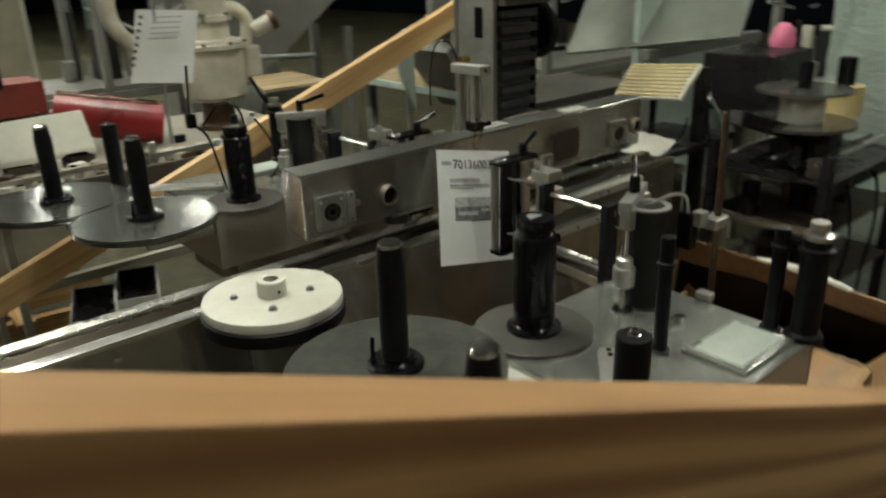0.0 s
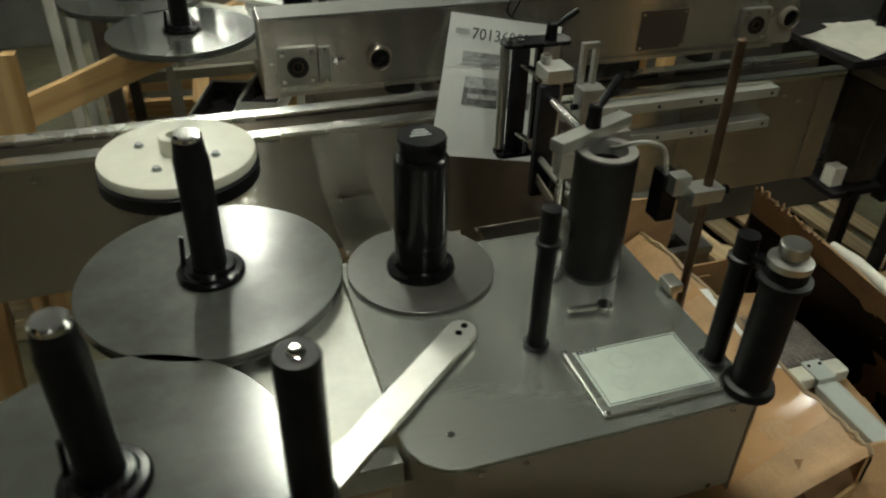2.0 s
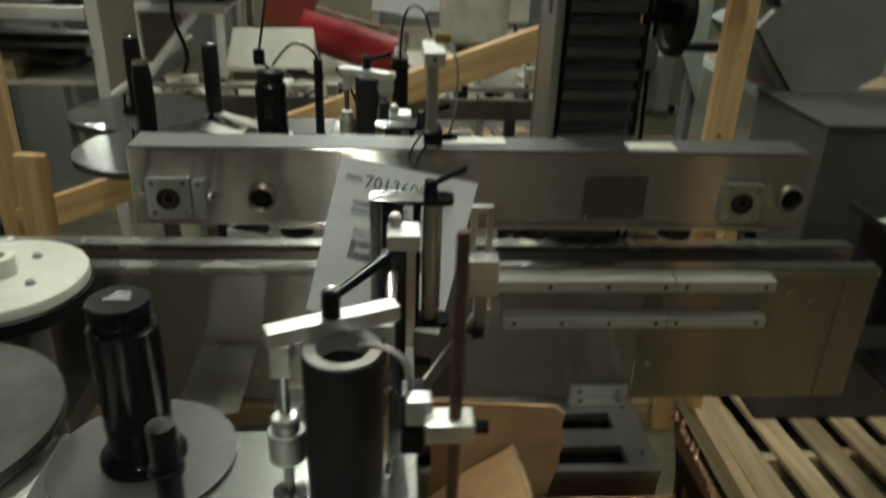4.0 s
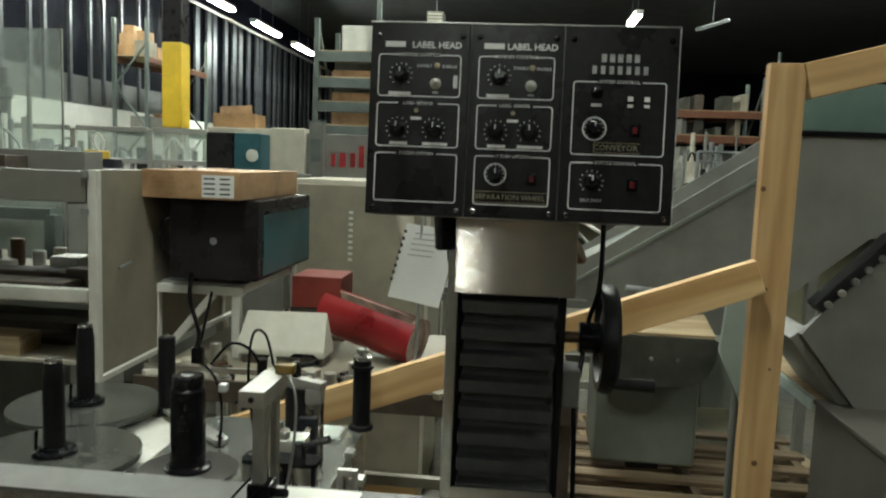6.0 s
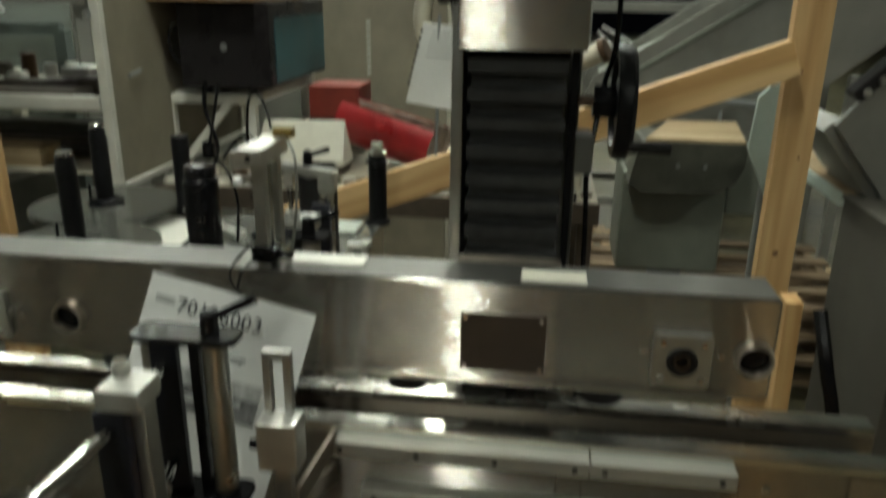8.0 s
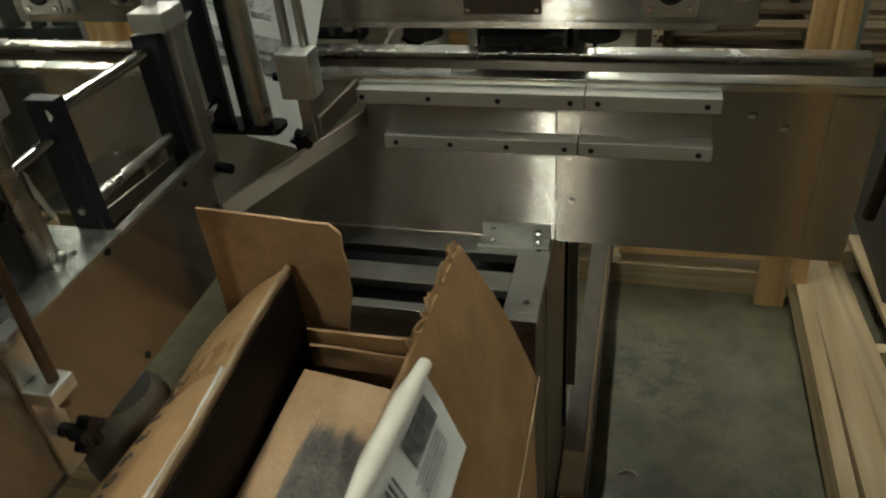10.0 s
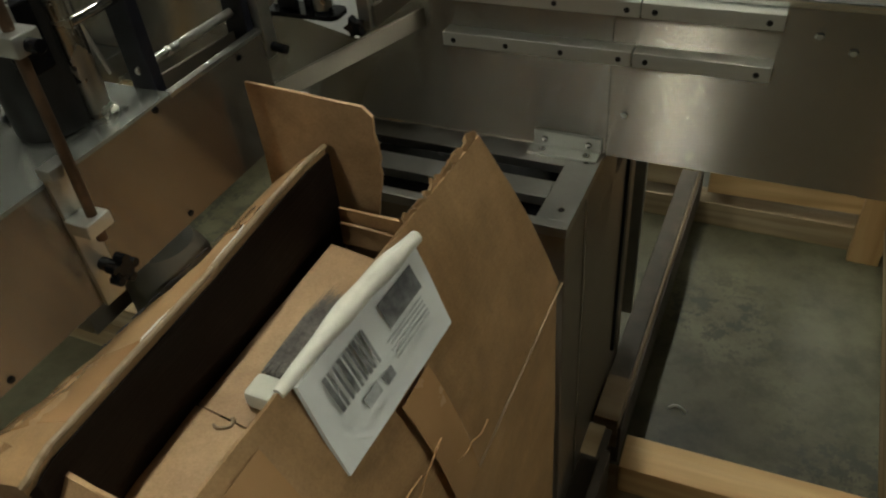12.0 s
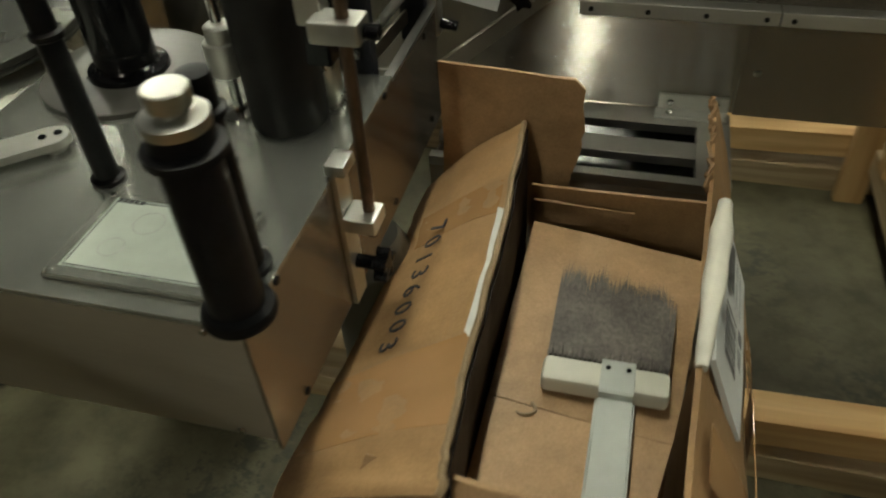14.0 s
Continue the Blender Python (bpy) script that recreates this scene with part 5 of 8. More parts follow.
    # slotted bracket to the conveyor
    sb = part("slotted_bracket", bx(0.486, 0.495, -0.14, -0.128, 1.345, 1.424, 0.001), ALU, hd, "slotted aluminium bracket")
    part("slot_side", bx(0.51, 0.519, -0.14, -0.128, 1.345, 1.424, 0.001), ALU, sb)
    part("slot_end", bx(0.495, 0.51, -0.14, -0.128, 1.413, 1.424, 0.001), ALU, sb)
    part("block", bx(0.482, 0.53, -0.165, -0.128, 1.283, 1.347, 0.004), ALU_LIGHT, sb, "pale clamp block")
    part("stem", bx(0.496, 0.516, -0.15, -0.134, 1.215, 1.283, 0.002), ALU, sb)
    part("tie_bar", bar(B(), P(0.52, -0.145, 1.235), P(0.53, -0.013, 1.235), 0.006, 0.03, 0.001), STEEL_DULL, sb)
    part("tie_bar", bar(B(), P(0.4, -0.243, 1.15), P(0.53, -0.01, 1.18), 0.006, 0.03, 0.001), STEEL_DULL, sb)
    lobes = [(0.5 + (0.0165 if k % 2 else 0.0095) * math.cos(2 * math.pi * k / 10), 1.226 + (0.0165 if k % 2 else 0.0095) * math.sin(2 * math.pi * k / 10)) for k in range(10)]
    ky = P(0.5, -0.166, 0)[1]
    part("star_knob", prism(B(), lobes, -0.007, 0.007, 0.002, Matrix(((1, 0, 0, 0), (0, 0, 1, ky), (0, 1, 0, 0), (0, 0, 0, 1)))), BLACK, sb, "black star knob")
    part("knob_stem", rod(B(), P(0.5, -0.152, 1.226), P(0.5, -0.162, 1.226), 0.006), BLACK, sb)
    part("block_screw", rod(B(), P(0.47, -0.15, 1.31), P(0.482, -0.15, 1.31), 0.006), BLACK, sb)
    part("support_leg", bx(0.1, 0.3, -0.6, -0.433, 0.96, 1.09), STEEL_DULL, hd)
    leg = part("support_column", lathe(B(), P(0.36, -0.5, 0.0), [(0.11, 0), (0.11, 0.02), (0.055, 0.03), (0.05, 0.9), (0.06, 0.96), (0.06, 1.03), (0.045, 1.06), (0, 1.062)], 32), GREY_PAINT, hd, "grey rounded support column")
    part("support_beam", bx(0.2, 0.24, -0.433, -0.034, 0.96, 0.985), DARK_BROWN, hd)
    part("mount_plate", bx(0.03, 0.128, -0.2, -0.008, 1.094, 1.1, 0.001), RAIL, hd, "bright flat mounting plate")
    part("mount_post", bx(0.06, 0.1, -0.19, -0.008, 1.05, 1.094), STEEL_DULL, hd)


label_head(-1)
label_head(1)

# ---- separation wheel ----
wx, wy = -0.2235, -0.1245
whl = thing("separation_wheel", (wx, wy, 0.975), "cream plastic separation wheel with dark rubber rim", "wheel")
part("wheel_disc", lathe(B(), (wx, wy, 1.284), [(0, 0), (0.122, 0), (0.125, 0.002), (0.125, 0.014), (0.1235, 0.0175), (0.119, 0.019), (0, 0.019)], 88), CREAM, whl)
part("rim", lathe(B(), (wx, wy, 1.255), [(0, 0), (0.122, 0), (0.1285, 0.004), (0.1285, 0.026), (0.124, 0.0295), (0, 0.0295)], 88), RUBBER, whl, "dark rubber rim")
hb = part("hub", lathe(B(), (wx, wy, 1.303), [(0.026, 0), (0.026, 0.028), (0.0245, 0.03), (0.0135, 0.03), (0.0135, 0.012)], 36), CREAM, whl)
part("bore", lathe(B(), (wx, wy, 1.314), [(0, 0), (0.0133, 0), (0.0133, 0.001)], 20), BLACK, hb)
part("set_screw", screw(B(), (wx, wy - 0.026, 1.315), 0.003, "y", -1), BLACK, hb)
for k in range(4):
    a = radians(61.5 + 90 * k)
    part("screw", lathe(B(), (wx + 0.067 * math.cos(a), wy + 0.067 * math.sin(a), 1.303), [(0.0085, 0), (0.0085, 0.001), (0.006, 0.001), (0.006, 0.006), (0, 0.0065)], 12), GALV, whl)
part("gear_motor", rod(B(), (wx, wy, 0.99), (wx, wy, 1.255), 0.05, 32), GREY_PAINT, whl)
part("bracket", box(B(), wx - 0.06, wx + 0.06, wy - 0.02, -0.001, 0.985, 1.04, 0.003), ALU, whl)

# ---- shipping crate of new lumber round the machine ----
crate = thing("shipping_crate", (0.3, 0.0, 0.0), "open shipping crate frame of new pine lumber on a skid", "crate")


def sloped(x0, x1, y, xa, za, k):
    return (x0, y, za + k * (x0 - xa)), (x1, y, za + k * (x1 - xa))


# far side
a, b = sloped(-0.78, 1.37, 1.07, 0.256, 1.25, 0.371)
lumber(crate, a, b, name="brace")
lumber(crate, (1.405, 1.108, 0.0), (1.405, 1.108, 2.195), up=(1, 0, 0), name="post")
lumber(crate, (-0.812, 1.108, 0.0), (-0.812, 1.108, 2.195), up=(1, 0, 0), name="post")
for x, z, r_ in ((1.367, 1.883, 0.007), (1.402, 1.167, 0.008), (1.394, 1.628, 0.005), (1.42, 1.42, 0.004)):
    part("knot", lathe(B(), (x, 1.0885, z), [(0, 0), (r_, 0), (r_ * 0.8, -0.0012), (0, -0.0012)], 14, "y"), KNOT, crate)
lumber(crate, (1.45, 1.1, 2.152), (1.9, 1.1, 2.27), name="rail")
lumber(crate, (-0.74, 1.03, 0.1), (-0.70, 1.03, 1.1), up=(1, 0, 0), name="post")
lumber(crate, (1.44, 0.96, 0.222), (1.396, 0.9, 1.12), 0.04, 0.06, up=(1, 0, 0), name="stray_board")
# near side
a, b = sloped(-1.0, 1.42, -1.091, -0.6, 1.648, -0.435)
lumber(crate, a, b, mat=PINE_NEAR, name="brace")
lumber(crate, (1.42, -1.129, 0.0), (1.42, -1.129, 2.0), up=(1, 0, 0), name="post")
lumber(crate, (-1.02, -1.129, 0.0), (-1.02, -1.129, 2.0), up=(1, 0, 0), name="post")
for x in (-0.74, -0.13, 0.36):
    part("knot", lathe(B(), (x, -1.1101, 1.638 - 0.435 * (x + 0.6)), [(0, 0), (0.013, 0), (0.011, -0.0012), (0, -0.0012)], 14, "y"), KNOT, crate)
# skid
for y in (-1.12, 0.0, 1.19):
    lumber(crate, (-1.1, y, 0.045), (1.6, y, 0.045), 0.089, 0.089, PINE_OLD, "runner")
    # left part takes the old pine's darker tone for the machine's shade
    lumber(crate, (-1.1, y, 0.0895 + 0.089), (0.86, y, 0.0895 + 0.089), 0.089, 0.089, PINE_OLD, "runner")
    lumber(crate, (0.91, y - 0.005, 0.0895 + 0.089), (1.6, y + 0.02, 0.0895 + 0.089), 0.089, 0.089, PINE, "runner")
for x in (-0.95, 0.882):
    # joist sides are dark brown for the shade they lie in
    lumber(crate, (x, 0.05, 0.155), (x, 1.14, 0.155), 0.13, 0.02, DARK_BROWN, "joist")
    lumber(crate, (x, 0.05, 0.226), (x, 1.14, 0.226), 0.012, 0.009, PALLET_DARK, "edge_strip")
    lumber(crate, (x, -1.07, 0.18), (x, -0.05, 0.18), 0.178, 0.02, DARK_BROWN, "joist")
lumber(crate, (-0.72, 0.12, 0.22), (-0.635, 0.1, 0.99), 0.06, 0.038, PINE, "support", up=(1, 0, 0))
lumber(crate, (-0.762, 0.15, 0.22), (-0.69, 0.13, 0.99), 0.038, 0.06, PINE_OLD, "support", up=(1, 0, 0))
lumber(crate, (1.452, 0.0, 0.178), (1.452, 1.14, 0.178), 0.089, 0.04, PINE_OLD, "joist", up=(0, 0, 1))
lumber(crate, (1.52, 0.1, 0.2), (1.5, 1.1, 0.2), 0.045, 0.07, PINE_OLD, "joist", up=(0, 0, 1))
# dark plank and gap boards added to hold the shade beside the pedestal
lumber(crate, (0.8505, -0.3, 0.11), (0.8505, 1.1, 0.11), 0.048, 0.02, DARK_BROWN, "plank", up=(1, 0, 0))
lumber(crate, (0.829, 0.11, 0.2), (0.885, 0.11, 0.2), 0.1, 0.13, PALLET_DARK, "block")
lumber(crate, (0.85, 0.17, 0.215), (0.85, 1.12, 0.215), 0.014, 0.05, DARK_BROWN, "deck_board")
lumber(crate, (0.85, -0.7, 0.215), (0.85, 0.04, 0.215), 0.014, 0.05, DARK_BROWN, "deck_board")

# litter on the floor
solo("foam_shred", tube(B(), [(0.965, 0.322, 0.004), (0.98, 0.335, 0.005), (0.998, 0.332, 0.004), (1.01, 0.322, 0.004)], 0.004, 6), FOAM, (0.987, 0.329, 0.0), "curled white foam shred on the concrete floor", "litter")

# ---- open carton with brush ----
cb = thing("cardboard_box", (0.68, -0.8, 0.19), "large open cardboard box with raised flaps, tape and shipping label", "box")


def wavy(p0, p1, q0, q1, n=14, k=5, amp=0.006, ph=0.0):
    """A slightly buckled sheet between the edge p0-p1 and the edge q0-q1."""
    p0, p1, q0, q1 = map(Vector, (p0, p1, q0, q1))
    nn = (p1 - p0).cross(q0 - p0).normalized()
    rows = []
    for j in range(k + 1):
        v = j / k
        row = []
        for i in range(n + 1):
            u = i / n
            p = (p0.lerp(p1, u)).lerp(q0.lerp(q1, u), v)
            row.append(rumple(p + nn * amp * math.sin(u * 6.0 + ph) * math.sin(v * math.pi * 0.9 + 0.2), min(amp, 0.0025)))
        rows.append(row)
    return sheet(B(), rows, 0.005)


# the left side ends in a buckled ridge; its flap is folded down outwards
RIDGE = [(-0.868, 0.562, 1.136), (-0.835, 0.557, 1.142), (-0.74, 0.553, 1.141), (-0.6, 0.5515, 1.145), (-0.48, 0.547, 1.15), (-0.4, 0.541, 1.149), (-0.341, 0.536, 1.141)]


def ridge(u):
    """A point of the ridge line, u from the front (0) to the back (1)."""
    k = u * (len(RIDGE) - 1)
    i = min(int(k), len(RIDGE) - 2)
    a, b = RIDGE[i], RIDGE[i + 1]
    w = k - i
    dent = 0.0035 * noise.noise(Vector((u * 13.0, 2.7, 0.4))) + 0.002 * noise.noise(Vector((u * 31.0, 5.1, 1.4)))
    return Vector((a[1] + (b[1] - a[1]) * w + 1.2 * dent, a[0] + (b[0] - a[0]) * w, a[2] + (b[2] - a[2]) * w + dent))


def flap_point(u, v, lift=0.0):
    r = ridge(u)
    bow = 0.007 * math.sin(u * 7.0 + 0.8) * v + 0.006 * math.sin(v * math.pi)
    return r + v * (Vector((0.402 - 0.006 * math.sin(u * math.pi), r.y + 0.012 * u, 1.047 - 0.042 * u)) - r) + Vector((-0.64, 0, 0.77)) * (lift + bow + 0.004 * noise.noise(Vector((u * 9.0, v * 2.5, 0.3))) + 0.0025 * noise.noise(Vector((u * 24.0, v * 5.0, 4.1))))


part("left_wall", sheet(B(), [[ridge(i / 24).lerp(Vector((0.553, ridge(i / 24).y, 0.2)), j / 8) + Vector((0.004 * math.sin(i * 0.5) * math.sin(j * 0.4), 0, 0)) for i in range(25)] for j in range(9)], 0.004), CARD, cb)
# dark sheet painted with the shade on the left wall's inner side
part("shade_sheet", sheet(B(), [[ridge(i / 24).lerp(Vector((0.553, ridge(i / 24).y, 0.2)), 0.008 + j / 8) + Vector((0.0055 + 0.004 * math.sin(i * 0.5) * math.sin(j * 0.4), 0, 0)) for i in range(25)] for j in range(8)], 0.002), CARD_SHADE, cb, "darkened sheet holding the shade inside the box")
part("left_flap", sheet(B(), [[flap_point(i / 40, j / 8, 0.002) for i in range(41)] for j in range(9)], 0.005), CARD, cb, "folded-out flap with hand-written number 70136003")
part("ridge_fold", tube(B(), [tuple(ridge(k / 40) + Vector((0, 0, 0.001))) for k in range(41)], 0.0038, 8), CARD_EDGE, cb, "worn folded edge")
part("right_wall", wavy((0.835, -0.9, 0.2), (0.835, -0.27, 0.2), (0.838, -0.9, 0.92), (0.828, -0.26, 0.92), ph=0.2), CARD, cb)


def flap_top(y):
    """The right flap's upper edge, a little lower towards the front."""
    return Vector((0.745 + 0.033 * (y + 0.85), y, 1.205 - 0.012 * max(0.0, min(1.0, (-0.6 - y) / 0.25))))


def right_flap_point(y, v, lift):
    """On the bulging right flap: v 0 at its fold, 1 at its top edge."""
    k = (y + 0.9) / 0.64
    a = Vector((0.84 - 0.008 * k, y, 0.92))
    e = flap_top(min(y, -0.35))
    belly = 0.0165 * math.sin(math.pi * v) * (1.0 - 0.7 * max(0.0, min(1.0, (y + 0.54) / 0.2)))
    return a.lerp(e, v) + Vector((0.951, 0, 0.309)) * (lift + belly)


part("right_flap", sheet(B(), [[rumple(right_flap_point(-0.87 + 0.61 * i / 32, j / 10, 0.003 * math.sin(i * 0.42 + 0.6) * math.sin(j * 0.3)), 0.0022, 11.0) for i in range(33)] for j in range(11)], 0.005), CARD, cb, "upright flap with shipping label")
rag = random.Random(8)
rows = [[], []]
for k in range(40):
    y = -0.525 + 0.175 * k / 39
    e = flap_top(y)
    rows[0].append((e.x, y, 1.198))
    rows[1].append((e.x - 0.003 + rag.uniform(-0.005, 0.004), y, 1.206 + rag.uniform(0.0, 0.006) + rag.choice((0.0, 0.0, 0.009)) * (k / 39)))
part("torn_edge", sheet(B(), rows, 0.0032), CARD_IN, cb, "torn crumpled edge under clear tape")
part("back_wall", wavy((0.553, -0.357, 0.2), (0.83, -0.352, 0.2), (0.55, -0.357, 1.057), (0.78, -0.362, 1.06), amp=0.004), CARD, cb)
part("inner_flap", wavy((0.556, -0.368, 1.04), (0.69, -0.37, 1.038), (0.558, -0.372, 1.008), (0.685, -0.374, 1.01), amp=0.003), CARD_IN, cb)
fl = B()
nose = [(0.418, 0.96), (0.58, 0.96), (0.597, 1.04), (0.6, 1.06), (0.604, 1.074), (0.607, 1.085), (0.6105, 1.105), (0.609, 1.118), (0.613, 1.13), (0.611, 1.147), (0.608, 1.165), (0.6095, 1.19), (0.596, 1.203), (0.56, 1.2045), (0.515, 1.208), (0.47, 1.2105), (0.422, 1.213), (0.424, 1.1)]
prism(fl, nose, 0, 0.005, 0, Matrix(((1, 0, 0, 0), (0, 0, 1, -0.33), (0, 1, 0, 0), (0, 0, 0, 1))))
part("back_flap", fl, CARD_PALE, cb, "upright end flap")
part("front_wall", wavy((0.558, -0.842, 0.2), (0.835, -0.842, 0.2), (0.552, -0.836, 1.112), (0.748, -0.846, 1.098)), CARD, cb)
part("front_flap", wavy((0.485, -0.832, 1.116), (0.752, -0.846, 1.1), (0.455, -0.985, 1.0), (0.765, -1.0, 0.985), amp=0.004), CARD_IN, cb, "front flap folded outwards")
part("corner_flap", wavy((0.44, -0.885, 1.04), (0.545, -0.88, 1.1), (0.36, -0.905, 0.95), (0.52, -0.9, 0.97), 8, 4, 0.004), CARD, cb)
part("floor_panel", box(B(), 0.558, 0.832, -0.838, -0.36, 0.2, 0.21), CARD, cb)


def flap_patch(name, u0, u1, v0, v1, lift, mat, label="", skew=0.0, thick=0.0004):
    rows = [[flap_point(u0 + (u1 - u0) * i / 8 + skew * j / 4, v0 + (v1 - v0) * j / 4, lift) for i in range(9)] for j in range(5)]
    return part(name, sheet(B(), rows, thick), mat, cb, label)


flap_patch("tape", 0.22, 0.38, 0.0, 0.95, 0.0026, TAPE, "strip of clear brown tape", -0.02)
flap_patch("tape", 0.6, 0.7, 0.05, 0.8, 0.0026, TAPE, "strip of clear brown tape", 0.03)
flap_patch("edge_strip", 0.37, 0.6, 0.0, 0.05, 0.003, PAPER, "narrow white torn paper strip on the edge", 0.012)
# writing by hand
q0, q1 = Vector((0.464, -0.487, 1.078)), Vector((0.462, -0.7, 1.08))
fx = (q1 - q0).normalized()
zf = Vector((-0.64, 0, 0.768))
zf = (zf - fx * zf.dot(fx)).normalized()
mt = Matrix((fx, zf.cross(fx), zf)).transposed().to_4x4()
mt.translation = (q0 + q1) / 2 + 0.0085 * zf
for k, ch in enumerate("70136003"):
    lettering(ch, 0.039, mt @ pose((k - 3.5) * 0.0275, 0.002 * math.sin(k * 2.3), 0, 0, 0, 5 * math.sin(k * 1.9)), INK, cb, "handwritten_digit", 0.0, "CENTER", 0.001)
# shipping label with foam wrapped on the edge
lab = part("shipping_label", wavy((0.7605, -0.735, 1.195), (0.7685, -0.54, 1.2), (0.7985, -0.742, 1.105), (0.8065, -0.546, 1.107), amp=0.002), PAPER, cb, "white shipping label with grey bars")


def label_bar(y0, y1, v0, v1, mat):
    q = lambda y, v: (0.7605 + 0.041 * (y + 0.735) + 0.038 * v + 0.0035, y, 1.196 - 0.091 * v + 0.0015)
    bm = B()
    sheet(bm, [[q(y0, v0), q(y1, v0)], [q(y0, v1), q(y1, v1)]], 0.0004)
    part("print", bm, mat, lab)


for k in range(9):
    y = -0.715 + k * 0.0075
    label_bar(y, y + (0.0032 if k % 3 else 0.005), 0.12, 0.5, INK_GREY)
label_bar(-0.622, -0.562, 0.1, 0.38, INK_GREY)
for k in range(5):
    label_bar(-0.635 + 0.004 * (k % 2), -0.57, 0.43 + 0.05 * k, 0.45 + 0.05 * k, INK_PALE)
label_bar(-0.66, -0.645, 0.62, 0.74, INK_GREY)
label_bar(-0.69, -0.668, 0.6, 0.72, INK_PALE)
part("label_fold", tube(B(), [(0.7495 + 0.036 * k / 10 * 0.55, -0.745 + 0.212 * k / 10, 1.1965 + 0.0065 * math.sin(math.pi * k / 10) + 0.002 * k / 10) for k in range(11)], 0.0105, 12, lambda u: 0.5 + 0.5 * min(1.0, u * 2.2) - 1.5 * max(0.0, u - 0.78) + 0.05 * math.sin(u * 19)), FOAM, lab, "white padded paper folded over the edge")
for y0, y1, v0, v1, sk in ((-0.64, -0.585, 0.0, 0.62, -0.02), (-0.84, -0.79, 0.1, 0.96, 0.0)):
    part("tape", sheet(B(), [[right_flap_point(y0 + (y1 - y0) * i / 4 + sk * j / 6, v0 + (v1 - v0) * j / 6, 0.0075) for i in range(5)] for j in range(7)], 0.0004), TAPE, cb, "strip of clear brown tape")
part("fold_line", tube(B(), [(0.8445 - 0.008 * k / 8, -0.87 + 0.61 * k / 8, 0.9205 + 0.001 * (k % 2)) for k in range(9)], 0.0016, 6), CARD_EDGE, cb, "pale worn fold")
wr = random.Random(12)
for y0, v0, dy, dv in ((-0.78, 0.42, 0.1, -0.05), (-0.72, 0.3, 0.09, 0.07), (-0.62, 0.2, 0.07, -0.08)):
    part("wrinkle", tube(B(), [tuple(right_flap_point(y0 + dy * k / 4 + wr.uniform(-0.004, 0.004), v0 + dv * k / 4 + wr.uniform(-0.012, 0.012), 0.0078)) for k in range(5)], 0.0008, 5), TAPE, cb, "glossy wrinkle in the tape")
# same darkened sheet for the shaded inner side of the right flap
part("flap_shade", sheet(B(), [[right_flap_point(-0.865 + 0.58 * i / 12, 0.78 * j / 5, -0.0062 - 0.0015 * math.sin(i * 0.9)) for i in range(13)] for j in range(6)], 0.0015), CARD_SHADE, cb, "inner face darkened for shade")
# inner carton
ic = thing("inner_carton", (0.67, -0.7, 0.21), "smaller closed cardboard carton with torn hole inside the open box", "carton")
part("body", prism(B(), [(0.575, -0.82), (0.722, -0.82), (0.772, -0.43), (0.575, -0.43)], 0.21, 1.012, 0.004), CARD, ic)
part("lid", wavy((0.5615, -0.6835, 1.0285), (0.752, -0.699, 1.02), (0.5635, -0.402, 1.034), (0.782, -0.42, 1.016), amp=0.003), CARD_PALE, ic)
part("lid", wavy((0.562, -0.825, 1.024), (0.728, -0.827, 1.02), (0.5615, -0.687, 1.031), (0.751, -0.7025, 1.024), amp=0.003), CARD_PALE, ic)
hole = lathe(B(), (0.602, -0.693, 1.0255), [(0, 0.0), (0.009, 0.0005), (0.012, 0.001)], 9)
part("torn_hole", hole, BLACK, ic)
part("torn_lip", tube(B(), [(0.592, -0.7, 1.028), (0.603, -0.704, 1.031), (0.613, -0.696, 1.029), (0.608, -0.686, 1.029)], 0.0022, 6), CARD_EDGE, ic)
# brush
br = thing("wide_brush", (0.69, -0.65, 1.026), "wide brush with dark bristles, pale bar and long handle", "brush")
part("brush_bar", box(B(), 0.613, 0.744, -0.669, -0.636, 1.028, 1.053, 0.006), CREAM, br, "pale bristle bar")
bb = B()
rng = random.Random(4)
for i in range(170):
    lean = 0.004 * math.sin(i * 0.15) + 0.002 * math.sin(i * 0.51 + 1)
    length = 0.146 + 0.004 * math.sin(i * 0.2 + 2) - 0.022 * (i / 170) + rng.uniform(-0.008, 0.004)
    for r in range(5):
        x = 0.616 + i * 0.00074 + rng.uniform(-0.0006, 0.0006)
        z = 1.033 + r * 0.0045
        w = 0.0009
        L = length * rng.uniform(0.86, 1.03)
        x2 = x + lean + rng.uniform(-0.007, 0.007)
        z2 = z - 0.002 - r * 0.0012 + rng.uniform(0, 0.007)
        v = [bb.verts.new(c) for c in ((x - w, -0.631, z), (x + w, -0.631, z), ((x + x2) / 2 + w, -0.631 + L * 0.6, (z + z2) / 2 + 0.003), ((x + x2) / 2 - w, -0.631 + L * 0.6, (z + z2) / 2 + 0.003))]
        bb.faces.new(v)
        bb.faces.new((v[3], v[2], bb.verts.new((x2, -0.631 + L, z2))))
part("bristles", bb, BRISTLE, br, "dark grey bristles")
part("bristle_root", box(B(), 0.618, 0.74, -0.631, -0.56, 1.03, 1.034, 0.001), BRISTLE, br)
tf = B()
for i in range(24):
    x = 0.619 + i * 0.0052
    rod(tf, (x, -0.637, 1.052), (x + 0.0008, -0.612, 1.05 - 0.004 * (i % 2)), 0.0021, 6, 0.0012)
part("tuft_band", tf, BRISTLE, br)
cp = part("clamp", box(B(), 0.673, 0.708, -0.674, -0.634, 1.0532, 1.0558, 0.0008), HANDLE_GREY, br, "folded grey metal clamp")
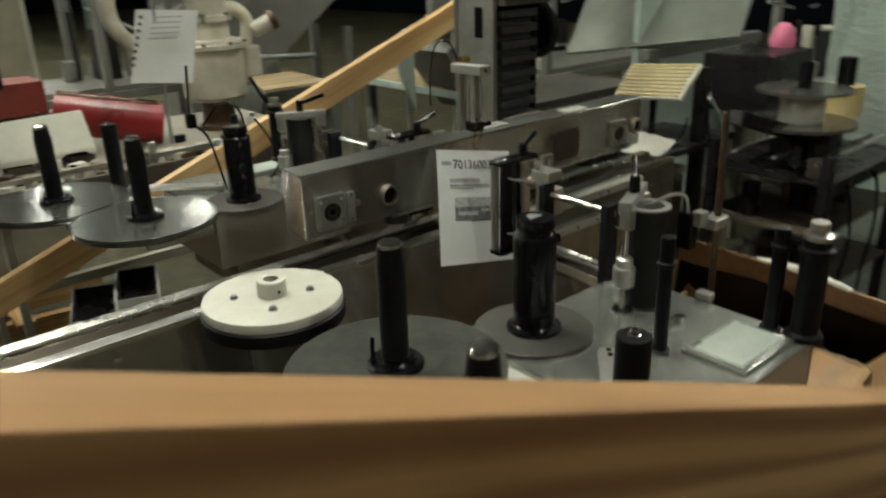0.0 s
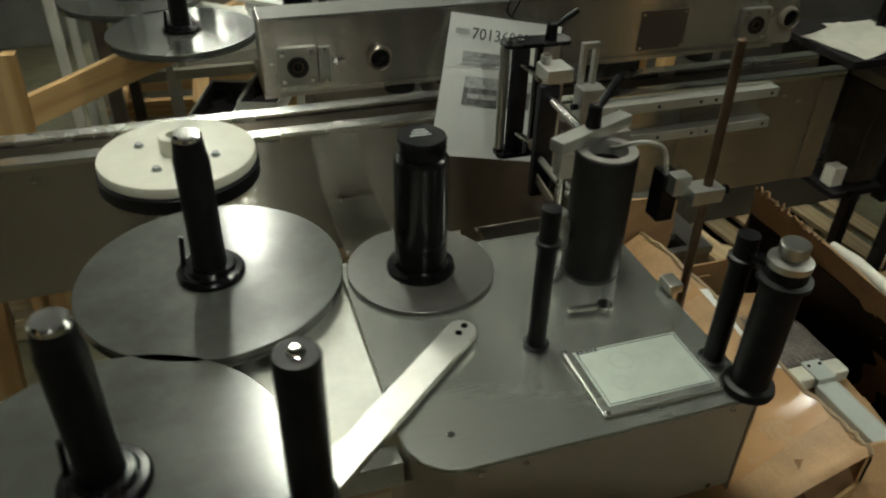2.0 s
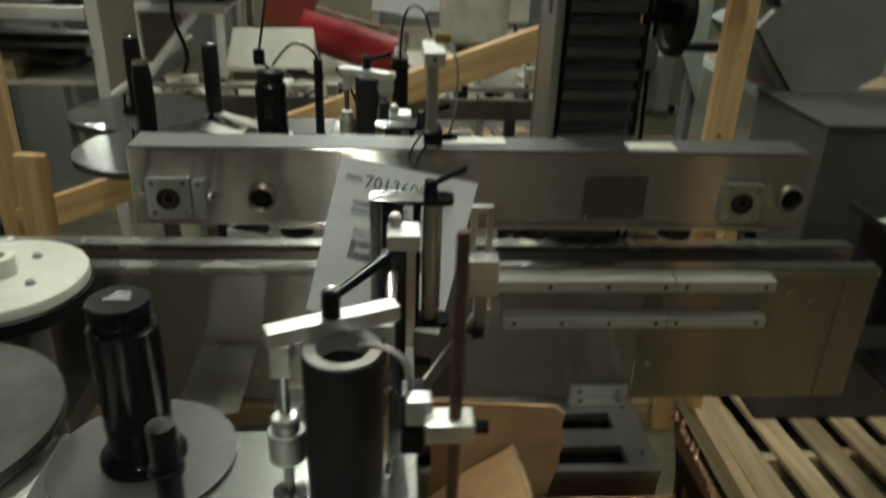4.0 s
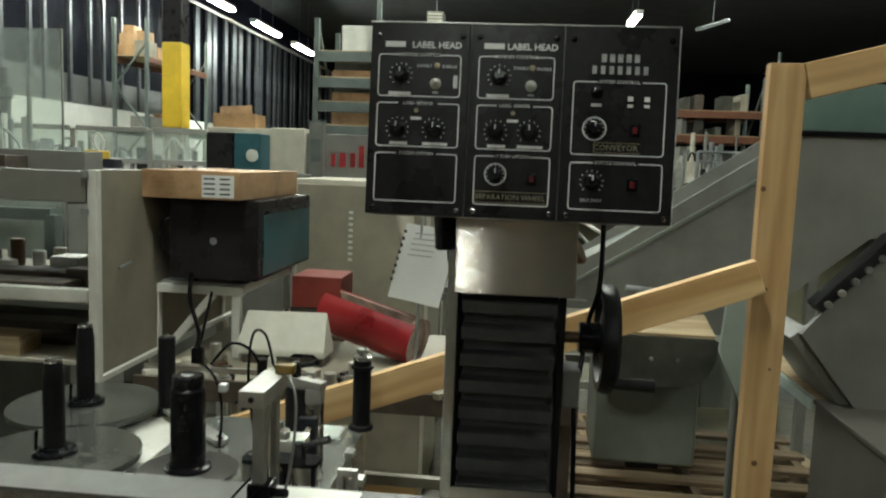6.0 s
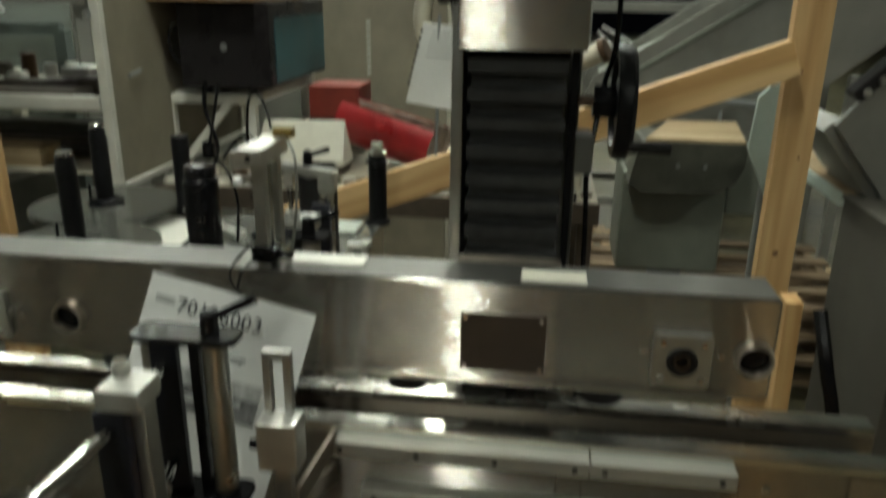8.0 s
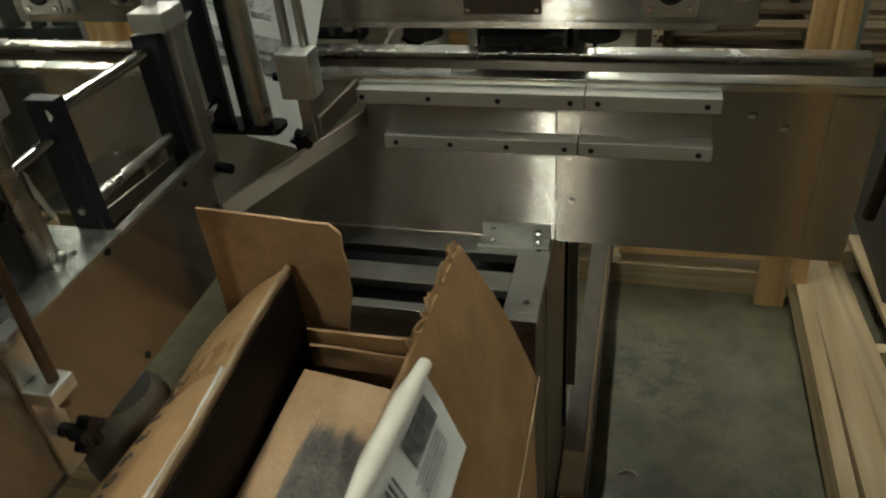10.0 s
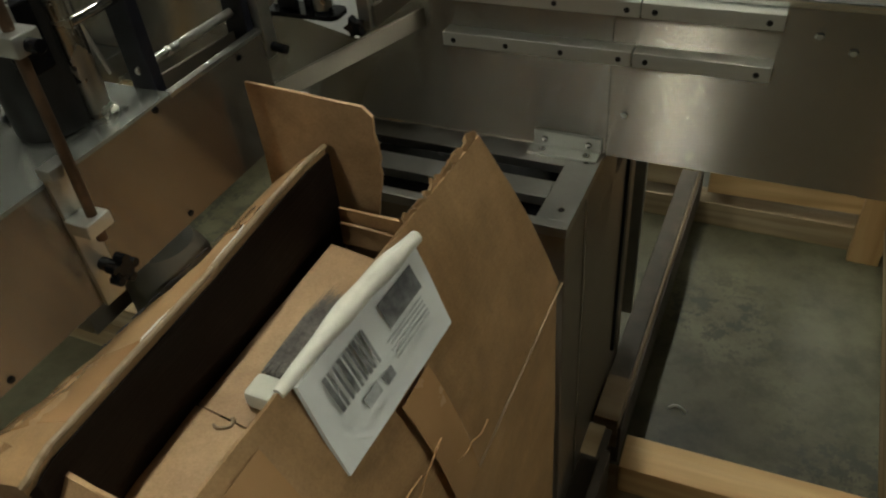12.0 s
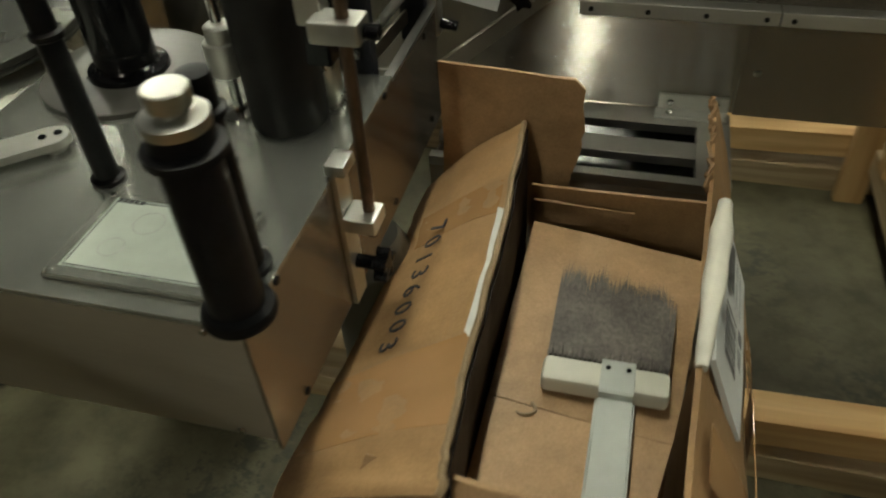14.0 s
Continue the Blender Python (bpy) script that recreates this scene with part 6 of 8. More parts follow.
part("clamp_front", box(B(), 0.6735, 0.7075, -0.6765, -0.6742, 1.036, 1.0556, 0.0006), HANDLE_GREY, cp)
for x in (0.68, 0.701):
    part("screw", screw(B(), (x, -0.645, 1.0558), 0.0028), BLACK, cp)
hn = part("handle", box(B(), 0.673, 0.708, -0.815, -0.677, 1.044, 1.0465, 0.0008), HANDLE_GREY, br, "pale grey painted metal handle")
for x in (0.6705, 0.7082):
    part("flange", box(B(), x, x + 0.0023, -0.815, -0.679, 1.034, 1.0465, 0.0006), HANDLE_GREY, hn)

# ---- behind the conveyor: machine table with parts on it ----
tb = thing("machine_table", (0.2, 1.95, 0.0), "old beige machine bed on legs carrying loose parts", "machine table")
part("top", box(B(), -0.52, 0.98, 1.52, 2.45, 1.1, 1.15, 0.006), PANEL_BEIGE, tb)
part("rim", box(B(), -0.52, 0.98, 1.5, 1.52, 1.09, 1.165, 0.004), DARK_BROWN, tb)
for x, y in ((-0.48, 1.56), (0.94, 1.56), (-0.48, 2.4), (0.94, 2.4)):
    part("leg", box(B(), x - 0.025, x + 0.025, y - 0.025, y + 0.025, 0.0, 1.1, 0.004), DARK_BROWN, tb)
part("stretcher", box(B(), -0.455, 0.915, 2.38, 2.42, 0.45, 0.5, 0.004), BEIGE_PAINT, tb)
skid = thing("floor_skid", (-0.2, 2.8, 0.0), "pine board skid lying on the floor under the machine bed", "skid")
for a, b2 in (((-0.62, 2.7, 0.2), (0.3, 2.58, 0.2)), ((-0.62, 3.05, 0.2), (0.3, 2.95, 0.2))):
    lumber(skid, a, b2, 0.09, 0.05, PINE, "board")
for x in (-0.6, -0.19):
    lumber(skid, (x, 2.5, 0.265), (x + 0.03, 3.15, 0.265), 0.085, 0.03, PINE, "board", up=(1, 0, 0))
    for y in (2.65, 3.0):
        lumber(skid, (x + 0.01, y - 0.04, 0.0775), (x + 0.01, y + 0.04, 0.0775), 0.155, 0.08, PINE_OLD, "block")
for x, y, r, h in ((-0.36, 1.6, 0.03, 0.06), (-0.3, 1.68, 0.02, 0.1), (0.15, 1.56, 0.022, 0.05), (0.22, 1.6, 0.015, 0.08), (0.42, 1.6, 0.03, 0.04), (0.9, 1.7, 0.03, 0.09), (0.84, 1.6, 0.02, 0.05), (0.1, 2.3, 0.03, 0.12)):
    part("fitting", rod(B(), (x, y, 1.15), (x, y, 1.15 + h), r, 18), ALU if r < 0.025 else CASTING, tb)
for x0, x1, y in ((-0.5, 0.1, 1.545), (0.2, 0.9, 1.56)):
    part("guide_rail", bar(B(), (x0, y, 1.185), (x1, y + 0.02, 1.185), 0.012, 0.02, 0.002), ALU, tb)

# open channels under the bed
for cx, cy, an in ((0.075, 1.62, 70), (-0.11, 1.55, 72)):
    ch = thing("cable_channel", (cx, cy, 0.0), "open steel cable channel with pale rims and dark inside", "channel", "open channels")
    m = pose(cx, cy, 0.69, 0, 0, an)
    for x0, x1, y0, y1 in ((-0.17, 0.17, -0.08, -0.075), (-0.17, 0.17, 0.075, 0.08), (-0.17, -0.165, -0.075, 0.075), (0.165, 0.17, -0.075, 0.075)):
        part("wall", box(B(), x0, x1, y0, y1, -0.07, 0.0, 0, m), WHITE_PAINT, ch)
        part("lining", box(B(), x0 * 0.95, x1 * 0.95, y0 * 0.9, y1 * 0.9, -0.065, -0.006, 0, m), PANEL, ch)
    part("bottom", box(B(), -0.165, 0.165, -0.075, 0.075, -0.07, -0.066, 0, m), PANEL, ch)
    part("post", box(B(), cx - 0.02, cx + 0.02, cy - 0.02, cy + 0.02, 0.0, 0.62, 0.003), GREY_PAINT, ch)

wedge = thing("machine_cover", (-0.09, 1.83, 1.15), "cream sheet-metal wedge cover lying on the machine bed", "cover")
wv = B()
vs = [wv.verts.new(c) for c in ((-0.27, 1.785, 1.205), (0.072, 1.78, 1.208), (-0.243, 1.845, 1.342), (0.064, 1.85, 1.348), (-0.26, 1.92, 1.2), (0.074, 1.92, 1.204), (-0.27, 1.785, 1.185), (0.072, 1.78, 1.185), (-0.26, 1.92, 1.18), (0.074, 1.92, 1.18))]
for q in ((0, 1, 3, 2), (2, 3, 5, 4), (0, 6, 7, 1), (4, 5, 9, 8), (0, 2, 4, 8, 6), (1, 7, 9, 5, 3), (6, 8, 9, 7)):
    wv.faces.new([vs[i] for i in q])
bmesh.ops.bevel(wv, geom=wv.edges[:], offset=0.006, segments=2, profile=0.5, affect="EDGES")
part("shell", wv, CREAM, wedge)
for x in (-0.2, 0.02):
    part("foot", box(B(), x - 0.045, x + 0.045, 1.79, 1.91, 1.15, 1.18, 0.004), DARK_BROWN, wedge, "grimy brown foot plate")
part("notch", prism(B(), [(-0.06, 1.1855), (0.05, 1.1855), (0.03, 1.2), (-0.04, 1.2)], 0, 0.004, 0, Matrix(((1, 0, 0, 0), (0, 0, 1, 1.7775), (0, 1, 0, 0), (0, 0, 0, 1)))), BLACK, wedge)
part("latch", box(B(), -0.1, -0.086, 1.842, 1.856, 1.343, 1.356, 0.002), DARK_BROWN, wedge)

sc = thing("red_scoop", (0.2, 1.98, 1.15), "red half-round chute with worn white inside, lying on the machine bed", "chute")
shell, worn = B(), B()
ax0, ax1 = Vector((0.02, 2.06, 1.32)), Vector((0.40, 1.93, 1.235))
axv = (ax1 - ax0).normalized()
side_v = axv.cross(Vector((0, 0, 1))).normalized()
up_v = side_v.cross(axv)
for bm, r, mt in ((shell, 0.095, 0), (worn, 0.089, 1)):
    rows = []
    for j in range(9):
        p = ax0.lerp(ax1, j / 8)
        rows.append([p + r * (math.cos(radians(a)) * side_v + math.sin(radians(a)) * up_v) for a in range(-232, 66, 15)])
    sheet(bm, rows, 0.004)
part("shell", shell, RED_PAINT, sc)
part("lining", worn, RED_WORN, sc, "scratched whitish lining")
part("end_disc", lathe(B(), (0, 0, 0), [(0, 0), (0.088, 0), (0.088, 0.004), (0, 0.004)], 40, "z", Matrix.Translation(ax1 - 0.02 * axv) @ axv.to_track_quat("Z", "Y").to_matrix().to_4x4()), RED_WORN, sc)
solo("brown_block", box(B(), -0.19, 0.05, 2.21, 2.43, 1.15, 1.289, 0.006), DARK_BROWN, (-0.07, 2.32, 1.15), "grimy brown metal block on the machine bed", "block")
solo("red_crate", box(B(), -0.18, 0.035, 2.2, 2.42, 1.29, 1.425, 0.006), RED_DARK, (-0.07, 2.31, 1.29), "dull red box standing on a brown block", "box")

rng = random.Random(31)
for k in range(120):
    x, y = rng.uniform(-0.48, 0.95), rng.uniform(1.53, 1.72) if k % 2 else rng.uniform(1.53, 2.38)
    if -0.3 < x < 0.42 and 1.74 < y < 2.45 or 0.5 < x < 0.85 and y > 1.85 or (x + 0.15) ** 2 < 0.0012 or x < -0.12 and y > 1.8:
        continue
    s_, h = rng.uniform(0.006, 0.028), rng.uniform(0.008, 0.055)
    bm = rod(B(), (x, y, 1.15), (x, y, 1.15 + h), s_ * 0.7, 14) if k % 3 == 0 else box(B(), x - s_ * 1.6, x + s_ * 1.6, y - s_, y + s_, 1.15, 1.15 + h * 0.7, 0.003, Matrix.Translation((x, y, 0)) @ Matrix.Rotation(rng.uniform(0, 3), 4, "Z") @ Matrix.Translation((-x, -y, 0)))
    solo("loose_part", bm, rng.choice((CASTING, ALU, DARK_BROWN, CREAM, BRASS_ROD, RUBBER, CASTING, PANEL_BEIGE)), (x, y, 1.15), "small loose machine part on the beige bed", "machine part", "loose parts")

# cables hanging over the far label head
lc = thing("loose_cables", (0.1, 0.72, 1.25), "black loose cables with plug over the far label head", "cables")
for pts in ([(0.057, 0.78, 1.6), (0.039, 0.76, 1.487), (0.031, 0.75, 1.454), (0.074, 0.75, 1.41), (0.094, 0.75, 1.34), (0.1, 0.72, 1.25)],
            [(0.068, 0.75, 1.436), (0.121, 0.74, 1.491), (0.174, 0.74, 1.468), (0.187, 0.75, 1.391), (0.127, 0.75, 1.348)],
            [(0.226, 0.75, 1.432), (0.265, 0.75, 1.37), (0.284, 0.74, 1.293), (0.252, 0.74, 1.25)]):
    part("cable", tube(B(), pts, 0.0035), BLACK, lc)
part("plug", box(B(), 0.022, 0.05, 0.74, 0.762, 1.435, 1.475, 0.006), BLACK, lc)
part("connector", box(B(), 0.09, 0.11, 0.735, 0.755, 1.375, 1.395, 0.004), PAPER, lc, "pale connector")

# cream gear motor
gm = thing("gear_motor", (0.7, 2.02, 1.15), "cream cast gear motor with flanges, grease stains", "motor")
part("foot", lathe(B(), (0.7, 2.02, 1.15), [(0, 0), (0.1, 0), (0.1, 0.02), (0.075, 0.03), (0.07, 0.13)], 36), BRASS_ROD, gm)
part("body", lathe(B(), (0.7, 2.02, 1.27), [(0.06, 0), (0.12, 0.01), (0.14, 0.03), (0.142, 0.25), (0.135, 0.27), (0.1, 0.275), (0, 0.275)], 40), CASTING, gm)
part("neck", lathe(B(), (0.7, 2.02, 1.545), [(0.09, 0), (0.09, 0.07), (0.105, 0.075), (0.105, 0.095), (0.08, 0.1), (0.08, 0.2), (0.1, 0.205), (0.1, 0.4), (0.07, 0.44), (0, 0.44)], 36), CASTING, gm)
for k in range(5):
    a = radians(72 * k + 20)
    part("bolt", rod(B(), (0.7 + 0.095 * math.cos(a), 2.02 + 0.095 * math.sin(a), 1.615), (0.7 + 0.095 * math.cos(a), 2.02 + 0.095 * math.sin(a), 1.655), 0.012, 8), GREY_PAINT, gm)
part("junction_box", box(B(), 0.83, 0.92, 1.97, 2.07, 1.36, 1.5, 0.012), CASTING, gm)
part("elbow", tube(B(), [(0.87, 2.02, 1.5), (0.89, 2.02, 1.6), (0.84, 2.02, 1.66), (0.77, 2.02, 1.67)], 0.03, 12), CASTING, gm)
part("elbow", tube(B(), [(0.5, 2.1, 1.98), (0.36, 2.1, 1.85), (0.31, 2.1, 1.7), (0.36, 2.1, 1.57), (0.5, 2.08, 1.5), (0.6, 2.05, 1.48)], 0.035, 12), CASTING, gm)
part("cable", tube(B(), [(0.86, 2.0, 1.36), (0.9, 1.95, 1.25), (0.92, 1.85, 1.2)], 0.008), BLACK, gm)

part("flange", lathe(B(), (0.7, 2.02, 1.5), [(0.142, 0), (0.158, 0.004), (0.158, 0.022), (0.142, 0.028)], 40), CASTING, gm)
for k in range(8):
    a = radians(45 * k + 10)
    part("bolt", rod(B(), (0.7 + 0.15 * math.cos(a), 2.02 + 0.15 * math.sin(a), 1.52), (0.7 + 0.15 * math.cos(a), 2.02 + 0.15 * math.sin(a), 1.535), 0.009, 6), BRASS_ROD, gm)
part("valve", rod(B(), (0.9, 2.0, 1.56), (0.98, 1.97, 1.6), 0.035, 16), CASTING, gm)
part("valve_cap", rod(B(), (0.98, 1.97, 1.6), (1.0, 1.963, 1.61), 0.045, 12), BRASS_ROD, gm)

# second paper sheet, taped to the post of the belt drive
p2 = thing("paper_sheet", (0.4, 1.88, 1.4), "white printed paper sheet with a column of characters, hanging", "paper")
part("sheet", sheet(B(), [[(0.284 + 0.205 * i / 4 + 0.065 * (1 - j / 5), 1.89 - 0.118 * i / 4 + 0.006 * math.sin(i), 1.413 + 0.28 * (1 - j / 5) - 0.012 * i / 4) for i in range(5)] for j in range(6)], 0.0006), PAPER, p2)
tm = Matrix.Translation((0.284, 1.89, 0)) @ Matrix.Rotation(math.atan2(-0.118, 0.205), 4, "Z")
for k in range(8):
    part("print_bar", box(B(), 0.073 - 0.0085 * k, 0.085 - 0.0085 * k, -0.005, -0.0035, 1.66 - 0.026 * k, 1.672 - 0.026 * k, 0, tm), INK, p2)
for k in range(5):
    part("print_bar", box(B(), 0.125 - 0.008 * k, 0.235 - 0.008 * k, -0.005, -0.0035, 1.66 - 0.02 * k, 1.665 - 0.02 * k, 0, tm), INK_PALE, p2)
part("stand_rod", rod(B(), (0.4, 1.86, 1.15), (0.41, 1.86, 1.72), 0.006), GALV, p2)

# white stand with black and teal device, carton on top
stand = thing("white_stand", (-0.35, 2.1, 0.0), "white square-tube stand with diagonal brace", "stand")
for x, y in ((-0.61, 1.86), (-0.29, 1.86), (-0.61, 2.5), (-0.29, 2.5)):
    part("leg", box(B(), x - 0.016, x + 0.016, y - 0.016, y + 0.016, 0.0, 1.39, 0.003), WHITE_PAINT, stand)
part("rail", box(B(), -0.628, -0.262, 1.842, 1.878, 1.39, 1.425, 0.004), WHITE_PAINT, stand)
part("rail", box(B(), -0.628, -0.262, 2.482, 2.518, 1.39, 1.425, 0.004), WHITE_PAINT, stand)
for x in (-0.61, -0.29):
    part("rail", box(B(), x - 0.016, x + 0.016, 1.878, 2.482, 1.39, 1.424, 0.004), WHITE_PAINT, stand)
part("brace", bar(B(), (-0.6, 1.86, 1.13), (-0.38, 1.86, 1.392), 0.028, 0.03, 0.004), WHITE_PAINT, stand)
part("hanging_cable", tube(B(), [(-0.44, 1.8, 1.48), (-0.45, 1.8, 1.38), (-0.41, 1.79, 1.25), (-0.43, 1.8, 1.15), (-0.38, 1.8, 1.05)], 0.008), BLACK, stand)
part("tray", box(B(), -0.625, -0.265, 1.88, 2.5, 1.425, 1.431, 0.001), WHITE_PAINT, stand)
dv = thing("device_box", (-0.36, 2.1, 1.431), "black and teal metal instrument box on rubber feet", "instrument")
part("body", box(B(), -0.53, -0.19, 1.8, 2.5, 1.455, 1.755, 0.008), PANEL, dv)
part("side_plate", box(B(), -0.19, -0.186, 1.86, 2.48, 1.47, 1.7, 0.001), TEAL, dv, "dark teal side plate")
part("vent_bar", box(B(), -0.1868, -0.182, 1.9, 2.44, 1.705, 1.715, 0.001), PANEL, dv)
part("badge", lathe(B(), (-0.36, 1.799, 1.6), [(0, 0), (0.014, 0), (0.013, -0.002), (0, -0.002)], 24, "y"), GALV, dv)
for x in (-0.48, -0.3):
    for y in (1.9, 2.42):
        part("foot", rod(B(), (x, y, 1.431), (x, y, 1.456), 0.02, 16), RUBBER, dv)
part("cable_loop", tube(B(), [(-0.53, 1.82, 1.68), (-0.56, 1.81, 1.66), (-0.565, 1.81, 1.58), (-0.53, 1.82, 1.53)], 0.006), BLACK, dv)
ct = thing("carton", (-0.4, 2.1, 1.755), "flat brown carton with white label on the instrument box", "carton")
part("body", box(B(), -0.6, -0.235, 1.73, 2.44, 1.757, 1.86, 0.004), CARD_PALE, ct)
part("label", box(B(), -0.375, -0.255, 1.7285, 1.7298, 1.765, 1.845), PAPER, ct, "white label")
for k in range(4):
    for j in range(2):
        part("print_bar", box(B(), -0.367 + 0.06 * j, -0.325 + 0.055 * j, 1.7275, 1.7285, 1.775 + 0.018 * k, 1.781 + 0.018 * k), INK, ct)
for k in range(3):
    part("stencil", box(B(), -0.565, -0.455 - 0.01 * k, 1.7288, 1.7298, 1.795 + 0.015 * k, 1.803 + 0.015 * k), CARD, ct)
part("tape", box(B(), -0.445, -0.395, 1.729, 2.441, 1.8602, 1.861), TAPE, ct)

# white frame machine
wf = thing("white_machine_frame", (-1.2, 1.8, 0.0), "white painted machine frame with beige side panel and shelf bars", "machine frame")
for x, y in ((-0.6, 1.42), (-1.9, 1.42), (-1.9, 2.3), (-0.64, 2.62)):
    part("post", box(B(), x - 0.016, x + 0.016, y - 0.016, y + 0.016, 0.0, 1.855, 0.004), WHITE_PAINT, wf)
part("side_panel", box(B(), -0.612, -0.6, 1.44, 2.6, 1.17, 1.855, 0.003), PANEL_BEIGE, wf, "beige side panel")
part("foot_strip", box(B(), -0.612, -0.585, 1.43, 2.6, 1.155, 1.175, 0.003), WHITE_PAINT, wf)
for z, h, mt in ((1.8, 0.05, GREY_PAINT), (1.445, 0.022, WHITE_PAINT)):
    part("cross_bar", box(B(), -1.88, -0.62, 1.4, 1.44, z - h, z + h, 0.004), mt, wf)
part("shelf", box(B(), -1.88, -0.62, 1.45, 2.3, 1.82, 1.845, 0.003), GREY_PAINT, wf)
part("shelf", box(B(), -1.88, -0.62, 1.45, 2.3, 1.41, 1.425, 0.003), BEIGE_PAINT, wf)
for z in (1.33, 1.72, 1.84):
    part("hinge", rod(B(), (-0.615, 1.39, z - 0.012), (-0.615, 1.39, z + 0.012), 0.012, 14), GALV, wf)
part("panel_handle", rod(B(), (-0.59, 1.55, 1.52), (-0.59, 1.63, 1.53), 0.006, 10), GALV, wf)
rng = random.Random(11)
for i in range(34):
    x, y = rng.uniform(-1.8, -0.75), rng.uniform(1.55, 2.2)
    s = rng.uniform(0.02, 0.06)
    zb = 1.425
    o = solo("machine_part", box(B(), x - s, x + s, y - s, y + s, zb, zb + rng.uniform(0.02, 0.11), 0.008) if i % 3 else rod(B(), (x, y, zb), (x, y, zb + rng.uniform(0.03, 0.16)), s * 0.7, 20),
             rng.choice((ALU, CASTING, BEIGE_PAINT, BRASS_ROD, DARK_BROWN, ALU_LIGHT)), (x, y, zb), "small metal machine part on the frame shelf", "machine part", "parts on the frame")

part("shelf", box(B(), -1.88, -0.64, 1.45, 2.3, 1.2, 1.215, 0.003), BEIGE_PAINT, wf)
rng = random.Random(5)
for zb, n in ((1.215, 4), (1.425, 2), (1.845, 2)):
    for k in range(n):
        y = 1.52 + 0.17 * k + rng.uniform(-0.02, 0.02)
        x0, x1, h = -1.85 + rng.uniform(0, 0.3), -0.7 - rng.uniform(0, 0.25), rng.uniform(0.02, 0.07)
        solo("stock_board", box(B(), x0, x1, y - 0.06, y + 0.06, zb, zb + h, 0.004), rng.choice((PINE_OLD, DARK_BROWN, PANEL_BEIGE, GREY_PAINT)), ((x0 + x1) / 2, y, zb), "long board lying on the frame shelf", "board", "boards on the frame")

yb = thing("battery_box", (-1.06, 2.25, 1.845), "small yellow box with cable loop on the white frame", "box")
part("body", box(B(), -1.1, -1.03, 2.2, 2.29, 1.845, 1.92, 0.006), YELLOW, yb)
part("clip", box(B(), -1.03, -0.97, 2.21, 2.28, 1.845, 1.885, 0.004), BLUE_BLACK, yb)
part("cable", tube(B(), [(-1.05, 2.22, 1.92), (-1.06, 2.21, 1.97), (-1.04, 2.21, 1.99), (-1.02, 2.22, 1.96), (-1.03, 2.23, 1.92)], 0.005), WHITE_PAINT, yb)

# grey cabinet with vents behind
cab = thing("grey_cabinet", (-0.1, 3.5, 0.0), "grey-beige electrical cabinet with vent slots", "cabinet")
part("body", box(B(), -0.495, 0.285, 3.27, 3.9, 0.0, 1.81, 0.01), BEIGE_PAINT, cab)
part("door", box(B(), -0.47, 0.26, 3.25, 3.27, 0.15, 1.78, 0.004), PANEL_BEIGE, cab)
for k in range(9):
    part("vent", box(B(), -0.175, -0.152, 3.244, 3.251, 1.36 + 0.033 * k, 1.374 + 0.033 * k, 0.001), WHITE_PAINT, cab)

# ---- to the right behind the conveyor ----
hop = thing("hopper_elevator", (1.6, 2.7, 0.0), "grey sheet-metal inclined hopper elevator", "elevator")
for y in (3.4, 3.95):
    bm = B()
    prism(bm, [(1.0, 1.25), (1.05, 1.37), (1.2, 1.45), (1.53, 1.672), (2.062, 2.03), (2.6, 2.39), (2.7, 1.9), (1.9, 1.3), (1.5, 1.05)], 0, 0.02, 0.002, Matrix(((1, 0, 0, 0), (0, 0, 1, y), (0, 1, 0, 0), (0, 0, 0, 1))))
    part("side_sheet", bm, GREY_PAINT, hop)
part("trough", bar(B(), (1.1, 3.68, 1.35), (2.5, 3.68, 2.12), 0.52, 0.01), GREEN_PAINT, hop)
part("rib", bar(B(), (1.1, 3.39, 1.29), (2.3, 3.39, 2.053), 0.02, 0.02, 0.003), GREEN_PAINT, hop)
for x, y in ((1.6, 3.45), (1.6, 3.9), (2.4, 3.45), (2.4, 3.9)):
    part("leg", box(B(), x - 0.025, x + 0.025, y - 0.025, y + 0.025, 0, 1.4), GREY_PAINT, hop)
mb = thing("drive_unit", (1.43, 2.85, 0.474), "grey-green drive unit with wide rounded chute on stacked pallets", "drive unit")
part("body", box(B(), 1.175, 1.66, 2.72, 3.1, 0.51, 1.0, 0.02), GREEN_PAINT, mb)
bm = B()
prism(bm, [(1.19, 0.97), (1.215, 1.1), (1.242, 1.155), (1.26, 1.165), (1.68, 1.168), (1.697, 1.155), (1.69, 1.06), (1.66, 0.99), (1.6, 0.945), (1.5, 0.93), (1.25, 0.93)], 0, 0.34, 0.006, Matrix(((1, 0, 0, 0), (0, 0, 1, 2.6), (0, 1, 0, 0), (0, 0, 0, 1))))
part("chute", bm, CHUTE_DARK, mb, "grimy dark chute front")
part("side_box", box(B(), 1.665, 1.85, 2.75, 3.05, 0.8, 1.1, 0.01), GREEN_PAINT, mb)
tl = B()
prism(tl, [(1.25, 2.61), (1.685, 2.61), (1.76, 3.15), (1.42, 3.15)], 1.168, 1.182, 0.002)
part("top_tray", tl, PINE_OLD, mb, "yellowish board on top")
part("top_rail", rod(B(), (1.35, 3.17, 1.3), (1.95, 3.17, 1.26), 0.018), GALV, mb)
part("rail_post", rod(B(), (1.42, 3.16, 1.17), (1.42, 3.16, 1.3), 0.012), GALV, mb)
for x in (1.4, 1.52):
    part("bolt", screw(B(), (x, 2.6, 1.06), 0.01, "y", -1), GALV, mb)
part("spout", box(B(), 1.34, 1.5, 2.75, 3.05, 0.474, 0.512, 0.01), RUBBER_GREY, mb)
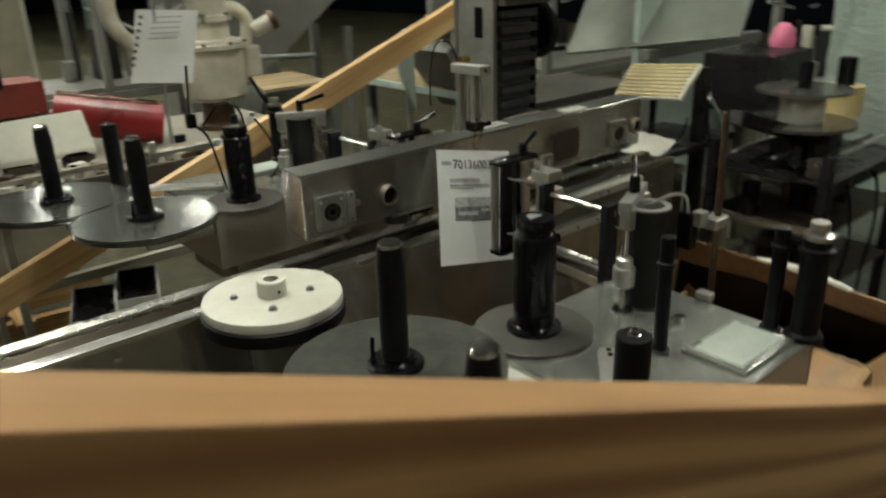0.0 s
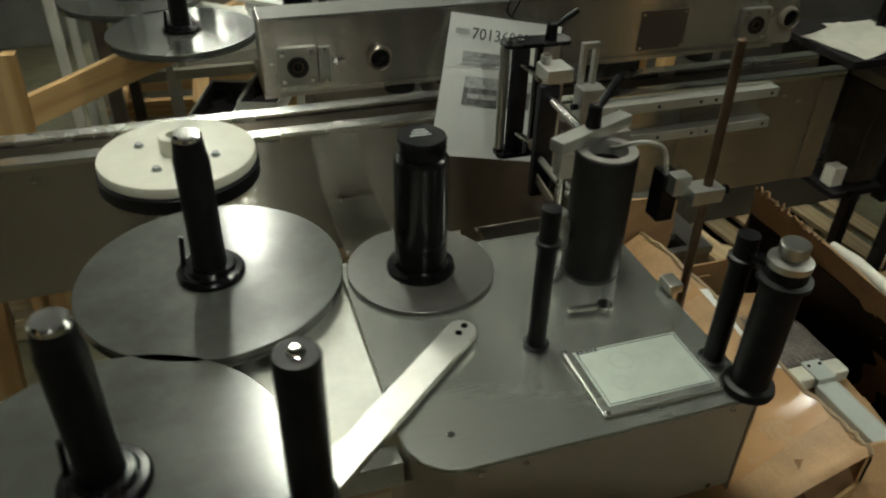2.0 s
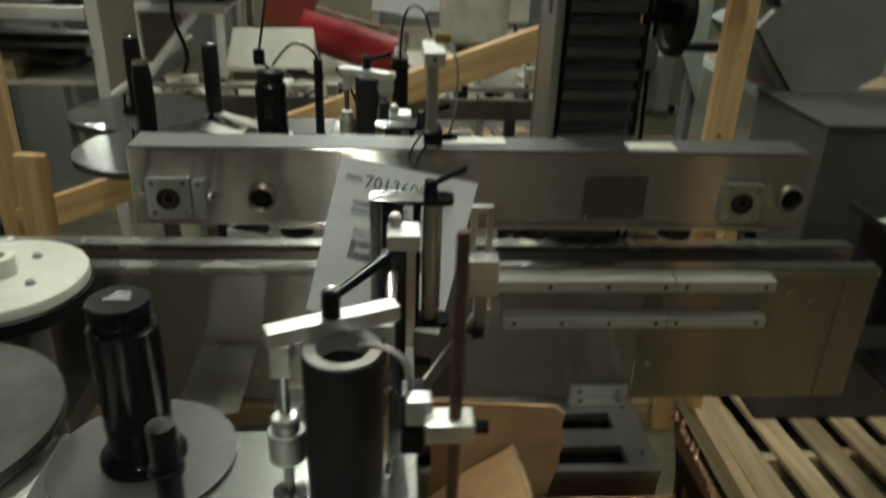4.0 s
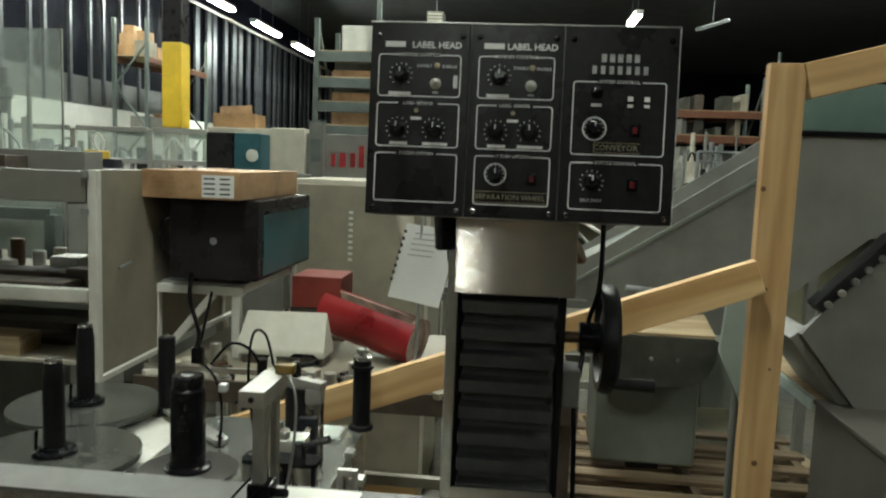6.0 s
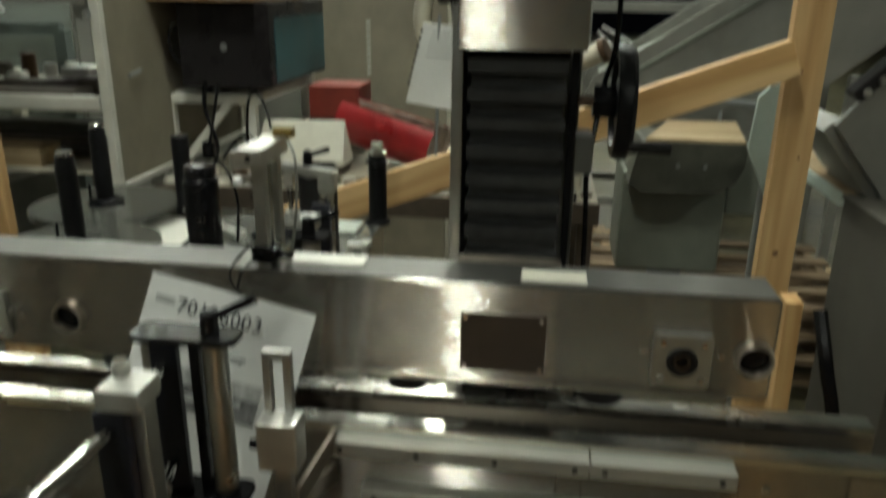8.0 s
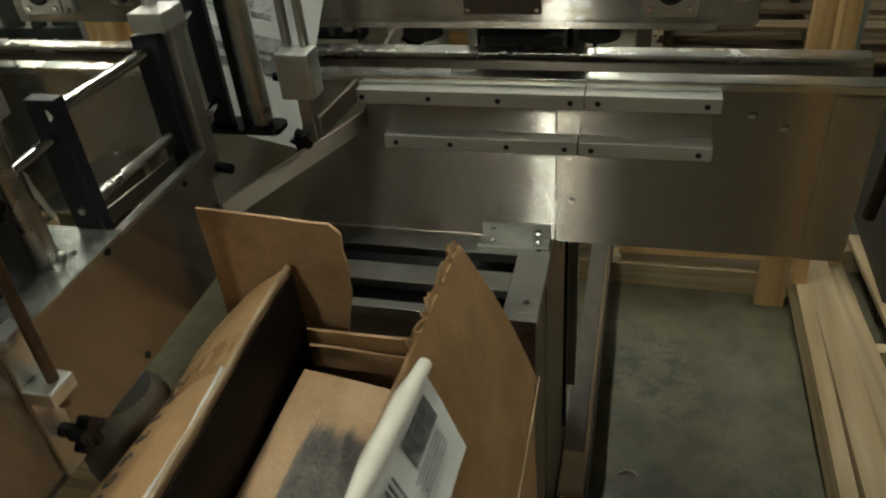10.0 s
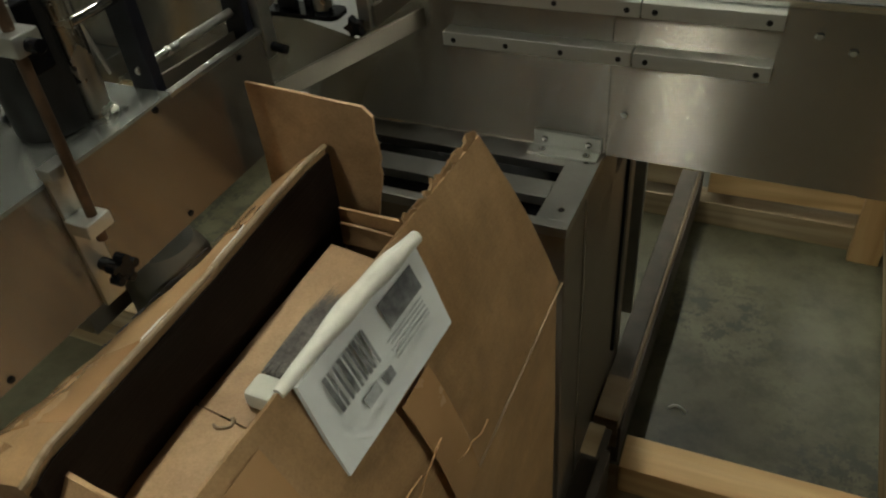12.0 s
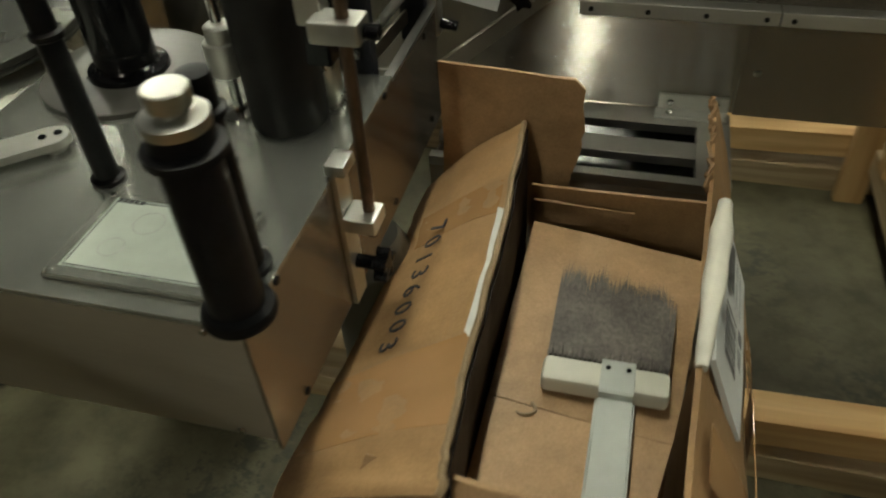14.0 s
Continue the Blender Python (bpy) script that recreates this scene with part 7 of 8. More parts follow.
mp = thing("mint_panel", (1.47, 1.62, 1.15), "pale mint plastic guard panel", "panel")
bm = B()
prism(bm, [(1.432, 1.34), (1.442, 1.5), (1.475, 1.54), (1.52, 1.54), (1.52, 1.15), (1.46, 1.28)], 0, 0.02, 0.003, Matrix(((1, 0, 0, 0), (0, 0, 1, 1.6), (0, 1, 0, 0), (0, 0, 0, 1))))
part("panel", bm, MINT_PAINT, mp)
part("stay", rod(B(), (1.5, 1.63, 0.0), (1.5, 1.63, 1.4), 0.012), GALV, mp)

gh = thing("grey_machine", (2.0, 1.5, 0.0), "large grey machine with sloping hood and lower cabinet", "machine")
part("cabinet", box(B(), 1.7, 2.5, 1.0, 1.49, 0.12, 1.22, 0.006), CABINET_DARK, gh, "dull dark lower cabinet")
part("cabinet_top", box(B(), 1.695, 2.5, 0.995, 1.495, 1.22, 1.235, 0.003), CABINET_DARK, gh)
part("worktop", box(B(), 1.71, 2.3, 1.5, 2.4, 1.21, 1.234, 0.003), PINE_OLD, gh, "yellowish board worktop")
part("worktop_edge", box(B(), 1.692, 1.709, 1.5, 2.4, 1.195, 1.232, 0.003), MINT_PAINT, gh, "pale green edge strip")
part("table_leg", box(B(), 1.75, 1.8, 2.3, 2.35, 0.0, 1.21, 0.004), GREEN_PAINT, gh)
bm = B()
prism(bm, [(1.56, 1.52), (1.568, 2.0), (1.6, 2.04), (2.9, 2.04), (2.9, 1.75), (1.82, 1.74)], 0, 0.05, 0.006, Matrix(((1, 0, 0, 0), (0, 0, 1, 1.5), (0, 1, 0, 0), (0, 0, 0, 1))))
part("hood", bm, GREY_PAINT, gh, "sloping grey hood")
part("drawer_chute", bar(B(), (1.615, 1.62, 1.45), (1.86, 1.62, 1.14), 0.34, 0.06, 0.004), GREY_PAINT, gh)
part("chute_side", prism(B(), [(1.615, 1.45), (1.84, 1.74), (2.1, 1.74), (2.1, 1.3), (1.86, 1.14)], 0, 0.03, 0.003, Matrix(((1, 0, 0, 0), (0, 0, 1, 1.42), (0, 1, 0, 0), (0, 0, 0, 1)))), GREY_PAINT, gh)
part("spiral_rail", bar(B(), (1.655, 1.45, 1.53), (1.86, 1.45, 1.75), 0.07, 0.035, 0.004), RUBBER_GREY, gh)
for k in range(6):
    part("roller", rod(B(), (1.68 + 0.035 * k, 1.405, 1.545 + 0.036 * k), (1.68 + 0.035 * k, 1.45, 1.545 + 0.036 * k), 0.011, 14), ALU, gh)
part("cable", tube(B(), [(1.6, 1.25, 0.95), (1.62, 1.18, 0.8), (1.66, 1.16, 0.6), (1.66, 1.2, 0.3)], 0.02), BLACK, gh)
part("seal_strip", box(B(), 1.57, 2.9, 1.495, 1.54, 2.0405, 2.056, 0.003), RUBBER, gh, "black rubber seal")
part("upper_guard", box(B(), 1.58, 2.9, 1.51, 1.525, 2.056, 2.2, 0.003), MINT_PANE, gh, "pale green clear guard sheet")
part("label", box(B(), 1.85, 1.9, 1.498, 1.4998, 1.62, 1.65), PAPER, gh)
for x, y in ((1.76, 1.06), (2.4, 1.06), (1.76, 1.42), (2.4, 1.42)):
    part("foot", rod(B(), (x, y, 0.0), (x, y, 0.12), 0.04, 16), RUBBER, gh)

# bench with black box, papers, pad stand
bt = thing("black_stand", (1.8, 0.45, 0.0), "black open stand with papers on its top", "stand")
part("top", box(B(), 1.6, 2.2, 0.3, 0.66, 1.1, 1.125, 0.004), PANEL, bt)
part("back_box", box(B(), 1.64, 1.84, 0.5, 0.64, 0.82, 1.1, 0.008), PANEL, bt)
part("post", box(B(), 1.93, 1.98, 0.31, 0.36, 0.6, 1.42, 0.004), PANEL, bt)
for x, y in ((2.16, 0.34), (2.16, 0.62)):
    part("leg", box(B(), x - 0.02, x + 0.02, y - 0.02, y + 0.02, 0, 1.1), PANEL, bt)
part("shelf", box(B(), 1.72, 2.18, 0.32, 0.64, 0.64, 0.66, 0.003), PANEL, bt)
part("cable", tube(B(), [(1.96, 0.3, 1.35), (1.9, 0.27, 1.25), (1.93, 0.26, 1.1), (1.99, 0.27, 0.95), (2.03, 0.28, 0.7), (2.0, 0.2, 0.4), (2.1, 0.1, 0.1)], 0.006), BLACK, bt)
part("cable", tube(B(), [(1.97, 0.3, 1.3), (2.04, 0.27, 1.15), (2.02, 0.25, 0.9), (2.08, 0.24, 0.7), (2.05, 0.2, 0.45)], 0.006), MINT_PAINT, bt, "pale green cable")
part("cable", tube(B(), [(1.84, 0.32, 1.24), (1.78, 0.3, 1.19), (1.73, 0.3, 1.15), (1.76, 0.33, 1.13)], 0.004), BLACK, bt)
uc = thing("upright_case", (1.87, 0.43, 0.66), "grimy brown upright metal case on the stand shelf", "case")
part("body", box(B(), 1.82, 1.92, 0.36, 0.5, 0.66, 0.99, 0.008), DARK_BROWN, uc)
part("lid", box(B(), 1.817, 1.923, 0.357, 0.503, 0.992, 1.03, 0.006), PANEL_BEIGE, uc)
part("latch", box(B(), 1.86, 1.88, 0.352, 0.36, 0.975, 1.005, 0.002), GALV, uc)
solo("white_block", box(B(), 1.74, 1.79, 0.36, 0.41, 0.66, 0.73, 0.006), FOAM, (1.765, 0.385, 0.66), "small white foam block on the stand shelf", "block")
solo("carton", box(B(), 1.75, 2.25, -0.2, 0.18, 0.0, 0.42, 0.006), CARD, (2.0, 0.0, 0.0), "closed brown carton on the floor", "carton")
for k, (x, y, a, w) in enumerate(((1.7, 0.43, 12, 0.085), (1.78, 0.47, -16, 0.075))):
    rows = [[(x + w * (u / 4 - 1) * math.cos(radians(a)) - 0.11 * (v / 3 - 1) * math.sin(radians(a)), y + w * (u / 4 - 1) * math.sin(radians(a)) + 0.11 * (v / 3 - 1) * math.cos(radians(a)), 1.127 + 0.004 * k + (0.022 - 0.008 * k) * (u / 8) ** 2 + 0.003 * math.sin(v + k) ** 2) for u in range(9)] for v in range(7)]
    solo("paper_sheet", sheet(B(), rows, 0.001), PAPER_DIM, (x, y, 1.126), "curled greyish paper sheet on the black stand", "paper", "loose papers")
pd = thing("filter_pad_stand", (1.85, 0.5, 1.125), "yellow ribbed filter pad on a stand", "filter pad")
uvec, vvec = Vector((1.78 - 1.92, 0.25 - 0.72, 1.34 - 1.285)).normalized(), Vector((0.12, 0.02, 0.13)).normalized()
wvec = uvec.cross(vvec).normalized()
vvec = wvec.cross(uvec)
m_pad = Matrix((uvec, vvec, wvec)).transposed().to_4x4()
m_pad.translation = Vector((1.86, 0.49, 1.362))
part("frame", box(B(), -0.205, 0.205, -0.08, 0.08, -0.012, 0.006, 0.003, m_pad), CREAM, pd)
for k in range(9):
    part("rib", box(B(), -0.192, 0.192, -0.072 + 0.017 * k, -0.062 + 0.017 * k, 0.006, 0.012, 0.002, m_pad), YELLOW_PALE, pd)
part("stem", rod(B(), (1.87, 0.5, 1.125), (1.865, 0.495, 1.355), 0.014), BLACK, pd)
sp = thing("film_unwinder", (2.1, 0.0, 0.0), "black film unwinder with grey disc and cream roll", "unwinder")
part("post", box(B(), 2.36, 2.46, -0.03, 0.09, 0.0, 1.2, 0.01), PANEL, sp)
for x, y in ((1.92, -0.2), (2.62, -0.2), (1.92, 0.24), (2.62, 0.24)):
    part("leg", box(B(), x - 0.018, x + 0.018, y - 0.018, y + 0.018, 0.0, 1.16, 0.003), PANEL, sp)
for z in (0.62, 0.86, 1.06):
    part("shelf", box(B(), 1.9, 2.64, -0.22, 0.26, z - 0.012, z, 0.003), DARK_BROWN if z < 0.9 else PANEL, sp)
part("front_rail", box(B(), 1.9, 2.64, -0.24, -0.222, 1.02, 1.075, 0.003), PANEL, sp)
rng = random.Random(31)
for k in range(30):
    zb = (0.62, 0.86, 1.06)[k % 3]
    x, y, h, s = rng.uniform(1.97, 2.57), rng.uniform(-0.17, 0.2), rng.uniform(0.04, 0.15), rng.uniform(0.015, 0.045)
    mt = rng.choice((PANEL, PANEL, CASTING, ALU, DARK_BROWN, CARD, RUBBER_GREY))
    part("gear", rod(B(), (x, y, zb), (x, y, zb + h), s, 18) if k % 2 else box(B(), x - s, x + s, y - s, y + s, zb, zb + h, 0.004), mt, sp)
for k in range(5):
    y = -0.16 + 0.08 * k
    part("tie_rod", rod(B(), (1.92, y, 1.12 - 0.02 * (k % 2)), (2.62, y, 1.12 - 0.02 * (k % 2)), 0.007, 10), (ALU, PANEL)[k % 2], sp)
for x0, y0, w in ((2.0, -0.245, 0.07), (2.25, -0.245, 0.05), (2.5, -0.245, 0.06)):
    part("cable", tube(B(), [(x0, y0, 1.05), (x0 + 0.3 * w, y0 - 0.015, 0.95), (x0 + w, y0 - 0.01, 0.8), (x0 + 0.5 * w, y0, 0.6), (x0 + 0.9 * w, y0, 0.3)], 0.006), BLACK, sp)
part("bracket", box(B(), 2.06, 2.3, 0.0, 0.09, 1.08, 1.15, 0.006), PANEL, sp)
part("spare_roll", lathe(B(), (2.47, 0.0, 1.2), [(0.03, 0), (0.075, 0), (0.075, 0.12), (0.03, 0.12)], 36), YELLOW_PALE, sp, "yellowish paper roll")
part("spare_core", rod(B(), (2.47, 0.0, 1.2), (2.47, 0.0, 1.43), 0.035), BLACK, sp)
part("disc", lathe(B(), (2.1, 0.0, 1.22), [(0, 0), (0.2, 0), (0.2, 0.012), (0, 0.012)], 56), DISC, sp)
part("roll", lathe(B(), (2.1, 0.0, 1.232), [(0.03, 0), (0.08, 0), (0.08, 0.1), (0.03, 0.1)], 36), CREAM, sp)
part("upper_disc", lathe(B(), (2.1, 0.0, 1.345), [(0, 0), (0.17, 0), (0.17, 0.01), (0, 0.01)], 56), DISC, sp)
part("spindle", rod(B(), (2.1, 0.0, 1.15), (2.1, 0.0, 1.45), 0.025), BLACK, sp)
part("arm", bar(B(), (1.7, 0.05, 1.3), (2.1, 0.02, 1.18), 0.06, 0.05, 0.004), PANEL, sp)
part("motor", box(B(), 2.22, 2.6, 0.2, 0.5, 1.2, 1.44, 0.01), PANEL, sp)
hd2 = thing("tilted_guard", (2.9, 1.2, 0.0), "grey-green tilted machine guard on a frame", "guard")
part("guard", bar(B(), (2.75, 1.15, 1.37), (3.1, 1.25, 1.75), 1.0, 0.02, 0.004, up=(-0.6, 0, 0.6)), GREEN_PAINT, hd2)
part("frame", box(B(), 2.7, 3.9, 1.1, 1.16, 1.3, 1.36, 0.004), GREY_PAINT, hd2)
for x in (2.75, 3.8):
    part("leg", box(B(), x, x + 0.06, 1.1, 1.16, 0, 1.3, 0.004), GREY_PAINT, hd2)
part("back", box(B(), 2.75, 3.86, 1.2, 1.24, 0.4, 1.7, 0.004), MINT_PAINT, hd2)
pk = thing("pink_cap", (2.57, 0.33, 1.44), "bright pink plastic cap on a black box", "cap")
part("cap", lathe(B(), (2.57, 0.33, 1.44), [(0, 0), (0.05, 0), (0.055, 0.03), (0.04, 0.08), (0.02, 0.1), (0, 0.1)], 28), MAGENTA, pk)
fw = thing("wrapped_stack", (3.32, 0.0, 0.0), "pallet stack wrapped in glossy clear film", "wrapped stack")
bm = B()
rings = []
for j in range(30):
    z = 0.12 + 1.6 * j / 29
    ring = []
    for k in range(64):
        t = 2 * math.pi * k / 64 + 0.01
        r_ = 0.34 + 0.012 * math.sin(2.3 * k + 0.4 * j) + 0.008 * math.sin(0.9 * k - 1.1 * j)
        ring.append(bm.verts.new((3.32 + r_ * math.copysign(abs(math.cos(t)) ** 0.4, math.cos(t)), 0.0 + r_ * math.copysign(abs(math.sin(t)) ** 0.4, math.sin(t)), z)))
    rings.append(ring)
for a, b2 in zip(rings, rings[1:]):
    for i in range(64):
        bm.faces.new((a[i], a[(i + 1) % 64], b2[(i + 1) % 64], b2[i]))
bm.faces.new(rings[-1])
rng = random.Random(17)
for k in range(4):
    part("stock", box(B(), 3.04, 3.6, -0.28, 0.28, 0.125 + 0.36 * k, 0.465 + 0.36 * k, 0.02), (CARD_PALE, MINT_PAINT, GREEN_PAINT, MINT_PAINT)[k], fw)
part("film", bm, WRAP, fw)
part("base", box(B(), 2.94, 3.7, -0.38, 0.38, 0, 0.12, 0.005), PINE_OLD, fw)


def pallet(x, y, ang, z=0.0, n=7, L=1.1, W=1.0, wood=PINE_OLD):
    t = thing("pallet", (x, y, z), "weathered wooden pallet on the floor" if z == 0 else "weathered wooden pallet in a stack", "pallet", "pallets")
    R = pose(x, y, z, 0, 0, ang)
    WM[t] = Matrix.Translation((x, y, z))

    def lay(a, b, w, h):
        lumber(t, R @ Vector(a), R @ Vector(b), w, h, wood, "slat", up=R.to_3x3() @ Vector((0, 1, 0) if abs(a[0] - b[0]) > abs(a[1] - b[1]) else (1, 0, 0)))

    for k in (-1, 0, 1):
        lay((-W / 2, k * (L / 2 - 0.05), 0.05), (W / 2, k * (L / 2 - 0.05), 0.05), 0.04, 0.09)
    for k in range(n):
        xx = -W / 2 + 0.05 + k * (W - 0.1) / (n - 1)
        lay((xx, -L / 2, 0.107), (xx, L / 2, 0.107), 0.095, 0.02)


pallet(2.05, 0.85, 4)
pallet(2.0, -0.55, 2)
pallet(3.3, 2.2, -8)
pallet(3.05, 3.6, 12)
for k in range(4):
    pallet(1.65, 2.9, (92, 87, 91, 89)[k], 0.119 * k, 5, 1.3, 1.0, PALLET_DARK)
pallet(1.3, 4.2, 6)
pallet(-1.6, 0.9, 3)

# ---- farther off ----
yc = thing("yellow_column", (-3.57, 8.4, 0.0), "building column, yellow to shoulder height above, dark on top", "column")
part("guard", box(B(), -3.71, -3.45, 8.3, 8.55, 2.25, 3.3, 0.02), YELLOW, yc)
part("foot", box(B(), -3.7, -3.46, 8.31, 8.54, 0.0, 2.25, 0.01), PANEL_BEIGE, yc)
part("shaft", box(B(), -3.7, -3.46, 8.31, 8.54, 3.3, 6.4, 0.01), PANEL, yc)


def rack(x, y, n, L, levels, seed, beam=ORANGE, h=4.2, empty=0.0, tall=0.6, wide=(0.25, 0.6), mats=None):
    t = thing("pallet_rack", (x, y, 0.0), "steel pallet rack loaded with boxes and parts", "rack", "pallet racks")
    r = random.Random(seed)
    for k in range(n + 1):
        for yy in (y, y + 0.95):
            part("upright", box(B(), x + k * L - 0.028, x + k * L + 0.028, yy - 0.03, yy + 0.03, 0, h, 0.004), RACK, t)
        part("brace", bar(B(), (x + k * L, y, 1.4), (x + k * L, y + 0.95, 2.4), 0.03, 0.03), RACK, t)
        part("brace", bar(B(), (x + k * L, y + 0.95, 2.4), (x + k * L, y, 3.4), 0.03, 0.03), RACK, t)
    for z in levels:
        for yy in (y, y + 0.95):
            part("beam", box(B(), x, x + n * L, yy - 0.03, yy + 0.03, z - 0.11, z, 0.004), beam, t)
        part("deck", box(B(), x, x + n * L, y + 0.04, y + 0.91, z, z + 0.02), PINE_OLD, t)
    for z in [v for v in levels if v != empty]:
        xx = x + 0.15
        while xx < x + n * L - wide[1]:
            w, hh = r.uniform(*wide), r.uniform(tall / 3, tall)
            solo("stock_box", box(B(), xx, xx + w, y + 0.1, y + r.uniform(0.5, 0.85), z + 0.02, z + 0.02 + hh, 0.01), r.choice(mats or (CARD, CARD, PANEL_BEIGE, GREEN_PAINT, GREY_PAINT, BEIGE_PAINT)), (xx + w / 2, y + 0.45, z + 0.02), "box of stock on a rack level", "box", "rack stock")
            xx += w + r.uniform(0.03, 0.3)


wr = thing("wall_rack", (-6.22, 12.3, 0.0), "narrow steel rack along the wall with cartons piled on top", "rack")
for y in (12.3, 14.9):
    for x in (-6.53, -5.92):
        part("upright", box(B(), x - 0.03, x + 0.03, y - 0.035, y + 0.035, 0, 4.3, 0.004), RACK, wr)
    for k in range(4):
        xa, xb = (-6.5, -5.95) if k % 2 else (-5.95, -6.5)
        part("brace", bar(B(), (xa, y, 0.9 + 0.75 * k), (xb, y, 1.6 + 0.75 * k), 0.03, 0.03), RACK, wr)
for z in (2.35, 3.64):
    for x in (-6.53, -5.92):
        part("beam", box(B(), x - 0.025, x + 0.025, 12.34, 14.86, z - 0.1, z, 0.004), ORANGE if z > 3 else RACK, wr)
    part("deck", box(B(), -6.5, -5.95, 12.33, 14.87, z, z + 0.02), PINE_OLD, wr)
for x0, x1, y0, y1, z0, z1, mt in ((-6.52, -6.22, 12.4, 12.8, 3.66, 3.86, CARD), (-6.19, -5.95, 12.36, 12.75, 3.66, 3.93, PANEL_BEIGE), (-6.5, -6.2, 12.42, 12.78, 3.86, 4.05, CARD_PALE), (-6.45, -6.24, 12.45, 12.75, 4.05, 4.2, CARD), (-6.17, -5.98, 12.4, 12.7, 3.93, 4.1, CARD), (-6.45, -6.05, 13.0, 13.5, 3.66, 3.9, CARD), (-6.4, -6.0, 12.6, 13.2, 2.37, 2.6, GREY_PAINT), (-6.4, -6.0, 13.5, 14.2, 2.37, 2.7, CARD)):
    solo("stock_carton", box(B(), x0, x1, y0, y1, z0, z1, 0.01), mt, ((x0 + x1) / 2, (y0 + y1) / 2, z0), "carton of stock piled on the wall rack", "carton", "cartons on the wall rack")
oc = thing("open_carton", (-2.05, 6.5, 2.2), "brown open carton with raised flaps on the boxed machine", "carton")
part("body", box(B(), -2.26, -1.83, 6.4, 6.7, 2.2, 2.34, 0.004), CARD, oc)
part("flap", bar(B(), (-2.2, 6.42, 2.355), (-1.9, 6.5, 2.38), 0.004, 0.1), CARD_PALE, oc)
rack(-1.5, 7.4, 1, 0.7, (1.2, 1.72, 2.02, 2.3, 2.56, 2.82, 3.1), 5, RACK, 3.45, 3.1, 0.22, (0.28, 0.5), (WHITE_PAINT, CARD, BEIGE_PAINT, CARD_PALE, PANEL_BEIGE))
solo("stock_box", box(B(), -1.25, -0.9, 7.5, 7.9, 3.12, 3.4, 0.01), WHITE_PAINT, (-1.07, 7.7, 3.12), "white box of stock on a rack level", "box", "rack stock")
hp = thing("hall_pole", (-0.8, 7.3, 0.0), "tall slim grey steel pole behind the rack", "pole")
part("pole", box(B(), -0.825, -0.775, 7.28, 7.33, 0.012, 6.4, 0.004), RACK, hp)
part("foot", box(B(), -0.88, -0.72, 7.23, 7.38, 0.0, 0.012, 0.002), RACK, hp)
uh = thing("unit_heater", (-0.21, 7.4, 3.34), "small grey box heater hung from the roof", "heater")
part("case", box(B(), -0.3, -0.12, 7.35, 7.6, 3.34, 3.54, 0.01), GREY_PAINT, uh)
for k in range(5):
    part("louvre", box(B(), -0.285, -0.135, 7.342, 7.35, 3.365 + 0.034 * k, 3.38 + 0.034 * k, 0.001), CASTING, uh)
part("hanger", rod(B(), (-0.21, 7.47, 3.54), (-0.21, 7.47, 6.4), 0.006, 8), GALV, uh)
ul = thing("unlit_lamp", (3.55, 11.0, 4.1), "hanging fluorescent lamp with grey housing, not lit", "ceiling lamp")
part("housing", bar(B(), (3.3, 10.9, 4.05), (3.8, 11.3, 4.26), 0.12, 0.05, 0.008), GALV, ul)
part("hanger", rod(B(), (3.55, 11.1, 4.18), (3.55, 11.1, 6.4), 0.006, 8), GALV, ul)
rack(3.25, 12.0, 1, 1.4, (2.0, 2.55, 2.95), 8, ORANGE, 3.5, 9.9, 0.36, (0.07, 0.2), (GREY_PAINT, CHUTE_DARK, DARK_BROWN, GREEN_PAINT, PANEL_BEIGE))

bt2 = thing("teal_machine", (-1.3, 4.7, 0.0), "dark teal machine head with round gauge on a grey stand", "machine")
part("stand", box(B(), -1.6, -0.9, 4.4, 5.1, 0, 1.8, 0.01), GREY_PAINT, bt2)
part("head", box(B(), -1.32, -1.12, 4.5, 4.72, 1.8, 2.09, 0.01), TEAL, bt2)
part("front", box(B(), -1.53, -1.33, 4.5, 4.7, 1.8, 2.09, 0.01), PANEL, bt2)
part("gauge", lathe(B(), (-1.18, 4.5, 1.93), [(0, 0), (0.045, 0), (0.045, -0.012), (0.038, -0.014), (0, -0.012)], 28, "y"), WHITE_PAINT, bt2)
rb = thing("boxed_machine", (-1.1, 6.2, 0.0), "pale boxed machine with red lettering shapes on a grey panel", "machine")
part("body", box(B(), -1.55, -1.22, 6.0, 6.6, 0.9, 2.2, 0.02), BEIGE_PAINT, rb)
part("rear_body", box(B(), -2.3, -1.552, 6.3, 6.8, 0.0, 2.2, 0.02), BEIGE_PAINT, rb)
part("panel", box(B(), -1.22, -0.4, 6.05, 6.6, 1.72, 2.16, 0.01), GREY_PAINT, rb)
for k, (x, w, h) in enumerate(((-1.15, 0.05, 0.2), (-1.08, 0.05, 0.13), (-0.98, 0.04, 0.12), (-0.9, 0.06, 0.13), (-0.8, 0.05, 0.13), (-0.72, 0.05, 0.2))):
    part("red_shape", box(B(), x, x + w, 6.04, 6.05, 1.86, 1.86 + h), RED_PAINT, rb)
part("table", box(B(), -1.8, -0.2, 5.9, 6.7, 1.62, 1.7, 0.01), WHITE_PAINT, rb)
for x in (-1.75, -0.3):
    part("leg", box(B(), x, x + 0.07, 5.95, 6.02, 0, 1.62), WHITE_PAINT, rb)


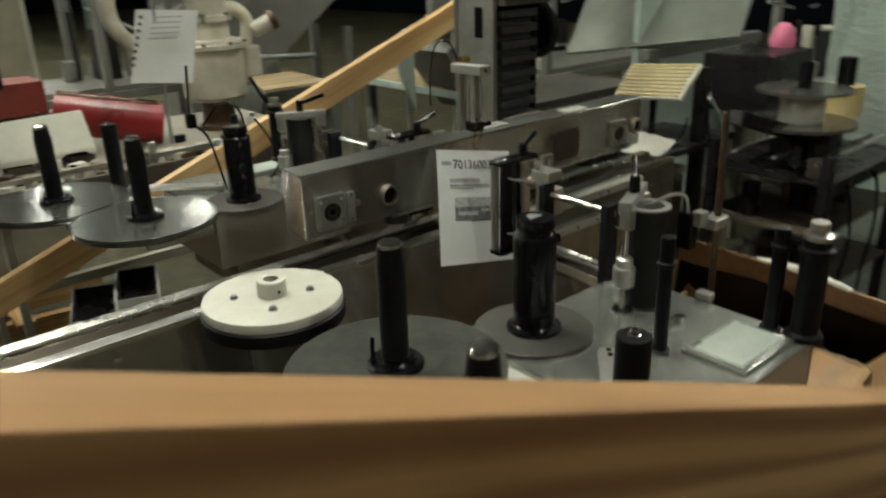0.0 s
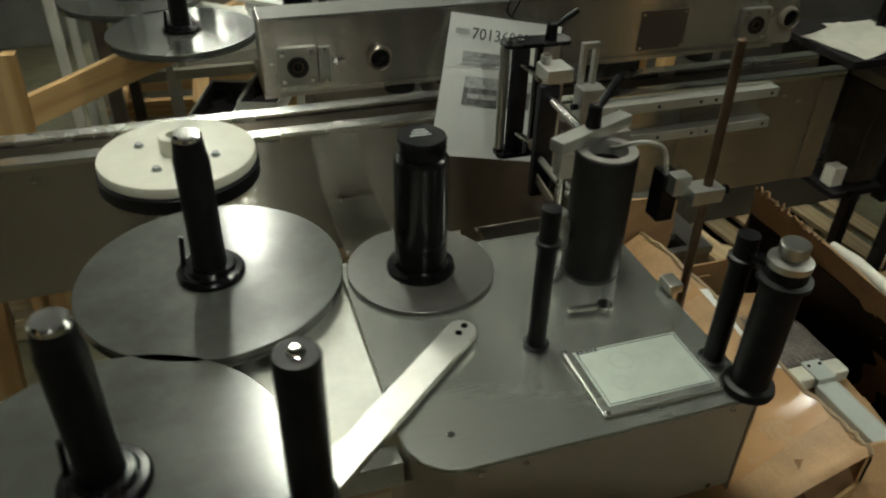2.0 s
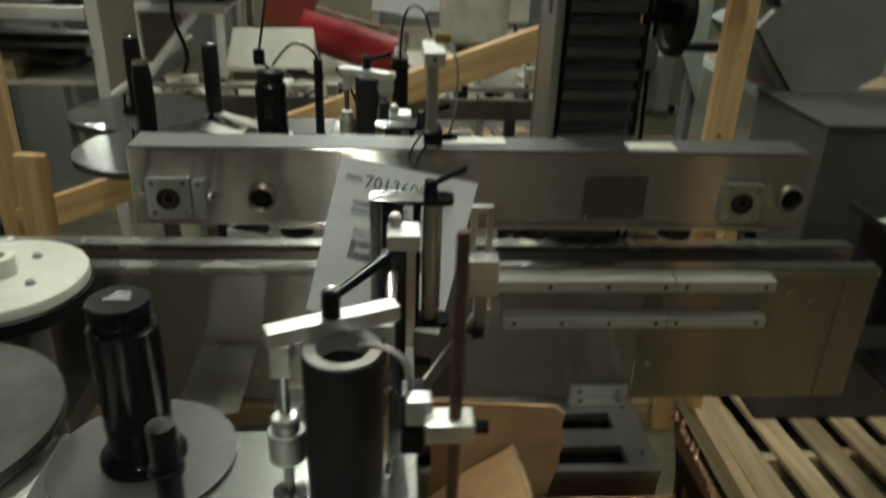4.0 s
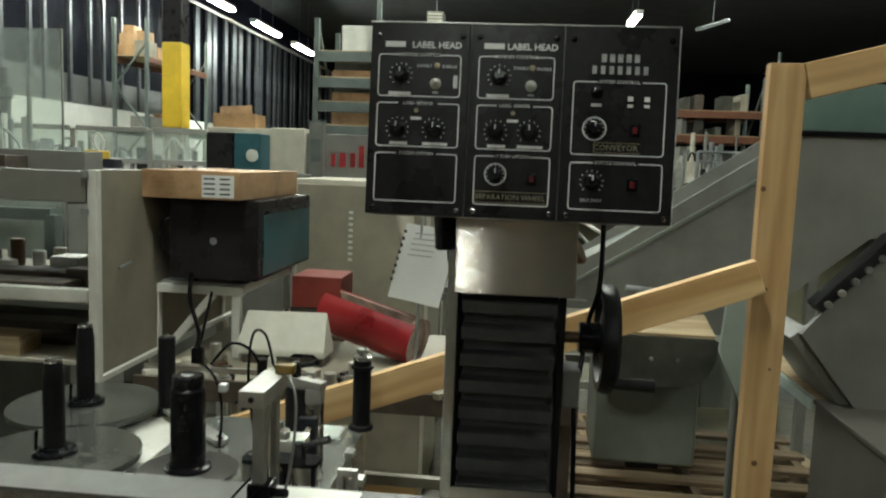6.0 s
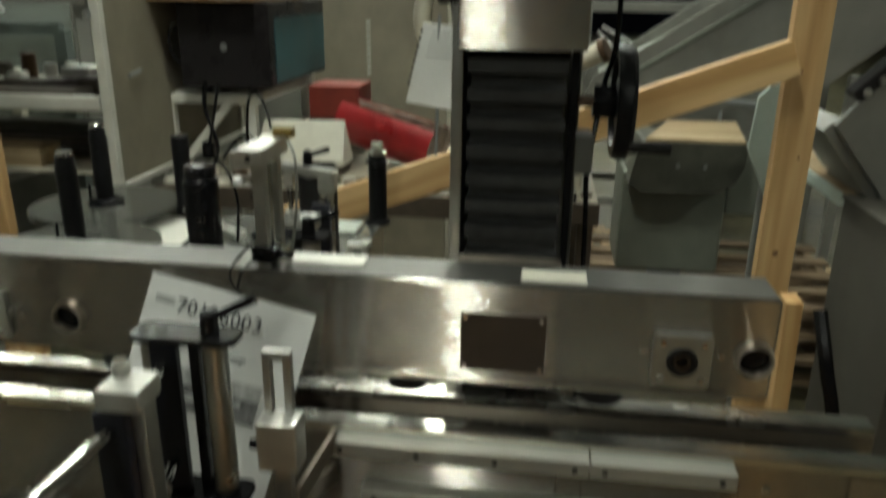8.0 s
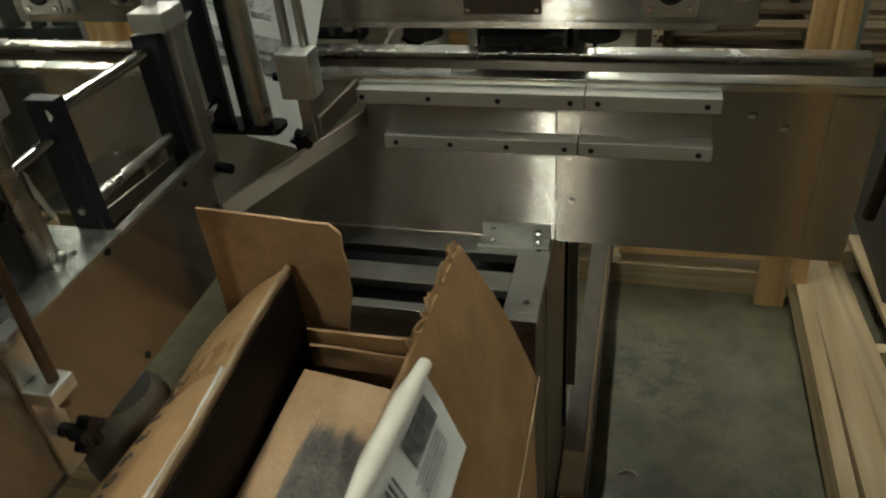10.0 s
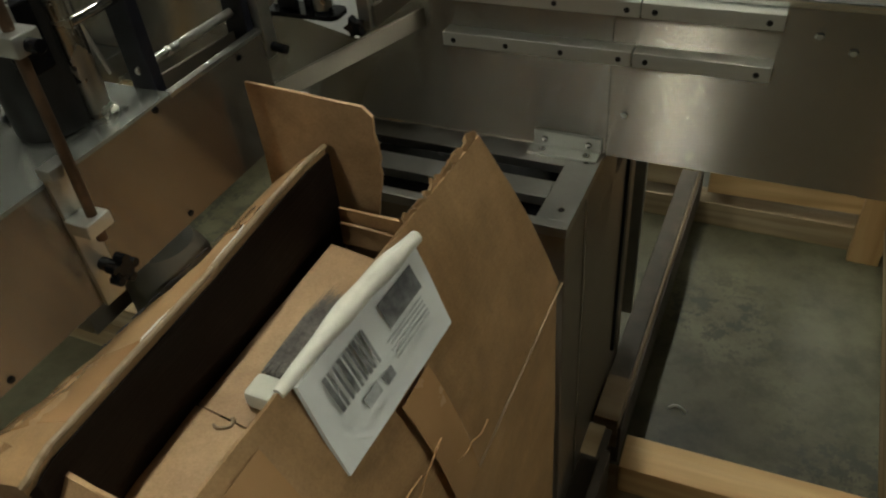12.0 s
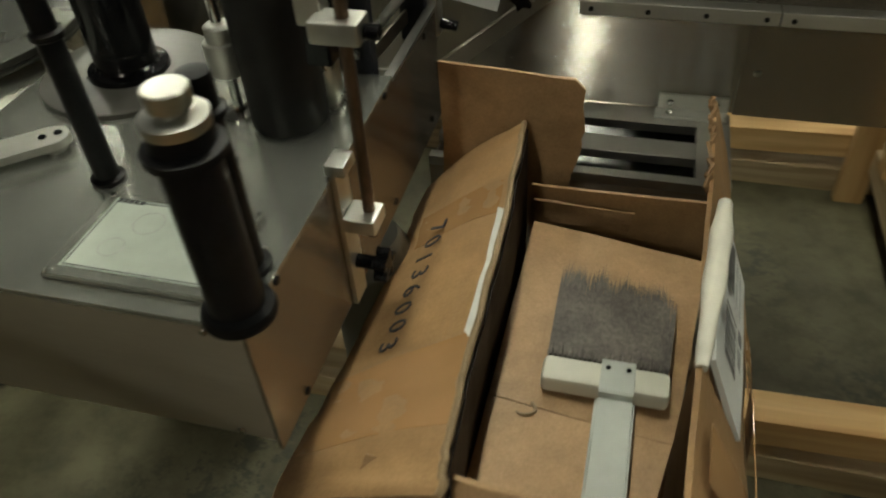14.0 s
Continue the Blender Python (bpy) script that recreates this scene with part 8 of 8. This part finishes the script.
cpl = thing("control_pillar", (-1.05, 5.8, 0.0), "slim grey control pillar beside the boxed machine", "pillar")
part("body", box(B(), -1.12, -0.99, 5.78, 5.88, 0.0, 2.25, 0.006), GREY_PAINT, cpl)
part("cap", box(B(), -1.125, -0.985, 5.775, 5.885, 2.25, 2.265, 0.003), RACK, cpl)
part("plate", box(B(), -1.1, -1.01, 5.776, 5.781, 1.9, 2.1, 0.002), RACK, cpl)


def frame_machine(x0, x1, y0, y1, z1, seed, mat=WHITE_PAINT, guard=False):
    """A far packing machine: tube frame, deck, clear guard posts, heads and drums on it."""
    r = random.Random(seed)
    t = thing("packing_machine", ((x0 + x1) / 2, (y0 + y1) / 2, 0), "packing machine with tube frame, steel heads and deck", "machine", "far machines")
    for x in (x0, (x0 + x1) / 2, x1):
        for y in (y0, y1):
            part("post", box(B(), x - 0.03, x + 0.03, y - 0.03, y + 0.03, 0, z1, 0.004), mat, t)
    for z in (0.35, 0.95, z1):
        part("rail", box(B(), x0, x1, y0 - 0.025, y0 + 0.025, z - 0.03, z + 0.03, 0.004), mat, t)
        part("rail", box(B(), x0, x1, y1 - 0.025, y1 + 0.025, z - 0.03, z + 0.03, 0.004), mat, t)
    part("deck", box(B(), x0, x1, y0, y1, 0.98, 1.02, 0.004), GREY_PAINT, t)
    n = int((x1 - x0) / 0.14)
    for k in range(n):
        x, y = r.uniform(x0 + 0.08, x1 - 0.08), r.uniform(y0 + 0.08, y1 - 0.08)
        h, s = r.uniform(0.12, 0.75), r.uniform(0.02, 0.09)
        mt = r.choice((ALU, ALU, ALU_LIGHT, GREY_PAINT, CASTING, BEIGE_PAINT, RUBBER_GREY, MINT_PAINT))
        bm = rod(B(), (x, y, 1.02), (x, y, 1.02 + h), s * 0.6, 14) if k % 2 else box(B(), x - s, x + s, y - s, y + s, 1.02, 1.02 + h * 0.6, 0.006)
        part("head", bm, mt, t)
        if k % 4 == 0:
            part("boom", rod(B(), (x, y, 1.0 + h), (x + r.uniform(-0.4, 0.4), y, 1.0 + h + r.uniform(-0.1, 0.3)), 0.012, 8), ALU, t)
    if guard:
        xm = (x0 + x1) / 2
        for a, b in ((x0 + 0.04, xm - 0.04), (xm + 0.04, x1 - 0.04)):
            gp = part("guard_pane", box(B(), a, b, y0 - 0.004, y0 + 0.004, 1.1, z1 - 0.04), GUARD, t, "clear plastic guard pane")
            gp.visible_shadow = False
    return t


def guard_cell(xs, y, z0, z1, name_of="clear guard fence of aluminium profile before a machine"):
    """A row of clear panes in a slim aluminium frame."""
    t = thing("guard_fence", ((xs[0] + xs[-1]) / 2, y, 0), name_of, "guard fence", "guard fences")
    for x in xs:
        part("post", box(B(), x - 0.02, x + 0.02, y - 0.02, y + 0.02, 0, z1, 0.003), ALU_LIGHT, t)
    for z in (z0, z1):
        for a, b in zip(xs, xs[1:]):
            part("rail", box(B(), a + 0.021, b - 0.021, y - 0.018, y + 0.018, z - 0.018, z + 0.018, 0.003), ALU_LIGHT, t)
    for a, b in zip(xs, xs[1:]):
        gp = part("pane", box(B(), a + 0.021, b - 0.021, y - 0.003, y + 0.003, z0 + 0.019, z1 - 0.019), GUARD, t, "clear plastic pane")
        gp.visible_shadow = False
    return t


def filler(x0, x1, y0, y1, zd, seed, n=60, high=0.45):
    """A bottling machine: cabinet, deck, pillars with plates, rods, hoses and small fittings."""
    r = random.Random(seed)
    t = thing("bottling_machine", ((x0 + x1) / 2, (y0 + y1) / 2, 0), "grey bottling machine with pillars, steel plates and hoses", "machine", "far machines")
    part("cabinet", box(B(), x0 + 0.05, x1 - 0.05, y0 + 0.05, y1 - 0.05, 0.08, zd - 0.04, 0.01), GREY_PAINT, t)
    part("deck", box(B(), x0, x1, y0, y1, zd - 0.04, zd, 0.006), ALU_LIGHT, t)
    for k in range(4):
        part("foot", rod(B(), (x0 + 0.1 if k % 2 else x1 - 0.1, y0 + 0.1 if k < 2 else y1 - 0.1, 0), (x0 + 0.1 if k % 2 else x1 - 0.1, y0 + 0.1 if k < 2 else y1 - 0.1, 0.08), 0.03, 12), RUBBER, t)
    for k in range(n):
        x, y = r.uniform(x0 + 0.06, x1 - 0.06), r.uniform(y0 + 0.06, y1 - 0.06)
        mt = r.choice((ALU, ALU_LIGHT, GALV, GREY_PAINT, CASTING, GREEN_PAINT, RUBBER_GREY, WHITE_PAINT))
        h, w = r.uniform(0.1, high), r.uniform(0.008, 0.03)
        if k % 4 == 0:
            part("pillar", rod(B(), (x, y, zd), (x, y, zd + h), w * 0.8, 12), mt, t)
        elif k % 4 == 1:
            part("plate", box(B(), x - w * 2, x + w * 2, y - 0.01, y + 0.01, zd, zd + h * 0.6, 0.003), mt, t)
        elif k % 4 == 2:
            part("fitting", box(B(), x - w, x + w, y - w, y + w, zd, zd + h * 0.35, 0.004), mt, t)
        else:
            x2, z = x + r.uniform(-0.25, 0.25), zd + h * 0.8
            x2 = min(max(x2, x0 + 0.04), x1 - 0.04)
            part("hose", tube(B(), [(x, y, zd), (x, y, z * 0.5 + zd * 0.5), ((x + x2) / 2, y, z), (x2, y + 0.03, z * 0.6 + zd * 0.4), (x2, y + 0.04, zd)], 0.007, 6), r.choice((WHITE_PAINT, BLACK, GALV, HANDLE_GREY)), t)
    return t


bm_ = filler(-2.6, -1.5, 2.75, 3.4, 1.78, 21, 44, 0.35)
part("column", lathe(B(), (-2.02, 3.0, 1.78), [(0.035, 0), (0.03, 0.02), (0.03, 0.4), (0.045, 0.41), (0.045, 0.46), (0.025, 0.48), (0.025, 0.56), (0, 0.57)], 24), CHUTE_DARK, bm_, "dark green column")
part("column", rod(B(), (-1.88, 3.0, 1.78), (-1.88, 3.0, 2.3), 0.013, 12), GREY_PAINT, bm_)
part("hose", tube(B(), [(-2.06, 2.8, 2.0), (-2.05, 2.79, 1.9), (-1.98, 2.79, 1.84), (-1.86, 2.79, 1.81)], 0.012, 10), WHITE_PAINT, bm_, "thick white hose")
gs = thing("guard_sheet", (-2.0, 2.7, 1.0), "large clear plastic guard sheet standing before a machine", "guard")
gp = part("pane", box(B(), -2.9, -1.494, 2.676, 2.684, 1.0, 2.5), GUARD, gs, "clear plastic pane")
gp.visible_shadow = False
part("edge", box(B(), -1.494, -1.488, 2.674, 2.686, 1.0, 2.5, 0.001), GREY_PAINT, gs, "thin dark edge strip")
for x in (-2.7, -1.6):
    part("foot", box(B(), x - 0.03, x + 0.03, 2.62, 2.74, 0.0, 1.0, 0.004), GREY_PAINT, gs)
guard_cell((-3.2, -2.607, -2.0, -1.537), 4.6, 1.855, 2.09)
filler(-3.3, -1.5, 4.75, 5.5, 1.72, 22, 46, 0.5)
frame_machine(-3.4, -1.5, 2.0, 2.6, 1.6, 23, RACK)
filler(2.05, 3.1, 5.6, 6.4, 1.62, 24, 70, 0.7)
pl2 = thing("rail_frame", (2.6, 5.5, 0), "slim steel rail frame with tall poles", "frame", "far machines")
for z in (2.02, 2.1):
    part("rail", rod(B(), (2.2, 5.5, z), (3.1, 5.5, z), 0.012, 10), GALV, pl2)
for x, z in ((2.2, 2.1), (2.62, 2.1), (2.78, 2.9), (2.86, 2.8)):
    part("pole", rod(B(), (x, 5.5, 0), (x, 5.5, z), 0.014, 10), GALV if z < 2.5 else RACK, pl2)
frame_machine(3.6, 6.0, 2.6, 3.6, 2.1, 25, GREEN_PAINT)
frame_machine(0.2, 1.9, 4.6, 5.4, 1.7, 26, GREY_PAINT)
frame_machine(3.2, 5.2, -1.4, -0.5, 1.6, 27, GREEN_PAINT)
frame_machine(4.0, 6.2, 0.6, 1.6, 1.8, 28, GREY_PAINT)
frame_machine(-3.6, -1.7, -0.6, 0.3, 1.4, 29)
